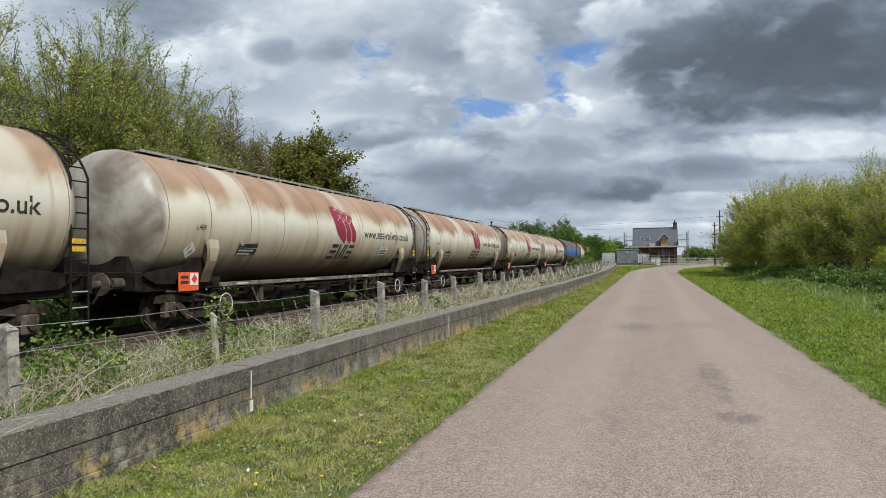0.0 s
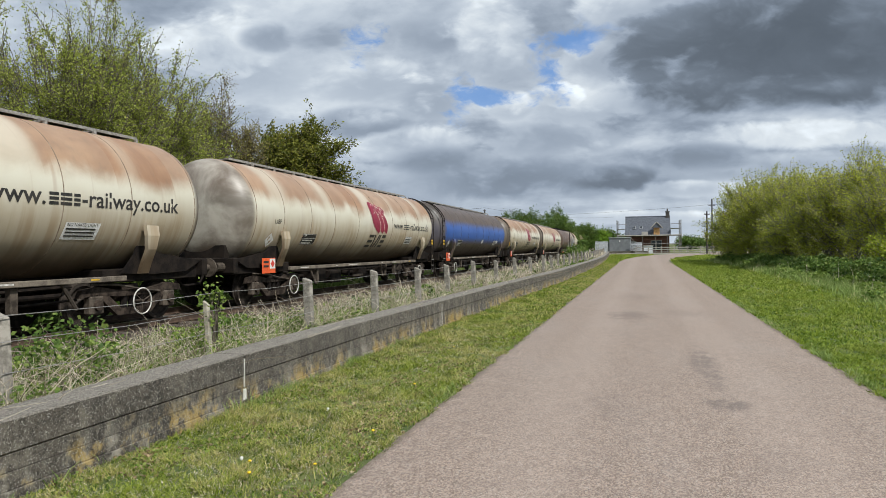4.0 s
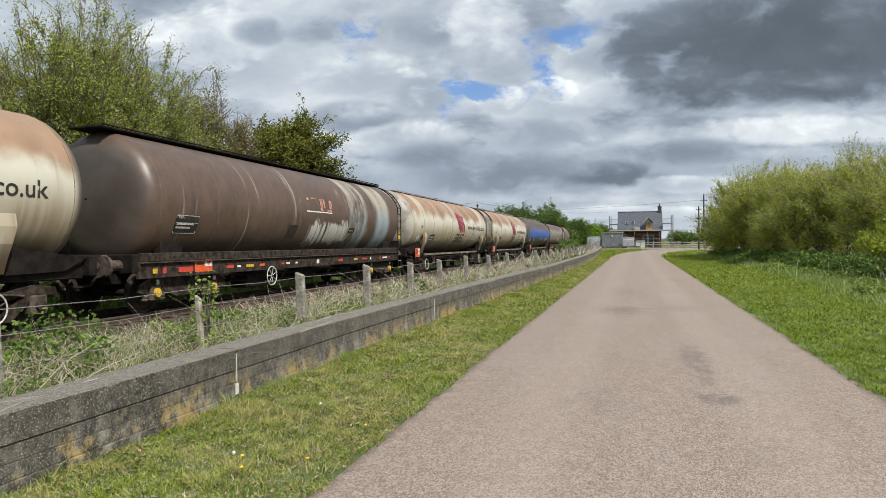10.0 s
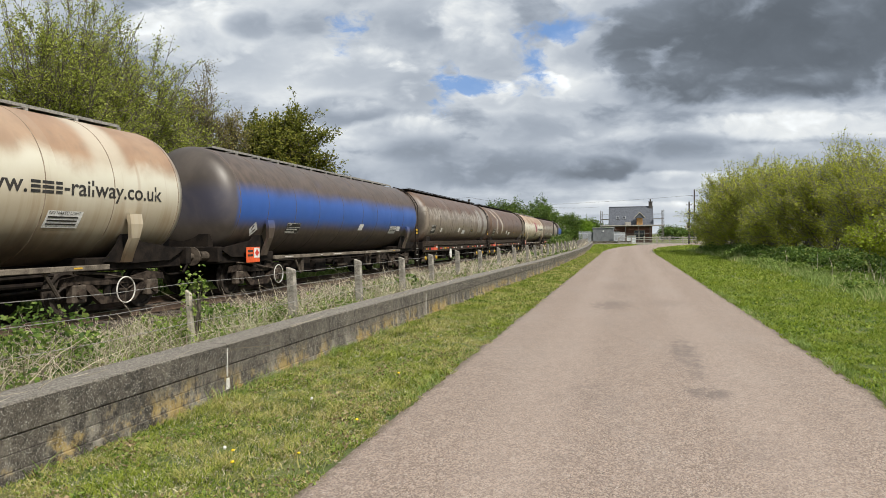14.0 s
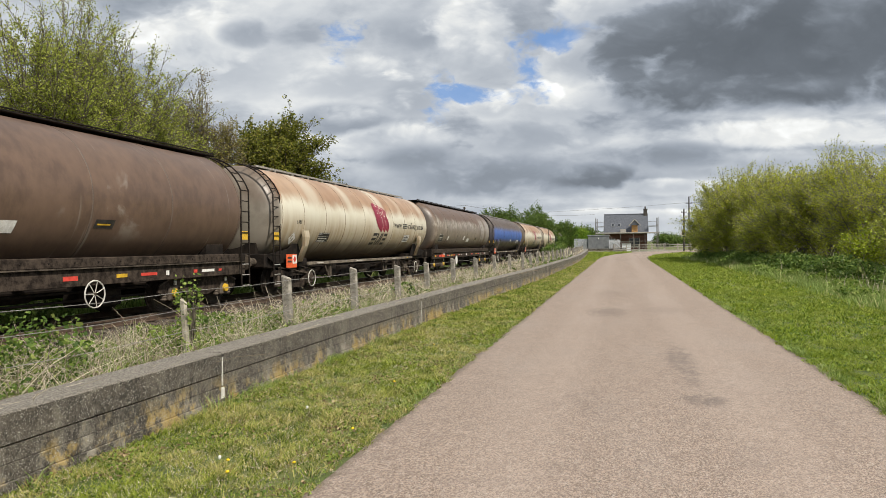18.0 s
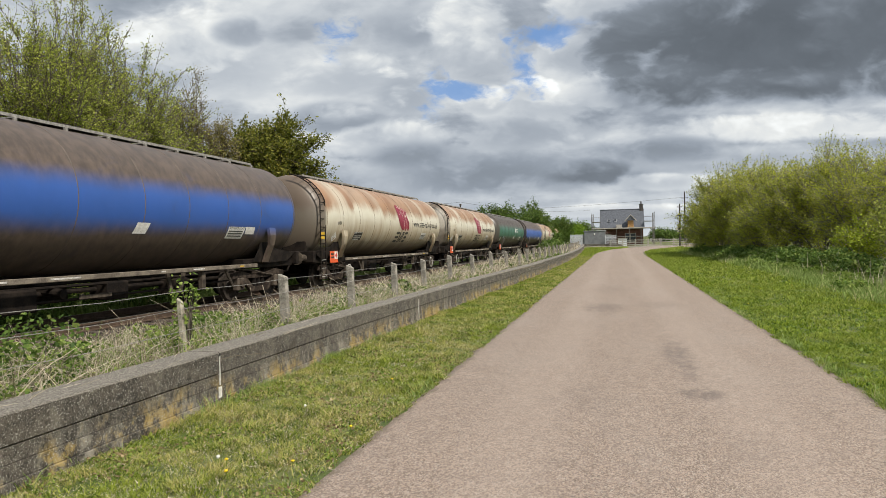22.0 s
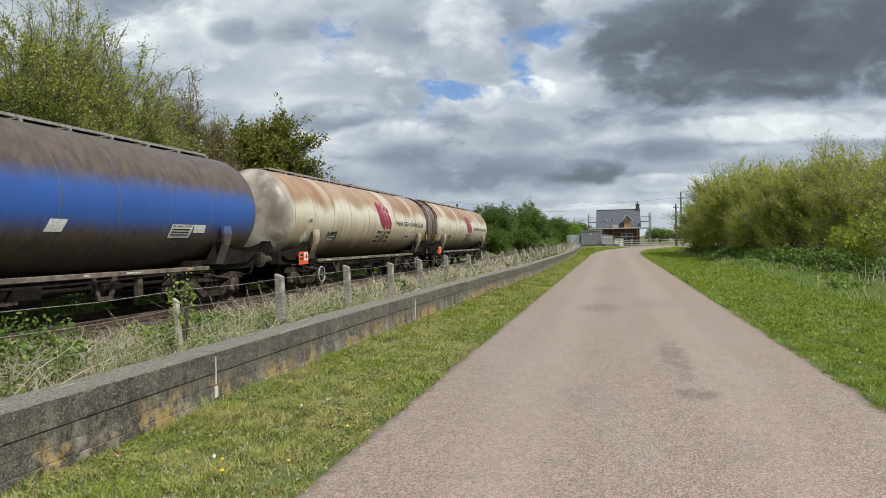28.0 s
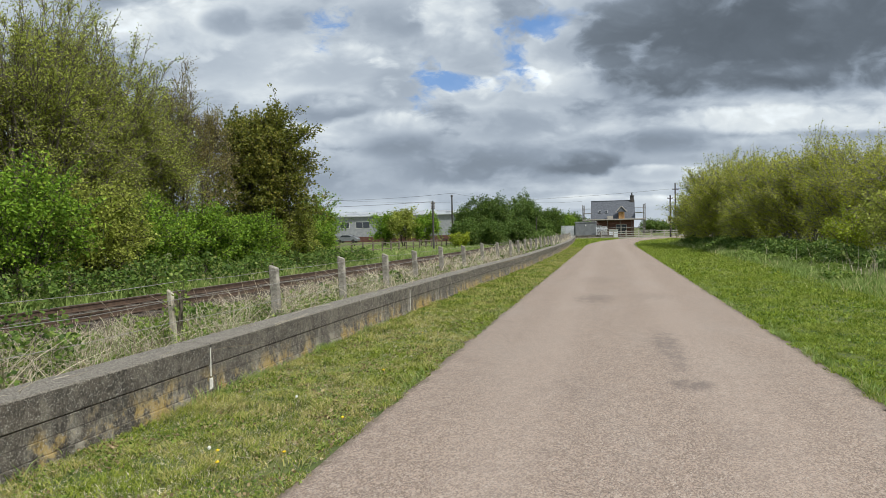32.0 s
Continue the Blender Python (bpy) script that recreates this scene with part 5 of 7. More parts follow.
        if mark == "shapes":
            bm = strip_shape([(0.0, 0.0, 0.10), (0.12, 0.02, 0.42), (0.22, -0.02, 0.46), (0.34, 0.02, 0.26), (0.44, 0.0, 0.10)], 4)
            for x in (0.62, 1.0, 1.38):
                bar(x, x + 0.10, 0.0, 0.36, 0.1, 2, bm)
                bar(x + 0.1, x + 0.28, 0.27, 0.36, 0.1, 1, bm)
            part("mark", on_tank(mesh_of(bm), 1.3, 2.28, 0.006), WHITE, w, "white shapes of a company mark")
    return w


def tank_wagon_framed(label, coat, wheel_at=-2.65):
    """An older bogie tank on a full underframe with deep side girders."""
    w = thing("tank_wagon", label, "tank wagon", group="wagons of the train")
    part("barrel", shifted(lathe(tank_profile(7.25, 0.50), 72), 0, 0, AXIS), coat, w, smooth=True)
    seam = None
    for s in (-7.25, -5.2, -2.6, 0.0, 2.3, 4.6, 7.25):
        if seam is None:
            seam = mesh_of(shifted(lathe([(-0.014, RADIUS - 0.004), (-0.007, RADIUS + 0.005), (0.007, RADIUS + 0.005), (0.014, RADIUS - 0.004)], 72), 0, 0, AXIS), "seam", True)
            seam.materials.append(SEAM if coat is TANK_CREAM else GRIME_SEAM)
        part("seam", seam, None, w, m=pose(0, s, 0))
    rivet = mesh_of(lathe([(0, 0.022), (0.012, 0.018), (0.016, 0.0)], 6, "x"), "rivet")
    rivet.materials.append(STEEL)
    for side in (-1, 1):
        part("side_girder", box(side * 1.22 - 0.05, side * 1.22 + 0.05, -7.75, 7.75, 0.74, 1.06, 0.01), BOGIE, w, "grimy side girder")
        part("tank_shelf", box(side * 1.20 - 0.09, side * 1.20 + 0.09, -7.6, 7.6, 1.075, 1.26, 0.015), BOGIE, w)
        part("girder_lip", box(side * 1.24 - 0.09, side * 1.24 + 0.09, -7.75, 7.75, 1.055, 1.078), GREY_STEEL, w)
    for i in range(26):
        part("rivet", rivet, None, w, m=pose(1.29, -7.3 + i * 0.58, 1.17))
    for s, wide, tall, mat in ((-7.3, 0.14, 0.10, YELLOW), (-7.0, 0.10, 0.12, RED), (-4.6, 0.30, 0.07, RED), (-4.2, 0.16, 0.05, WHITE), (-3.7, 0.34, 0.07, YELLOW), (-2.0, 0.14, 0.05, RED), (-1.7, 0.20, 0.05, WHITE), (0.2, 0.16, 0.12, WHITE), (3.2, 0.30, 0.07, YELLOW), (4.6, 0.10, 0.10, WHITE), (5.6, 0.14, 0.07, RED), (6.1, 0.5, 0.06, WHITE), (6.6, 0.12, 0.05, RED), (-6.3, 0.5, 0.11, RED), (-3.1, 0.26, 0.06, ORANGE), (1.9, 0.34, 0.08, RED), (4.0, 0.5, 0.06, RED), (-1.2, 0.12, 0.05, WHITE)):
        part("girder_patch", box(1.271, 1.276, s - wide / 2, s + wide / 2, 0.89 - tall / 2, 0.89 + tall / 2), mat, w, "painted patch on the girder")
    for end in (-1, 1):
        bogie(w, end * 6.05, True)
        for side in (-1, 1):
            part("tank_saddle", box(side * 0.95 - 0.2, side * 0.95 + 0.2, end * 6.6 - 0.35, end * 6.6 + 0.35, 1.0, 1.5, 0.02), STEEL, w)
    for s in (-4.2, -1.4, 1.4, 4.2):
        part("cross_member", box(-1.16, 1.16, s - 0.08, s + 0.08, 0.78, 1.0), STEEL, w)
    part("brake_pipe", tube([(0.5, -5.2, 0.66), (0.5, 5.2, 0.66)], 0.05, 8), STEEL, w)
    part("brake_cylinder", tube([(0.3, 1.2, 0.62), (0.3, 1.9, 0.62)], 0.18, 12), STEEL, w)
    part("reservoir", tube([(-0.4, 2.6, 0.62), (-0.4, 3.7, 0.62)], 0.2, 12), STEEL, w)
    part("centre_beam", box(-0.3, 0.3, -7.6, 7.6, 0.60, 0.98, 0.02), STEEL, w)
    for x, y0, y1, z0, z1 in ((0.75, -3.4, -2.5, 0.30, 0.74), (0.70, -0.6, 0.5, 0.34, 0.74), (-0.7, -2.2, 1.2, 0.36, 0.76), (0.68, 2.6, 3.6, 0.30, 0.74)):
        part("gear_box", box(x - 0.26, x + 0.26, y0, y1, z0, z1, 0.03), STEEL, w)
    for x, z in ((0.95, 0.46), (1.0, 0.62), (-0.9, 0.5)):
        part("pipe_run", tube([(x, -4.2, z + 0.06), (x, -2.2, z), (x, 4.3, z)], 0.025, 6), STEEL, w)
    common_ends(w, 7.78)
    part("roof_walkway", box(-0.42, 0.42, -7.75, 7.75, 3.80, 3.845, 0.01), STEEL, w, "dark continuous roof walkway")
    for side in (-1, 1):
        part("walkway_edge", tube([(side * 0.42, -7.75, 3.87), (side * 0.42, 7.75, 3.87)], 0.018, 5), STEEL, w)
    ladder(w, 7.62, 0.42)
    hand_wheel(w, wheel_at, 0.58, 7)
    if coat is TANK_KHAKI:
        part("brake_disc", lathe([(-0.012, 0.0), (-0.012, 0.235), (0.0, 0.24), (0.012, 0.235), (0.014, 0.0)], 24, "x"), WHITE, w, "round white brake disc", pose(1.30, wheel_at, 0.58))
    placards(w, -5.65)
    data_panel(w, -6.75, 1.66, 0.80, 0.44)
    for s, z, a, b, mat in ((-1.0, 1.78, 0.34, 0.24, WHITE), (0.0, 1.68, 0.7, 0.22, WHITE), (2.4, 1.80, 0.5, 0.17, INK), (-4.9, 1.74, 0.24, 0.24, WHITE)):
        if coat is TANK_WASHED and mat is WHITE:
            continue
        part("notice_plate", on_tank(mesh_of(bar(0, a, 0, b, 0.2, 2)), s, z, 0.006), mat, w)
    me = on_tank(mesh_of(bar(0.06, 0.40, 0.06, 0.09, 0.2, 1)), 2.4, 1.80, 0.010)
    part("notice_line", me, YELLOW, w)
    return w


# the train's order: c cream, b blue, g green, d the dark framed tanks; a capital has its ladder at the leading end
ORDER = "ccCCcBCCecCbdDCdBCCgBcC"
LABELS = {
    "c": "cream bogie tank wagon stained rusty brown with maroon emblem",
    "b": "blue bogie tank wagon under brown grime on the railway line",
    "g": "dark green bogie tank wagon under brown grime",
    "e": "brown tank wagon with pale blue bands and white smears",
    "d": "grimy brown tank wagon on a girder frame, paint worn pale",
}


def build_train():
    made, wagons = {}, []
    for ch in ORDER:
        if ch in made:
            w = copy_thing(made[ch], Matrix())
        elif ch in "dDe":
            w = made[ch] = tank_wagon_framed(LABELS["e" if ch == "e" else "d"], TANK_WASHED if ch == "e" else TANK_KHAKI if ch == "d" else TANK_BROWN, 2.45 if ch == "D" else -2.65)
            if ch == "e":
                part("torn_sign", on_tank(mesh_of(bar(0, 1.75, 0, 0.035, 0, 1)), -0.8, 2.38, 0.006), WHITE, w, "white line of a peeled sign")
                for s, wide, low, high in ((-0.78, 0.16, 0.36, 0.44), (-0.45, 0.30, 0.40, 0.45), (0.12, 0.18, 0.06, 0.44), (0.36, 0.10, 0.16, 0.44), (0.60, 0.34, 0.02, 0.12), (0.74, 0.22, 0.14, 0.42)):
                    part("torn_sign", on_tank(mesh_of(bar(0, wide, low, high, 0.08, 3)), s, 2.38, 0.006), FADED_RED, w, "faded red remnant of a peeled sign")
                part("data_panel", on_tank(mesh_of(bar(0, 0.55, 0, 0.40, 0.2, 4)), -1.85, 1.60, 0.006), INK, w, "black data panel")
        else:
            low = ch.lower()
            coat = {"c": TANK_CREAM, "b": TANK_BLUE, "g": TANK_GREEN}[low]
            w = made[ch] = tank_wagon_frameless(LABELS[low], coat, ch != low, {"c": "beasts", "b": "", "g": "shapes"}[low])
        wagons.append(w)
    return wagons


WAGONS = build_train()


# ---- grass and weeds ----
def field(x, y, scale, seed):
    """Smooth random values from 0 to 1 over the ground."""
    table = np.random.default_rng(seed).random((64, 64))
    u, v = x * scale, y * scale
    i, j = np.floor(u).astype(int), np.floor(v).astype(int)
    a, b = u - i, v - j
    a, b = a * a * (3 - 2 * a), b * b * (3 - 2 * b)
    g = lambda p, q: table[p % 64, q % 64]
    return (g(i, j) * (1 - a) + g(i + 1, j) * a) * (1 - b) + (g(i, j + 1) * (1 - a) + g(i + 1, j + 1) * a) * b


def tufts(name, label, material, x0, x1, y0, y1, per_m2, height, width, seed, lean=0.5, keep=None, category="grass"):
    rng = np.random.default_rng(seed)
    n = int((x1 - x0) * (y1 - y0) * per_m2)
    x, y = rng.uniform(x0, x1, n), rng.uniform(y0, y1, n)
    if keep is not None:
        ok = keep(x, y, rng)
        x, y = x[ok], y[ok]
    z = np.array([ground_z(a, b) for a, b in zip(x, y)]) - 0.004
    clump = 0.30 + 2.2 * (0.35 * field(x, y, 1.7, 3) + 0.65 * field(x, y, 7.0, 4)) ** 1.8
    solid(name, blades(x, y, z, height * clump, rng, width, lean), material, label, category, "stuff")


def wall_front(y):
    return np.interp(y, [a for a, _ in WALL_LINE], [b for _, b in WALL_LINE])


def patchy(x, y, rng, scale=1.3, bare=0.22):
    v = 0.5 + 0.25 * (np.sin(x * scale * 2.1 + 1.3 * np.sin(y * scale * 0.9)) + np.sin(y * scale * 1.7 + 2 * np.sin(x * scale * 1.3 + 0.5)))
    v = 0.4 * v + 0.9 * (field(x, y, 6.0, 8) - 0.25)
    return rng.random(len(x)) < np.clip(v * 1.4 + bare, 0.12, 1)


def verge(x, y, rng):
    edge = -2.0 + 0.05 * np.sin(y * 5.1) + 0.05 * np.sin(y * 13.7 + 1)
    return (x > wall_front(y) + 0.02) & (x < edge) & patchy(x, y, rng)


def lawn(x, y, rng):
    edge = 2.36 + 0.05 * np.sin(y * 4.3) + 0.06 * np.sin(y * 11.1 + 2)
    return (x > edge) & patchy(x, y, rng)


VERGE = "short green verge grass with straw patches beside the wall"
LAWN = "mown green lawn beside the path"
tufts("verge_grass", VERGE, GRASS, -4.0, -1.95, 2.8, 8.5, 5200, 0.046, 0.0034, 21, 0.8, verge)
tufts("verge_grass", VERGE, GRASS, -4.0, -1.95, 8.5, 16, 3000, 0.050, 0.0048, 22, 0.8, verge)
tufts("verge_grass", VERGE, GRASS, -4.0, -1.95, 16, 32, 1300, 0.05, 0.008, 23, 0.7, verge)
tufts("verge_grass", VERGE, GRASS, -4.0, -1.95, 32, 62, 420, 0.055, 0.016, 24, 0.7, verge)
tufts("verge_straw", "dry straw lying in the verge grass", STRAW, -4.0, -1.95, 2.8, 14, 2600, 0.024, 0.0024, 25, 2.4, verge)
tufts("lawn_grass", LAWN, LAWN_GRASS, 2.3, 7.0, 5.5, 12, 3000, 0.045, 0.0045, 26, 0.8, lawn)
tufts("lawn_grass", LAWN, LAWN_GRASS, 2.3, 9.5, 12, 24, 1100, 0.05, 0.008, 27, 0.7, lawn)
tufts("lawn_grass", LAWN, LAWN_GRASS, 2.3, 9.0, 24, 60, 260, 0.06, 0.018, 28, 0.7, lawn)
tufts("lawn_grass", LAWN, LAWN_GRASS, -4.6, 9.0, 60, 112, 90, 0.10, 0.035, 29, 0.7, lambda x, y, rng: (x < np.interp(y, [60, 65, 77, 90, 104], [-2.1, -2.1, -1.8, -0.7, 1.6])) & (x > wall_front(y) + 0.05) | (x > np.interp(y, [60, 70, 82, 101, 113], [2.5, 2.6, 3.7, 8.6, 14.7])))


def low_leaves(name, label, x0, x1, y0, y1, per_m2, size, seed, material, keep):
    """Small broad leaves lying in the turf: clover, plantain and daisies' rosettes."""
    rng = np.random.default_rng(seed)
    n = int((x1 - x0) * (y1 - y0) * per_m2)
    x, y = rng.uniform(x0, x1, n), rng.uniform(y0, y1, n)
    ok = keep(x, y, rng) & (rng.random(n) < 2.2 * (field(x, y, 2.6, 15) - 0.38) + 0.15 * field(x, y, 9.0, 16))
    x, y = x[ok], y[ok]
    z = np.array([ground_z(a, b) for a, b in zip(x, y)]) + rng.uniform(0.004, 0.034, len(x))
    solid(name, leaves(np.stack([x, y, z], 1), size, rng, 0.35, 0.75), material, label, "weeds", "stuff")


low_leaves("turf_weeds", "clover and plantain leaves in the verge", -4.0, -1.95, 2.8, 12, 1500, 0.026, 61, NETTLE, verge)
low_leaves("turf_weeds", "clover and plantain leaves in the verge", -4.0, -1.95, 12, 30, 420, 0.05, 62, NETTLE, verge)
low_leaves("turf_weeds", "clover and plantain leaves in the lawn", 2.3, 8.0, 5.5, 24, 420, 0.045, 63, NETTLE, lawn)
low_leaves("turf_litter", "brown dead leaves and thatch in the verge", -4.0, -1.95, 2.8, 12, 900, 0.030, 64, THATCH, verge)


def edge_tufts(x, y, rng):
    return rng.random(len(x)) < 0.5 + 0.5 * np.sin(y * 2.3 + np.sin(y * 0.7) * 2)


tufts("edge_grass", "longer grass along the foot of the wall", LONG_GRASS, -3.97, -3.82, 3, 13, 2600, 0.085, 0.004, 31, 0.6, edge_tufts)
tufts("edge_grass", "longer grass along the path's edge", LONG_GRASS, -2.14, -1.98, 3, 14, 1500, 0.06, 0.004, 32, 0.7, edge_tufts)
tufts("edge_grass", "longer grass along the path's edge", LONG_GRASS, 2.33, 2.5, 6, 20, 1400, 0.075, 0.005, 33, 0.7, edge_tufts)


def hedge_side(x, y, rng):
    line = np.interp(y, [10, 18, 30, 52, 64], [6.6, 5.8, 6.4, 6.6, 5.6])
    return (x > line + rng.normal(scale=0.35, size=len(x))) & (x < line + 2.6)


tufts("rough_grass", "long rough grass before the brambles", LONG_GRASS, 4.5, 10, 9, 30, 520, 0.17, 0.010, 34, 0.45, hedge_side)
tufts("rough_grass", "long rough grass before the brambles", LONG_GRASS, 4.5, 10, 30, 66, 190, 0.24, 0.02, 35, 0.45, hedge_side)
tufts("dead_stems", "dry pale stems in the rough grass", STRAW, 5.8, 10, 14, 60, 9, 0.5, 0.007, 36, 0.25, lambda x, y, rng: hedge_side(x - 0.8, y, rng))


def behind_wall(x, y, rng):
    return (x < wall_front(y) - 0.40) & (rng.random(len(x)) < 0.45 + 0.4 * np.sin(y * 1.4) + 0.2 * np.sin(x * 3 + y * 0.6))


def stalks(name, label, x0, x1, y0, y1, per_m2, height, thick, seed):
    """Dry stalks that stand, lean, arch over and lie across each other."""
    rng = np.random.default_rng(seed)
    n = int((x1 - x0) * (y1 - y0) * per_m2)
    x, y = rng.uniform(x0, x1, n), rng.uniform(y0, y1, n)
    ok = (x < wall_front(y) - 0.38) & (rng.random(n) < 0.05 + 1.6 * field(x, y, 1.3, 6) ** 1.6)
    lines = []
    for a, b in zip(x[ok], y[ok]):
        h = height * rng.uniform(0.45, 1.0) * (1.35 if rng.random() < 0.12 else 1.0)
        way = rng.normal(size=2) * h * (0.28 if rng.random() < 0.7 else 0.8)
        f = np.linspace(0, 1, 5)
        droop = rng.uniform(0.0, 0.35)
        px = a + way[0] * f ** 1.5 + rng.normal(scale=0.012, size=5)
        py = b + way[1] * f ** 1.5 + rng.normal(scale=0.012, size=5)
        pz = ground_z(a, b) + h * (f - droop * f ** 3)
        lines.append((np.stack([px, py, pz], 1), thick * rng.uniform(0.6, 1.3), thick * 0.4))
    solid(name, twigs(lines, 3), STRAW, label, "weeds", "stuff")


stalks("dry_weeds", "tangle of dry pale stalks along the fence", -6.3, -4.3, 2.4, 9, 300, 0.54, 0.0042, 41)
stalks("dry_weeds", "tangle of dry pale stalks along the fence", -6.3, -4.2, 9, 18, 180, 0.58, 0.0056, 42)
stalks("dry_weeds", "tangle of dry pale stalks along the fence", -6.6, -3.8, 18, 36, 80, 0.60, 0.009, 48)
tufts("dry_weeds", "tangle of dry pale stalks along the fence", STRAW, -7.3, -3.6, 34, 100, 26, 0.5, 0.018, 43, 0.35, behind_wall, "weeds")
tufts("weed_grass", "rank green grass along the fence", LONG_GRASS, -6.6, -4.3, 2.5, 16, 520, 0.20, 0.0045, 44, 0.6, lambda x, y, rng: x < wall_front(y) - 0.38, "weeds")
tufts("weed_grass", "rank green grass along the fence", LONG_GRASS, -8.3, -3.7, 16, 60, 60, 0.18, 0.014, 45, 0.6, lambda x, y, rng: x < wall_front(y) - 0.38, "weeds")
tufts("field_grass", "green paddock grass beyond the railway", LONG_GRASS, -34, -14.2, 38, 95, 30, 0.16, 0.03, 46, 0.5, category="grass")
tufts("far_verge_grass", "rough grass along the far side of the line", LONG_GRASS, -14.6, -13.0, 4, 70, 260, 0.24, 0.016, 47, 0.5)


def weed_leaves(x0, x1, y0, y1, per_m2, size, seed, material):
    """Leaves on low stems among the dry stalks."""
    rng = np.random.default_rng(seed)
    n = int((x1 - x0) * (y1 - y0) * per_m2)
    x, y = rng.uniform(x0, x1, n), rng.uniform(y0, y1, n)
    thick = field(x, y, 1.6, seed)
    ok = (x < wall_front(y) - 0.40) & (rng.random(n) < 1.5 * thick ** 1.5)
    x, y, thick = x[ok], y[ok], thick[ok]
    z = np.array([ground_z(a, b) for a, b in zip(x, y)]) + 0.02 + rng.random(len(x)) * 0.46 * thick
    solid("weed_leaves", leaves(np.stack([x, y, z], 1), size, rng, 0.5, 0.6), material, "small green leaves among the dry stalks", "weeds", "stuff")


weed_leaves(-6.2, -4.3, 2.6, 10, 1100, 0.042, 71, NETTLE)
weed_leaves(-6.2, -4.3, 2.6, 10, 700, 0.045, 72, BRAMBLE)
weed_leaves(-6.2, -4.0, 10, 24, 420, 0.060, 73, NETTLE)
weed_leaves(-6.4, -3.7, 24, 60, 110, 0.11, 74, BRAMBLE)


def leaf_clump(name, label, material, x, y, rx, ry, low, high, count, size, seed, category="weeds", stems=True, fill=1.0):
    """A low bush of leaves on thin stems, denser towards its outside."""
    rng = np.random.default_rng(seed)
    root = thing(name, label, category, pose(x, y, ground_height(x, y) - 0.03))
    d = rng.normal(size=(count, 3))
    d /= np.linalg.norm(d, axis=1)[:, None]
    r = rng.uniform(0.45, 1.0, (count, 1)) ** 0.5
    lumps = 1 + 0.28 * np.sin(d[:, :1] * 5 + seed) * np.cos(d[:, 1:2] * 4.3 + seed * 2) + 0.12 * np.sin(d[:, 2:] * 9 + d[:, :1] * 8)
    p = d * r * lumps * np.array([rx, ry, (high - low) / 2]) + np.array([0, 0, (high + low) / 2])
    p = p[p[:, 2] > 0.02]
    part("foliage", leaves(p, size, rng, 0.6, 0.7), material, root)
    if stems:
        lines = []
        for i in range(14):
            e = p[rng.integers(len(p))]
            b = np.array([rng.uniform(-0.3, 0.3) * rx, rng.uniform(-0.3, 0.3) * ry, 0.0])
            mid = (b + e) / 2 + np.array([0, 0, 0.25 * high])
            lines.append((np.stack([b, mid, e]), 0.004 + 0.004 * high, 0.002))
        tagged(part("stem_tangle", twigs(lines), BARK, root), kind="stuff")
    return root


def weeds_by_fence():
    rng = np.random.default_rng(77)
    spots = [(-5.15, 5.2, 0.62, 0.95), (-5.6, 5.7, 0.65, 0.66), (-5.2, 6.4, 0.45, 0.45), (-6.2, 4.4, 0.7, 0.6), (-6.4, 6.2, 0.6, 0.5), (-5.3, 7.5, 0.5, 0.5), (-5.6, 8.4, 0.45, 0.62), (-5.2, 5.3, 0.4, 0.5), (-6.6, 8.6, 0.5, 0.42), (-5.4, 9.9, 0.35, 0.35)]
    for i, (x, y, r, h) in enumerate(spots):
        if i in (2, 4, 7):
            continue
        h *= 0.82
        r *= 0.80
        leaf_clump("nettle_clump", "fresh green leafy weeds among dry stalks", NETTLE if i % 3 else BRAMBLE, x, y, r, r * 1.1, 0.0, h, int(900 * r / 0.5), 0.050, 100 + i)
    leaf_clump("ivy_clump", "small green ivy climbing a fence post", NETTLE, -4.74, 6.84, 0.16, 0.20, 0.50, 1.06, 190, 0.050, 140)
    for i in range(30):
        y = 11 + 75 * (i / 30) ** 1.2
        x = wall_x(y) - rng.uniform(1.0, 3.2)
        leaf_clump("bramble_clump", "low bramble and weeds beside the fence", (BRAMBLE, NETTLE, BRAMBLE)[i % 3], x, y, rng.uniform(0.5, 1.0), rng.uniform(0.6, 1.3), 0.0, rng.uniform(0.18, 0.38) * (1 + 0.006 * y), 420, 0.10 + 0.0016 * y, 150 + i)


weeds_by_fence()


def dandelions():
    rng = np.random.default_rng(9)
    head = lathe([(0.0, 0.0), (0.002, 0.011), (0.008, 0.015), (0.014, 0.009), (0.016, 0.0)], 9, "z")
    flower = thing("dandelion", "yellow dandelion in the short grass", "flower", pose(-2.75, 4.4, 0), "dandelions")
    part("head", head, DANDELION, flower, m=pose(0, 0, 0.055))
    part("stem", tube([(0, 0, -0.02), (0.003, 0, 0.056)], 0.0022, 4), NETTLE, flower)
    spots = [(-2.25, 4.45), (-2.20, 5.4), (-2.62, 4.2), (-2.5, 7.4), (-2.8, 10.2)]
    spots += [(rng.uniform(2.7, 6.5), rng.uniform(9, 26)) for _ in range(12)]
    for x, y in spots:
        copy_thing(flower, pose(x, y, rng.uniform(-0.012, 0.0), rng.uniform(-12, 12), rng.uniform(-12, 12), rng.uniform(0, 360)))
    clock = thing("seed_head", "white dandelion seed head in the grass", "flower", pose(-2.83, 4.42, 0), "seed heads")
    part("head", lathe([(-0.02, 0.0), (-0.01, 0.010), (0, 0.014), (0.010, 0.010), (0.014, 0.0)], 9, "z"), WHITE, clock, m=pose(0, 0, 0.07))
    part("stem", tube([(0, 0, -0.02), (0.003, 0, 0.07)], 0.0022, 4), NETTLE, clock)
    for x, y in ((-2.9, 6.0), (3.9, 10.5), (4.6, 13.0), (5.2, 12.1)):
        copy_thing(clock, pose(x, y, -0.005, 4, 5, 0))


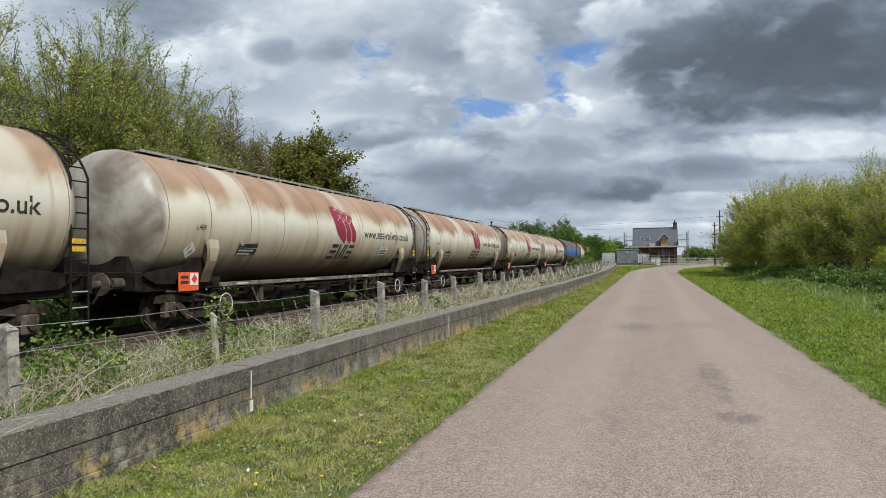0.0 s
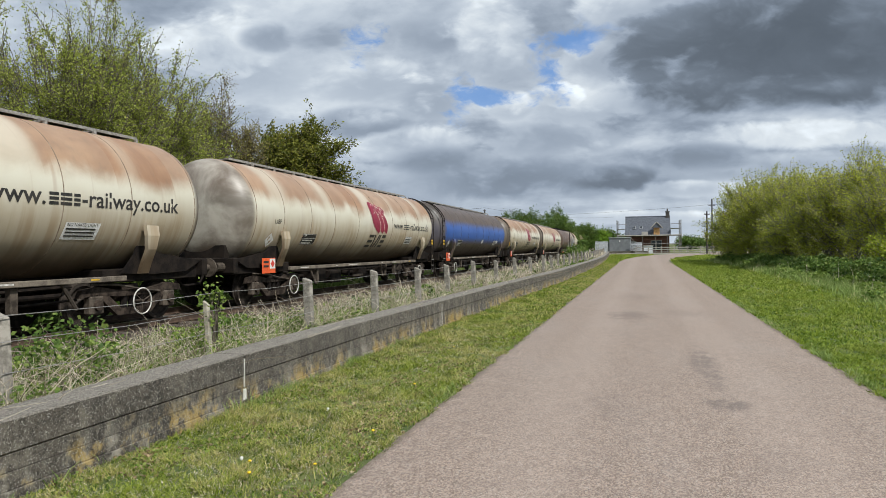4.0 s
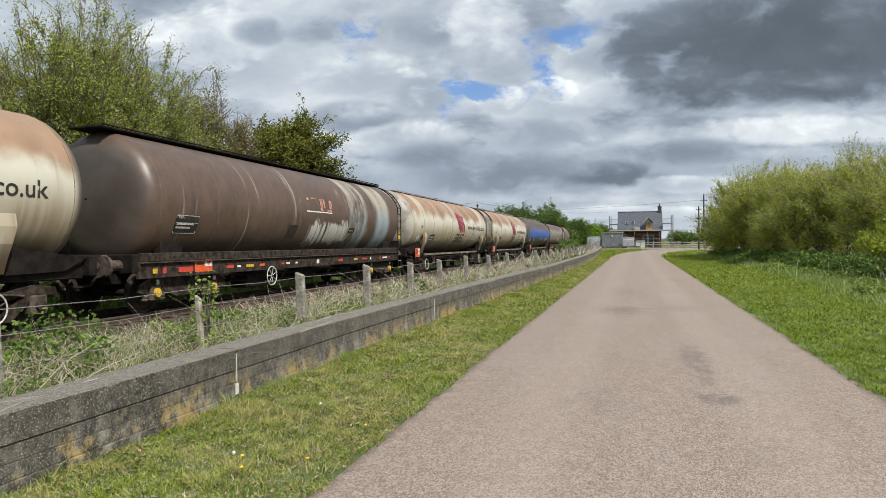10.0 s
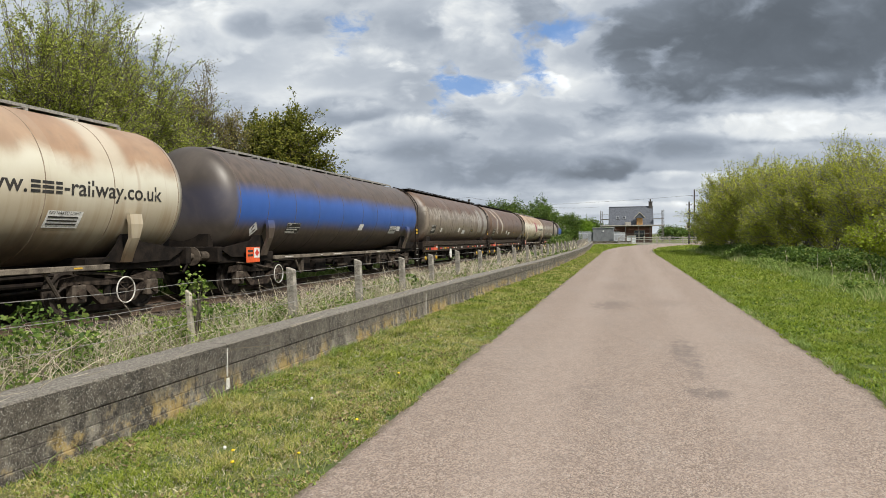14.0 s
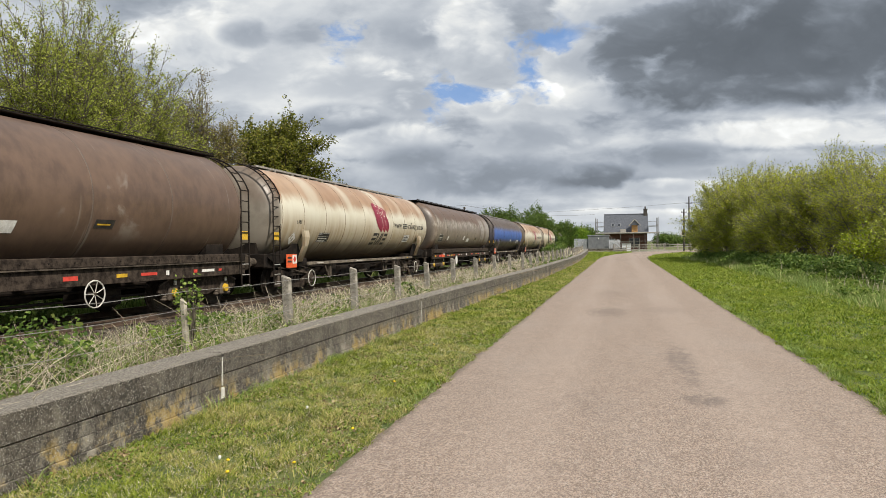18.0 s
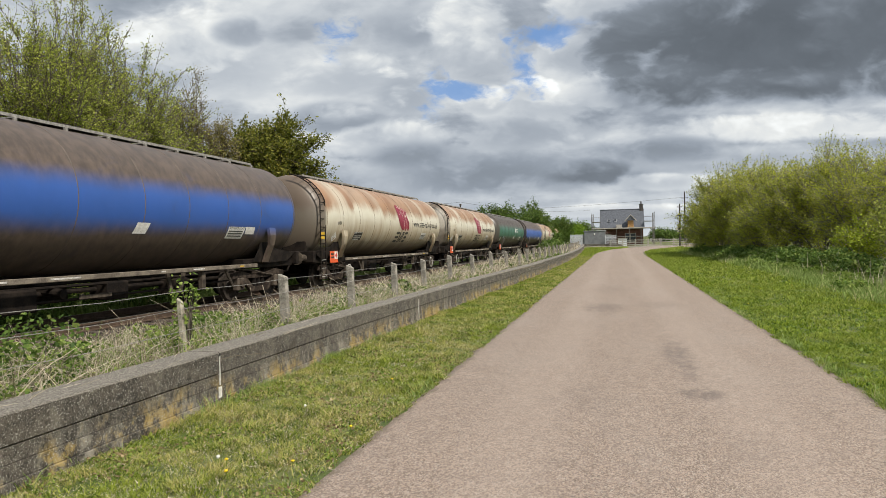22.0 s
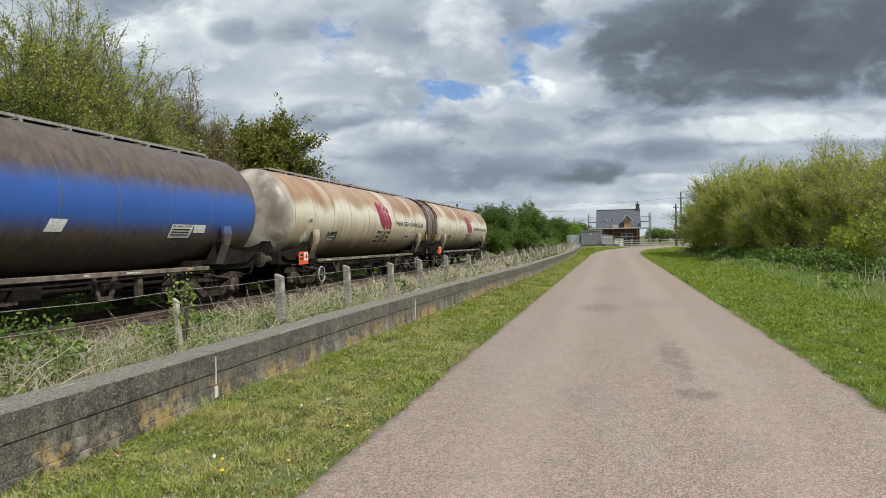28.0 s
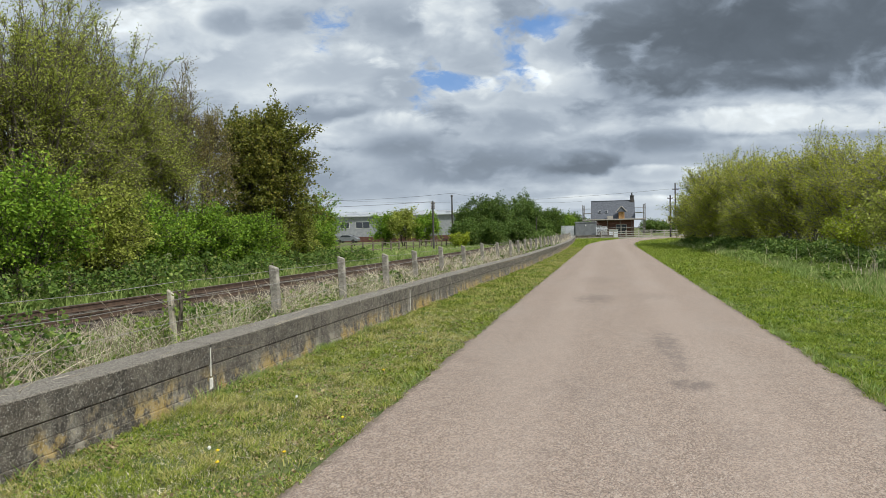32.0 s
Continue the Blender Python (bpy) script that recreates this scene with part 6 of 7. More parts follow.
dandelions()


# ---- trees ----
def curve_to(a, b, sag, rng, n=6, wob=0.05):
    t = np.linspace(0, 1, n)[:, None]
    mid = (a + b) / 2 + np.array([0, 0, sag]) + rng.normal(scale=wob, size=3) * np.linalg.norm(b - a)
    return (1 - t) ** 2 * a + 2 * t * (1 - t) * mid + t ** 2 * b


def tree(name, label, x, y, height, crown, leaf, size, bark=None, seed=1, stems=1, limbs=26, sprigs=16, per=14, low=0.22, lean=(0, 0), trunk=0.16, reach=0.55, spread=0.10, up=0.35, category="tree", tuft=False, fan=0.0):
    """A tapered trunk, limbs that reach into an uneven crown, sprigs on the limbs and leaves along the sprigs.
    crown: half widths across, along and up; its middle stands half a height below the top."""
    rng = np.random.default_rng(seed)
    root = thing(name, label, category, pose(x, y, ground_height(x, y) - 0.06))
    cx, cy, cz = crown
    centre = np.array([lean[0], lean[1], height - cz])
    wood, pts = [], []
    tops = []
    for s in range(stems):
        a = np.array([rng.normal(scale=0.12 * stems ** 0.5), rng.normal(scale=0.12 * stems ** 0.5), -0.05])
        off = rng.normal(size=3) * np.array([cx, cy, cz]) * (0.38 if stems > 1 else 0.1)
        if fan:
            off *= min(1.0, 0.8 / (np.linalg.norm((off + np.array([0, 0, cz * 0.45])) / np.array([cx, cy, cz])) + 0.01))
        b = centre + off + np.array([0, 0, cz * (0.3 if fan else 0.45)])
        line = curve_to(a, b, 0.1 * height, rng, 9, 0.05)
        r = trunk * rng.uniform(0.6, 1.0) / stems ** 0.4
        wood.append((line, r, r * 0.22))
        tops.append((line, r))
    for i in range(limbs):
        line, r = tops[rng.integers(len(tops))]
        f = low + (0.97 - low) * rng.random()
        k = f * (len(line) - 1)
        a = line[int(k)] + (line[min(int(k) + 1, len(line) - 1)] - line[int(k)]) * (k - int(k))
        d = rng.normal(size=3)
        d[2] = d[2] * 0.9 + up
        d /= np.linalg.norm(d)
        lump = 1 + 0.22 * math.sin(3 * d[0] + seed) * math.cos(4 * d[1] - seed)
        b = centre + d * np.array([cx, cy, cz]) * rng.uniform(0.6, 1.0) * lump
        b[2] = max(b[2], 0.25)
        limb = curve_to(a, b, 0.12 * np.linalg.norm(b - a), rng, 7)
        rl = r * (1 - f * 0.75) * rng.uniform(0.3, 0.5)
        wood.append((limb, rl, 0.008))
        for j in range(sprigs):
            q = 0.25 + 0.75 * rng.random()
            k = q * (len(limb) - 1)
            p = limb[int(k)] + (limb[min(int(k) + 1, len(limb) - 1)] - limb[int(k)]) * (k - int(k))
            e = rng.normal(size=3) + 0.8 * (p - centre) / (np.linalg.norm(p - centre) + 0.1)
            e[2] += up
            e /= np.linalg.norm(e)
            if fan:
                run = limb[-1] - limb[0]
                e = e * (1 - fan) + run / (np.linalg.norm(run) + 0.1) * fan
            length = reach * rng.uniform(0.5, 1.3)
            tip = p + e * length
            tip[2] = max(tip[2], 0.12)
            sprig = curve_to(p, tip, 0.06 * length, rng, 4)
            wood.append((sprig, 0.011 if fan else 0.009, 0.004))
            u = rng.random((per, 1)) ** (0.5 if tuft else 0.8)
            pts.append(p + (tip - p) * u + rng.normal(scale=spread, size=(per, 3)))
    part("trunk", twigs(wood, 5), bark or BARK, root)
    pts = np.concatenate(pts)
    pts = pts[pts[:, 2] > 0.05]
    part("crown", leaves(pts, size, rng, 0.8, 0.6), leaf, root)
    return root


THIN = "tall thinly leaved spring tree beyond the railway"
for i, (x, y, h, crown) in enumerate([(-18.0, 18.6, 10.0, (3.3, 3.9, 4.7)), (-20.0, 15.0, 10.4, (3.5, 3.9, 4.9)), (-18.6, 23.0, 9.4, (3.1, 3.5, 4.5)), (-19.0, 20.8, 10.0, (3.0, 3.4, 4.8)), (-18.8, 25.4, 8.5, (2.6, 2.9, 4.1))]):
    tree("tree", THIN, x, y, h, crown, SPRING, 0.075, BARK, 1 + 200 * (i > 2) + i, 9, 170, 21, 14, 0.10, reach=0.72, spread=0.075, up=0.45, trunk=0.19, fan=0.3)
tree("tree", "slender russet-budded tree beyond the railway", -18.2, 26.6, 9.0, (1.25, 1.5, 3.9), RUSSET, 0.075, BARK, 4, 4, 60, 20, 6, 0.2, reach=0.6, up=1.0, trunk=0.11)
tree("tree", "slender russet-budded tree beyond the railway", -17.6, 28.2, 7.7, (1.3, 1.6, 3.5), RUSSET, 0.080, BARK, 5, 4, 64, 20, 10, 0.15, reach=0.6, up=0.8, trunk=0.11)
tree("tree", "dense bronze-green maple beyond the railway", -16.7, 32.0, 8.5, (2.9, 3.3, 4.2), MAPLE, 0.135, DARK_BARK, 6, 4, 150, 24, 17, 0.05, reach=0.75, spread=0.085, up=0.55, trunk=0.22, tuft=True)
tree("tree", "round green bush-like tree at the line's edge", -16.4, 37.0, 4.4, (1.7, 2.1, 2.2), HAWTHORN, 0.11, DARK_BARK, 7, 3, 64, 18, 16, 0.1, reach=0.45, trunk=0.12)
tree("tree", "green hawthorn with white blossom beyond the railway", -15.6, 35.0, 2.6, (1.3, 1.7, 1.3), HAWTHORN, 0.10, DARK_BARK, 8, 3, 50, 16, 14, 0.1, reach=0.4, trunk=0.08)
HAW = "bright green hawthorn bush beyond the railway"
for i, (x, y, h, r) in enumerate([(-15.0, 15.0, 4.0, 2.1), (-15.4, 11.6, 4.4, 2.2), (-15.4, 18.4, 3.4, 1.8), (-15.8, 21.6, 3.1, 1.7), (-15.8, 24.8, 3.2, 1.8), (-15.4, 28.0, 2.8, 1.6), (-15.8, 32.6, 3.2, 1.7), (-19.8, 20.5, 4.4, 2.2), (-19.5, 26.0, 4.2, 2.2), (-19.4, 31.8, 4.2, 2.1), (-18.8, 12.0, 4.6, 2.4), (-15.6, 8.0, 3.6, 2.0)]):
    tree("hawthorn", HAW, x, y, h, (r, r * 1.1, h * 0.5), (HAWTHORN, HAWTHORN, SPRING, HAWTHORN)[i % 4], 0.095, DARK_BARK, 20 + i, 4, 62, 17, 16, 0.08, reach=0.42, spread=0.09, trunk=0.09, category="bush")
rng = np.random.default_rng(4)
for i in range(22):
    y = 6 + i * 1.55
    leaf_clump("bramble", "dark bramble bank along the far side of the line", BRAMBLE, -13.9 + rng.uniform(-0.3, 0.3), y, 0.8, 1.1, -0.1, rng.uniform(0.6, 1.15), 900, 0.11, 300 + i, "bush")

WIL = "yellow-green willow thicket beside the lawn"
WILLOWS = [
    (8.9, 61, 7.2, 2.7), (9.2, 55, 6.2, 2.4), (10.3, 51, 6.8, 2.5), (10.2, 45, 5.2, 2.3), (11.6, 43, 6.1, 2.5), (12.0, 37, 5.2, 2.2),
    (13.0, 33, 4.9, 2.1), (13.4, 28.5, 4.2, 1.9), (14.2, 24, 3.9, 1.9), (12.8, 63, 7.6, 3.1), (14.0, 51, 6.9, 3.0), (15.0, 42, 6.2, 2.8),
    (15.8, 32, 5.2, 2.4), (8.0, 57, 3.5, 1.8), (9.0, 47, 3.0, 1.6), (7.7, 64, 4.6, 2.0),
]
for i, (x, y, h, r) in enumerate(WILLOWS):
    tree("willow", WIL, x, y, h, (r * 1.15, r * 1.15, h * 0.52), WILLOW, 0.060 + 0.0008 * y, PALE_BARK, 50 + i, 9, 92 if h > 4 else 56, 20, 14, 0.04, (-0.3, 0), trunk=0.12, reach=1.25, spread=0.07, up=0.6, fan=0.6)
tree("shrub", "pale green shrub before the willows", 10.0, 26.5, 3.3, (2.0, 1.9, 1.7), SPRING, 0.10, BARK, 70, 5, 44, 15, 13, 0.08, trunk=0.07, reach=0.4, category="bush")
tree("shrub", "yellow-green shrub before the willows", 9.7, 31.5, 2.2, (1.2, 1.3, 1.1), GORSE, 0.10, BARK, 71, 4, 30, 12, 12, 0.08, trunk=0.05, reach=0.35, category="bush")
for i in range(26):
    f = i / 25
    y = 15 + 48 * f
    x = float(np.interp(y, [14, 20, 30, 52, 64], [8.9, 8.4, 8.3, 8.2, 7.0])) + rng.uniform(-0.3, 0.5)
    leaf_clump("bramble", "dark green bramble hedge before the willows", BRAMBLE, x, y, 1.1, 1.3, -0.1, rng.uniform(0.6, 1.0), 2300, 0.085 + 0.001 * y, 400 + i, "bush")
for i in range(14):
    y = 15 + i * 3.2
    leaf_clump("weed_clump", "rank green weeds at the lawn's rough edge", NETTLE, float(np.interp(y, [14, 20, 30, 52, 64], [7.2, 6.7, 7.0, 7.0, 6.2])) + rng.uniform(-0.5, 0.5), y, 0.5, 0.6, 0, rng.uniform(0.28, 0.5), 420, 0.09 + 0.001 * y, 440 + i)

FAR_TREE = "dense green trees beside the railway in the distance"
for i, (x, y, h, r, leaf) in enumerate([(-15.5, 98, 7.4, 3.4, FAR_LEAF), (-11.9, 104, 6.8, 3.0, FAR_LEAF), (-18.6, 96, 6.4, 2.8, FAR_LEAF), (-13.4, 112, 8.0, 3.4, FAR_LEAF), (-9.6, 118, 5.8, 2.6, FAR_LEAF), (-7.6, 124, 4.6, 2.2, HAWTHORN), (-14.6, 88, 3.3, 2.2, FAR_LEAF), (-11.8, 92, 3.2, 2.0, FAR_LEAF), (-17.6, 86, 3.3, 2.2, FAR_LEAF), (-9.8, 106, 3.0, 2.0, FAR_LEAF)]):
    tree("tree", FAR_TREE, x, y, h, (r, r, h * 0.49), leaf, 0.20, DARK_BARK, 80 + i, 3, 80, 18, 14, 0.05, reach=0.6, spread=0.2, trunk=0.2)
for i, (x, y, h) in enumerate([(-6.7, 72, 1.3), (-7.0, 79, 1.6), (-8.0, 88, 1.5)]):
    tree("shrub", "grey-green bramble bush behind the line fence", x, y, h, (1.2, 1.6, h * 0.5), BRAMBLE, 0.14, BARK, 130 + i, 4, 40, 12, 14, 0.05, reach=0.35, spread=0.12, trunk=0.05, category="bush")
for i, (x, y, h, r) in enumerate([(-28.6, 86, 4.6, 2.4), (-25.6, 85, 5.2, 2.5), (-22.8, 86, 4.4, 2.1)]):
    tree("hawthorn", "pale green blossoming hawthorn by the paddock fence", x, y, h, (r, r, h * 0.5), SPRING if i == 1 else HAWTHORN, 0.24, DARK_BARK, 90 + i, 3, 40, 13, 10, 0.06, reach=0.6, spread=0.18, trunk=0.14, category="bush")
tree("shrub", "small yellow-green shrub by the far fence", -15.9, 75, 1.9, (1.3, 1.3, 0.95), GORSE, 0.17, BARK, 95, 3, 30, 10, 10, 0.05, reach=0.3, trunk=0.05, category="bush")
for i, (x, y, h, r) in enumerate([(-26, 170, 7.0, 5), (-16, 175, 6.0, 4.5), (-9, 182, 5.4, 4), (-3, 190, 4.6, 5), (12, 190, 3.2, 4.5), (19, 186, 2.8, 4.5), (25, 190, 3.3, 5), (32, 186, 2.8, 4.5), (39, 190, 3.4, 6), (48, 200, 5.0, 6.5), (-80, 210, 8, 6), (-95, 190, 8, 6), (-60, 200, 7, 6), (-44, 190, 7, 6), (60, 190, 6, 6)]):
    tree("tree", "distant green trees on the skyline", x, y, h, (r, r, h * 0.5), FAR_LEAF, 0.42, DARK_BARK, 110 + i, 3, 50, 10, 9, 0.04, reach=0.9, spread=0.35, trunk=0.22)


# ---- fences ----
def line_fence():
    fence = thing("wire_fence", "post and wire fence with grey weathered posts", "fence")
    ys = [1.6, 4.13, 6.77, 9.2, 11.8, 14.3, 16.72, 19.5]
    while ys[-1] < 104:
        ys.append(ys[-1] + 2.58)
    rng = np.random.default_rng(3)
    spots = []
    for i, y in enumerate(ys):
        x = -4.70 if y < 20 else wall_x(y) - 0.72 - 0.26 * max(0.0, 1 - (y - 20) / 10)
        base = ground_height(x, y) - 0.25
        thin = abs(y - 6.77) < 0.1
        top = (0.99 if thin else 1.13 + rng.uniform(-0.03, 0.03)) + 0.25 - 0.12 * min(1.0, max(0, y - 30) / 60)
        half = 0.033 if thin else 0.060
        bm = box(-half, half, -half * 0.85, half * 0.85, 0, top - base - 0.24, 0.012)
        for v in bm.verts:
            if v.co.z > 0.5:
                v.co.z += 0.02 * (1 if v.co.x < 0 else -1)
        part("post", bm, PALE_POST if thin else POST, fence, "thin old post" if thin else "", pose(x, y, base, rng.uniform(-1, 1), -2.6 + rng.uniform(-1.2, 1.2), rng.uniform(-4, 4)))
        spots.append((x + 0.05, y, base))
    for h in (1.10, 0.90, 0.66):
        pts = []
        for (x, y, b), (x2, y2, b2) in zip(spots, spots[1:]):
            drop = -0.0012 * (y - 10)
            pts += [(x - 0.012, y, h + drop + rng.uniform(-0.006, 0.006)), ((x + x2) / 2 - 0.012, (y + y2) / 2, h + drop - 0.022)]
        part("wire", tube(pts, 0.0042, 4), WIRE, fence)


line_fence()


def paddock_fence():
    fence = thing("rail_fence", "grey timber post and rail fence by the paddock", "fence")
    line = [(-17.2, 42), (-20.2, 50), (-20.4, 95)]
    spots = []
    for (x0, y0), (x1, y1) in zip(line, line[1:]):
        n = int(math.hypot(x1 - x0, y1 - y0) / 2.6)
        spots += [(x0 + (x1 - x0) * i / n, y0 + (y1 - y0) * i / n) for i in range(n)]
    spots.append(line[-1])
    for x, y in spots:
        z = ground_height(x, y)
        part("post", box(-0.06, 0.06, -0.06, 0.06, -0.3, 1.05, 0.01), OLD_RAIL, fence, m=pose(x, y, z))
    for h in (0.35, 0.90):
        for (x0, y0), (x1, y1) in zip(spots, spots[1:]):
            a, b = Vector((x0, y0, ground_height(x0, y0) + h)), Vector((x1, y1, ground_height(x1, y1) + h))
            bm = tube([a, b], 0.045, 4)
            part("rail", bm, OLD_RAIL, fence)


paddock_fence()


def roadside_fence():
    fence = thing("rail_fence", "weathered timber post and rail fence along the lane", "fence")
    x, spots = -1.0, []
    while x < 34:
        spots.append((x, 111.5 + 0.22 * (x - 8) if x > 8 else 111.5))
        x += 1.9
    for x, y in spots:
        part("post", box(-0.09, 0.09, -0.08, 0.08, -0.2, 1.18, 0.01), PALE_BOARD, fence, m=pose(x, y, 0))
    for h in (0.32, 0.68, 1.02):
        for (x0, y0), (x1, y1) in zip(spots, spots[1:]):
            part("rail", tube([(x0, y0 - 0.1, h), (x1, y1 - 0.1, h)], 0.07, 4), PALE_BOARD, fence)


roadside_fence()
solid("kerb", box(-6.5, 9.0, 109.3, 109.6, -0.1, 0.16, 0.02), PALE_BOARD, "pale low kerb before the cabins", kind="structure")


# ---- the house under repair ----
def slope_roof(x0, x1, y0, y1, eave, ridge, over=0.25, thick=0.12):
    bm = bmesh.new()
    ym = (y0 + y1) / 2
    prof = [(y0 - over, eave), (ym, ridge), (y1 + over, eave), (y1 + over, eave - thick), (ym, ridge - thick), (y0 - over, eave - thick)]
    a = [bm.verts.new((x0 - over, y, z)) for y, z in prof]
    b = [bm.verts.new((x1 + over, y, z)) for y, z in prof]
    for i in range(6):
        j = (i + 1) % 6
        bm.faces.new((a[i], b[i], b[j], a[j]))
    bm.faces.new((a[0], a[1], a[4], a[5]))
    bm.faces.new((a[1], a[2], a[3], a[4]))
    bm.faces.new((b[5], b[4], b[1], b[0]))
    bm.faces.new((b[4], b[3], b[2], b[1]))
    bmesh.ops.recalc_face_normals(bm, faces=bm.faces)
    return bm


def window(parent, x, y, z, w, h, frame_mat):
    win = part("window", box(x - w / 2, x + w / 2, y - 0.04, y + 0.02, z, z + h), frame_mat, parent)
    part("pane", box(x - w / 2 + 0.08, x - 0.03, y - 0.055, y - 0.03, z + 0.08, z + h - 0.08), GLASS, win)
    part("pane", box(x + 0.03, x + w / 2 - 0.08, y - 0.055, y - 0.03, z + 0.08, z + h - 0.08), GLASS, win)


def house():
    h = thing("house", "brick cottage with slate roof and scaffolding round it", "house")
    x0, x1, y0, y1, eave, ridge = -2.7, 4.6, 128, 134.5, 3.1, 6.55
    part("wall", box(x0, x1, y0, y1, -0.1, eave), BRICK_RED, h, "dark red brick walls")
    for x in (x0, x1):
        bm = extruded([(y0, eave), (y1, eave), ((y0 + y1) / 2, ridge - 0.25)], 0.25)
        part("gable", shifted(bm, x if x == x0 else x - 0.25, 0, 0), BRICK_RED, h)
    part("roof", slope_roof(x0, x1, y0, y1, eave, ridge), SLATE, h, "grey slate roof")
    part("ridge_tiles", tube([(x0 - 0.25, 131.25, 6.57), (x1 + 0.25, 131.25, 6.57)], 0.1, 6), SLATE, h)
    stack = part("chimney", box(4.1, 4.75, 130.9, 131.6, 5.9, 7.35, 0.03), POLE_WOOD, h, "dark sooty brick chimney stack")
    part("chimney_cap", box(4.04, 4.81, 130.84, 131.66, 7.35, 7.48), POLE_WOOD, stack)
    part("chimney_pot", lathe([(7.48, 0.13), (7.95, 0.11), (7.95, 0.0)], 10, "z"), POLE_WOOD, stack, m=pose(4.4, 131.25, 0))
    # dormer with bare sheathing and a timber gable
    part("dormer", box(1.95, 2.95, 127.7, 130, 3.1, 4.55), TIMBER, h, "unfinished dormer in orange sheathing board")
    bm = extruded([(0, 0), (1.9, 0), (0.95, 1.0)], 1.0)
    bmesh.ops.rotate(bm, verts=bm.verts, matrix=Matrix.Rotation(-math.pi / 2, 3, "Z"))
    part("dormer_gable", shifted(bm, 1.5, 128.3, 4.45), SLATE, h)
    for s in (-1, 1):
        bm = tube([(2.45 + s * 1.0, 127.25, 4.38), (2.45, 127.25, 5.48)], 0.09, 4)
        part("bargeboard", bm, PALE_BOARD, h)
    for x in (-1.35, -0.2):
        sky_light = part("roof_window", box(x - 0.26, x + 0.26, -0.04, 0.04, -0.36, 0.36), CABIN_GREY, h, m=pose(0, 129.1, 4.55, -46.7))
        part("pane", box(x - 0.19, x + 0.19, -0.06, -0.03, -0.28, 0.28), GLASS, sky_light)
    window(h, 2.4, 128.0, 0.6, 1.9, 1.6, PALE_BOARD)
    window(h, -1.6, 128.0, 0.9, 1.2, 1.2, PALE_BOARD)
    part("canopy", box(-0.1, 0.95, 126.8, 127.9, 3.0, 3.75), PALE_BOARD, h, "pale sheeted hoist bay")


def scaffold():
    s = thing("scaffolding", "tube scaffolding with board lifts round the cottage", "scaffolding")
    front, xs = 126.6, [-4.0, -2.2, 0.0, 2.2, 4.2, 6.2]
    for x in xs:
        for y in (front, front + 1.0):
            tall = 5.7 if x in (-4.0, 6.2) else 3.5
            part("standard", tube([(x, y, 0), (x, y, tall)], 0.035, 5), SCAFFOLD, s)
    for z in (1.6, 3.0):
        for y in (front, front + 1.0):
            part("ledger", tube([(xs[0] - 0.3, y, z), (xs[-1] + 0.3, y, z)], 0.045, 5), SCAFFOLD, s)
    part("boards", box(-4.3, 6.6, front - 0.1, front + 1.0, 3.02, 3.20), PALE_BOARD, s, "scaffold board lift")
    for x, sgn in ((-3.5, -1), (5.7, 1)):
        for dy in (0, 2.5, 5):
            part("standard", tube([(x + sgn * 0.9, 128 + dy, 0), (x + sgn * 0.9, 128 + dy, 5.9)], 0.035, 5), SCAFFOLD, s)
        for z in (3.1, 4.3, 5.1):
            part("end_lift", tube([(x - 0.9, 127.6, z), (x + 0.9, 127.6, z)], 0.04, 5), SCAFFOLD, s)
    for x in (-3.6, 5.6):
        part("boards", box(x - 0.7, x + 0.7, 127.7, 133, 4.28, 4.34), SCAFFOLD, s)
    part("brace", tube([(-2.2, front, 3.0), (0.0, front, 0.3)], 0.045, 5), SCAFFOLD, s)
    part("brace", tube([(4.2, front, 0.3), (6.2, front, 3.0)], 0.045, 5), SCAFFOLD, s)


house()
scaffold()


def cabin(name, label, x0, x1, y0, y1, z1, front, side):
    c = thing(name, label, "cabin")
    part("body", box(x0, x1, y0, y1, -0.05, z1, 0.03), front, c)
    part("roof", box(x0 - 0.1, x1 + 0.1, y0 - 0.1, y1 + 0.1, z1, z1 + 0.12, 0.02), CABIN_GREY, c)
    part("door", box(x1 - 0.004, x1 + 0.04, y0 + 0.4, y0 + 1.4, 0.05, z1 - 0.35), side, c)
    part("lamp", box((x0 + x1) / 2 - 0.08, (x0 + x1) / 2 + 0.08, y0 - 0.12, y0 - 0.02, z1 - 0.55, z1 - 0.35), WHITE, c)
    return c


cabin("equipment_cabin", "flat-roofed grey railway equipment cabin", -5.1, -1.8, 113.5, 117, 2.55, CABIN_DARK, CABIN_GREY)
cabin("equipment_cabin", "small pale grey cabinet behind palisade fencing", -6.8, -5.2, 115, 117, 1.9, CABIN_GREY, CABIN_DARK)


def palisade(x0, x1, y, z1):
    f = thing("palisade_fence", "galvanised steel palisade fence by the cabins", "fence")
    x = x0
    while x < x1:
        bm = extruded([(-0.035, 0), (0.035, 0), (0.035, z1 - 0.08), (0, z1), (-0.035, z1 - 0.08)], 0.012)
        part("pale", bm, PALE_ROOF, f, m=pose(x, y, 0.02, 0, 0, 90))
        x += 0.155
    for z in (0.4, z1 - 0.4):
        part("palisade_rail", box(x0, x1, y + 0.02, y + 0.06, z, z + 0.06), PALE_ROOF, f)


palisade(-7.2, -5.2, 112.5, 2.1)
palisade(-1.7, 0.0, 113.0, 1.9)
bin_ = thing("stacked_crate", "pale stacked site crate behind the lane fence", "crate")
part("crate_body", box(0.2, 1.6, 116, 117.2, 0, 1.25, 0.03), PALE_ROOF, bin_)
part("crate_lid", box(0.1, 1.7, 115.9, 117.3, 1.25, 1.35, 0.02), PALE_BOARD, bin_)


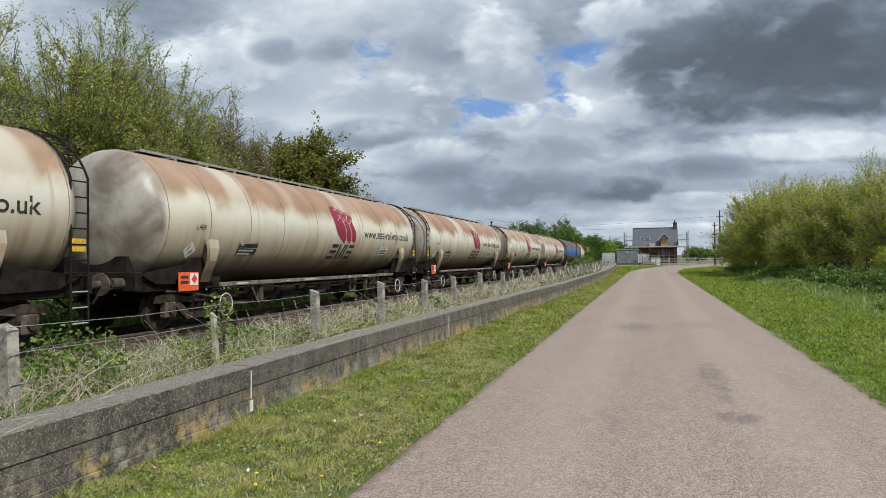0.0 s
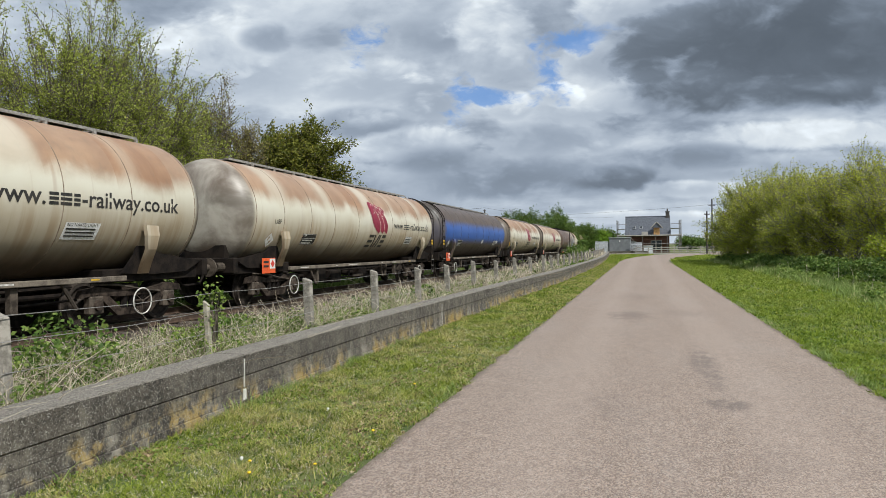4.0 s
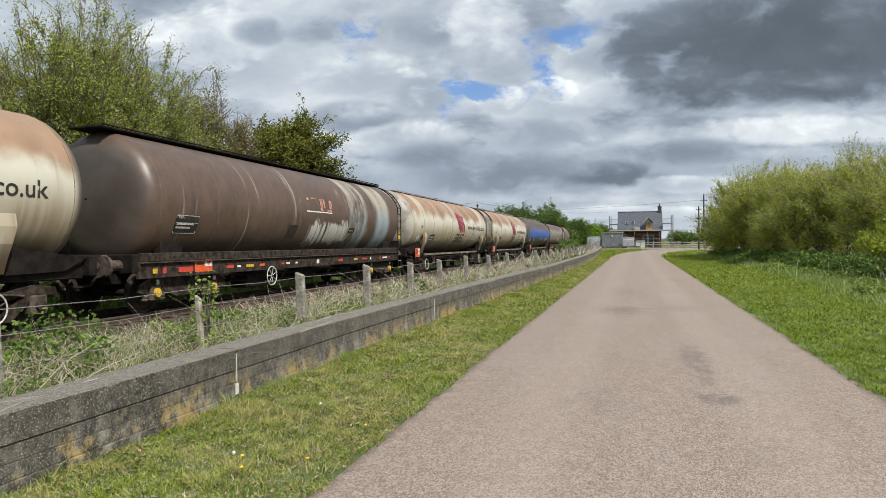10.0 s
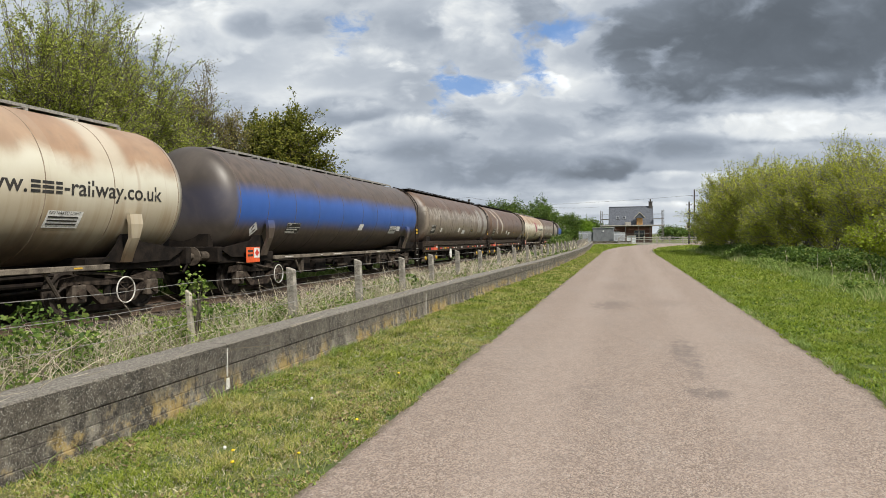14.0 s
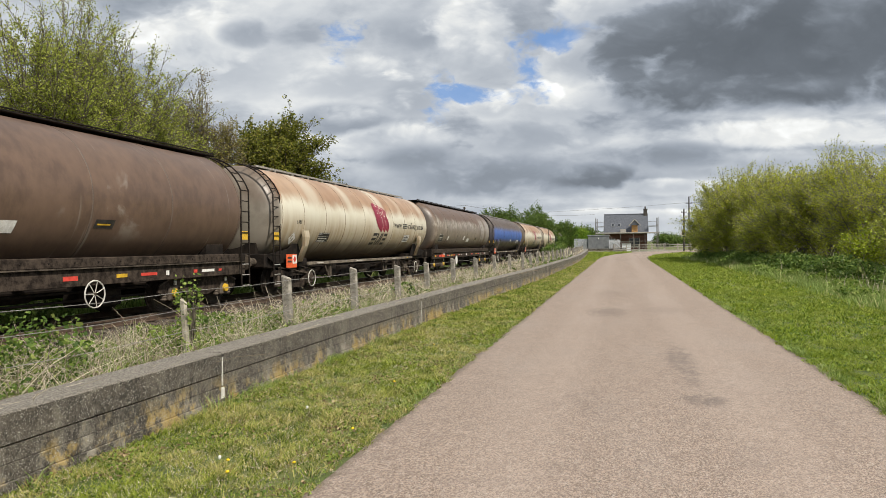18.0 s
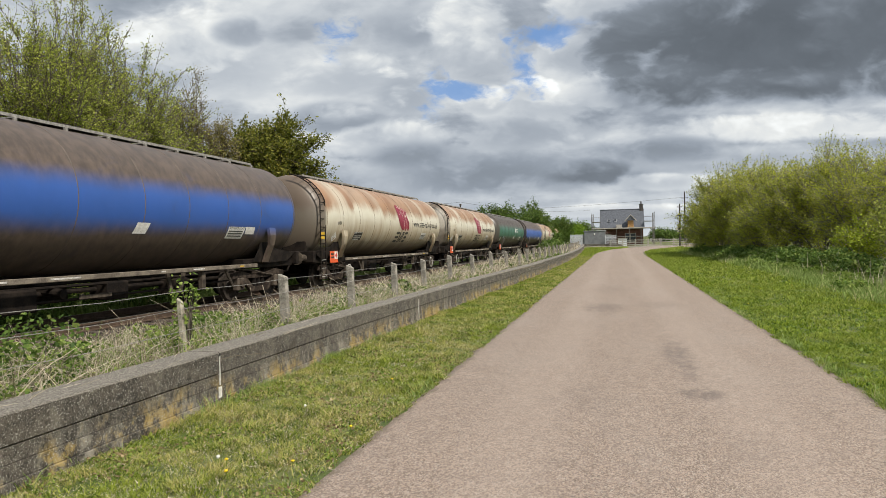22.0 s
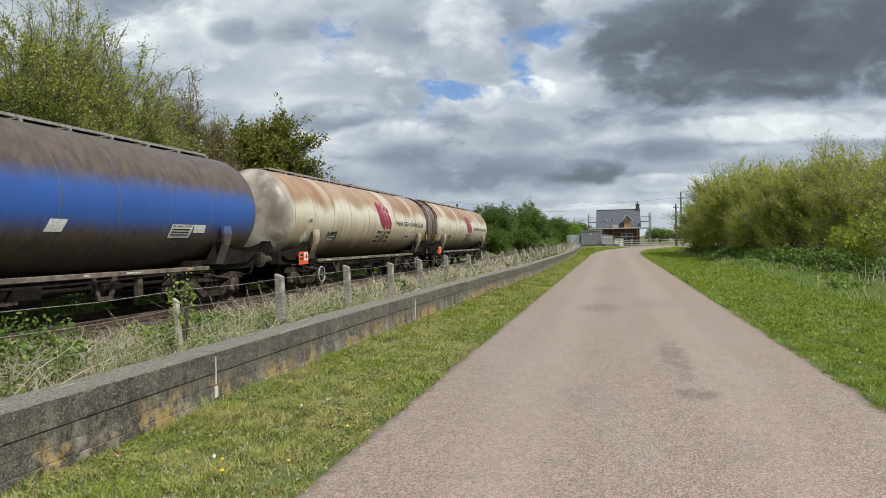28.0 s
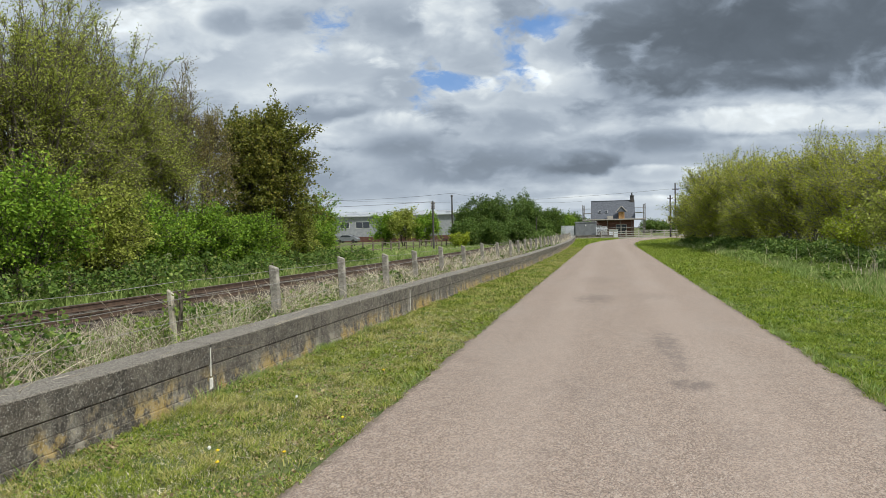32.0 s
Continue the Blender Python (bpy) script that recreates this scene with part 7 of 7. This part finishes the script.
def pole(name, label, x, y, height, arms=(), r=0.11, extra=None):
    p = thing(name, label, "pole", pose(x, y, ground_height(x, y)))
    part("shaft", tube([(0, 0, -0.3), (0, 0, height)], [r * 1.2, r * 0.8], 8), POLE_WOOD, p)
    for z, w in arms:
        part("crossarm", box(-w / 2, w / 2, -0.05, 0.05, z - 0.05, z + 0.05), POLE_WOOD, p)
        for s in (-1, 1):
            part("insulator", lathe([(0, 0.035), (0.1, 0.05), (0.14, 0.0)], 6, "z"), PALE_BOARD, p, m=pose(s * w * 0.42, 0, z + 0.05))
    if extra:
        part("transformer", box(-0.3, 0.15, -0.2, 0.2, extra, extra + 0.75, 0.04), POLE_WOOD, p)
    return p


pole("utility_pole", "dark utility pole beside the lane", 11.4, 125, 9.1, ((8.0, 1.1),), 0.13)
pole("utility_pole", "short dark utility pole with a box", 9.3, 110, 6.4, ((5.9, 0.8), (4.6, 0.7)), 0.13, 2.4)
pole("telegraph_pole", "dark telegraph pole by the paddock", -17.75, 70, 5.1, ((4.8, 0.4), (4.55, 0.4), (4.3, 0.4)), 0.10)
pole("telegraph_pole", "tall dark pole by the industrial unit", -21.3, 95, 7.1, ((6.9, 0.35),), 0.12)
pole("signal_post", "slim grey post beside the railway", -9.2, 92, 3.6, (), 0.06)
pole("signal_post", "pale post with a small white sign", -7.9, 88, 1.9, (), 0.05)
solid("small_sign", box(-8.15, -7.65, 87.93, 87.96, 1.0, 1.5, 0.01), WHITE, "small white lineside sign", "sign")


def wires():
    for i, (a, b, drop) in enumerate([((-60, 150, 9.2), (11.4, 125, 8.15), 1.2), ((11.4, 125, 8.15), (60, 118, 8.6), 0.8), ((-21.3, 95, 6.95), (-62, 112, 8.2), 0.7), ((-17.75, 70, 4.75), (-60, 92, 6.2), 0.5), ((-21.3, 95, 6.95), (-5, 140, 7.0), 0.7)]):
        a, b = Vector(a), Vector(b)
        pts = [a.lerp(b, k / 12) - Vector((0, 0, drop * 4 * (k / 12) * (1 - k / 12))) for k in range(13)]
        solid("overhead_wire", tube(pts, 0.02, 4), POLE_WOOD, "thin dark overhead wire between poles", "wire", group="overhead wires")


wires()


def warehouse():
    w = thing("industrial_unit", "long grey clad industrial unit with a pale roof", "building")
    x0, x1, y0, y1, eave = -56.5, -26.4, 125, 145, 4.85
    part("wall", box(x0, x1, y0, y1, -1.6, eave), CLADDING, w, "grey clad walls")
    part("plinth", box(x0 - 0.04, x1 + 0.04, y0 - 0.05, y1, -1.6, 0.9), BRICK_RED, w, "brick plinth")
    bm = bmesh.new()
    v = [bm.verts.new(p) for p in ((x0 - 0.3, y0 - 0.3, eave), (x1 + 0.3, y0 - 0.3, eave), (x1 + 0.3, y0 + 9, eave + 1.0), (x0 - 0.3, y0 + 9, eave + 1.0), (x1 + 0.3, y1, eave), (x0 - 0.3, y1, eave))]
    bm.faces.new((v[0], v[1], v[2], v[3]))
    bm.faces.new((v[3], v[2], v[4], v[5]))
    bmesh.ops.solidify(bm, geom=list(bm.faces), thickness=0.15)
    part("roof", bm, PALE_ROOF, w, "pale sheet metal roof")
    part("gutter", box(x0 - 0.3, x1 + 0.3, y0 - 0.5, y0 - 0.3, eave - 0.1, eave + 0.06), PALE_ROOF, w)
    for x in (-49.3, -45.6, -41.0, -36.5, -31.5):
        window(w, x, y0, 2.5, 1.9 if x != -45.6 else 2.9, 1.3, WHITE)
    part("rooflight", box(-30, -28.6, 128, 130, eave + 0.3, eave + 0.5), CABIN_DARK, w)


warehouse()


def shed():
    s = thing("shed", "low brown-red shed beyond the paddock", "shed")
    part("wall", box(-21.2, -17.8, 100, 103, -0.5, 1.3), SHED_RED, s)
    part("roof", slope_roof(-21.2, -17.8, 100, 103, 1.3, 1.9, 0.2, 0.08), POLE_WOOD, s)
    part("door", box(-20.2, -19.2, 99.95, 99.99, -0.4, 1.1), PALE_BOARD, s)


shed()


def car(label, x, y, turn, paint):
    z = ground_height(x, y)
    c = thing("car", label, "car", pose(x, y, z, 0, 0, turn))
    prof = [(-2.1, 0.30), (-2.15, 0.70), (-1.95, 0.92), (-1.25, 1.02), (-0.55, 1.42), (0.75, 1.45), (1.55, 1.05), (2.05, 0.92), (2.12, 0.55), (2.05, 0.30)]
    bm = extruded(prof, 1.6)
    bmesh.ops.bevel(bm, geom=list(bm.edges), offset=0.05, segments=1, affect="EDGES")
    part("body", shifted(bm, -0.8, 0, 0), paint, c)
    for s in (-1, 1):
        bm = extruded([(-1.1, 1.02), (-0.5, 1.34), (0.7, 1.37), (1.25, 1.05)], 0.02)
        part("side_window", shifted(bm, s * 0.81 - 0.01, 0, 0), GLASS, c)
        for y2 in (-1.3, 1.3):
            bm = lathe([(s * 0.66, 0.0), (s * 0.66, 0.32), (s * 0.84, 0.32), (s * 0.85, 0.2), (s * 0.83, 0.0)], 16, "x")
            part("wheel", bm, INK, c, m=pose(0, y2, 0.32))
    bm = box(-0.65, 0.65, -1.02, -1.0, 1.04, 1.32)
    part("windscreen", bm, GLASS, c)
    return c


car("silver parked car behind the paddock fence", -46.0, 118, 90, CAR_PAINT)
car("white parked car far behind the lane fence", 10.6, 190, 90, WHITE)


def bungalow(x, y, w):
    b = thing("house", "distant pale house with a hipped roof", "house")
    part("wall", box(x - w / 2, x + w / 2, y, y + 7, -0.2, 2.6), PALE_BOARD, b)
    part("roof", slope_roof(x - w / 2, x + w / 2, y, y + 7, 2.6, 4.6), PALE_BOARD, b)
    window(b, x - 1.5, y, 0.9, 1.5, 1.2, WHITE)


bungalow(25.0, 265, 7)
bungalow(31.0, 300, 8)


# ---- what moves ----
def rolling(wagon, lead, place):
    """Turns the wheelsets of a wagon while it is near: a wheel of 0.428 m radius rolls on the rail."""
    near = [k for k in range(0, 32 * FPS + 1) if 3.0 < place(lead, k / FPS) < 34.0]
    if len(near) < 2:
        return
    for axle in wagon.children_recursive:
        if axle.name.split(".")[0] != "axle":
            continue
        y, rows = axle.matrix_basis.translation.y, []
        for k in near:
            turn = math.degrees((place(lead, 0) - place(lead, k / FPS)) / 0.428)
            rows.append((k / FPS, pose(0, y, 0.428, turn)))
        first, last = rows[0][1], rows[-1][1]
        if rows[0][0] > 0:
            rows.insert(0, (0, first))
        if rows[-1][0] < 32:
            rows.append((32, last))
        walk(axle, rows)


def place(lead, t):
    """How far along the line a wagon stands at t seconds."""
    return lead - 12.172 * t + 0.0043876 * t * t


def motions():
    """The whole train runs towards the camera along the line and past it."""
    tilt = -math.degrees(math.atan(0.0045))
    for i, w in enumerate(WAGONS):
        framed = sum(1 for ch in ORDER[:i] if ch in "dDe")
        lead = -4.8825 + 17.40 * (i - framed) + 16.59 * framed + (6.22 if ORDER[i] in "dDe" else 6.65)
        rows = []
        for t in range(0, 33, 2):
            y = place(lead, t)
            rows.append((t, pose(TRACK_X, y, rail_level(y), tilt if -90 < y < 130 else 0.0)))
        walk(w, rows)
        rolling(w, lead, place)


motions()
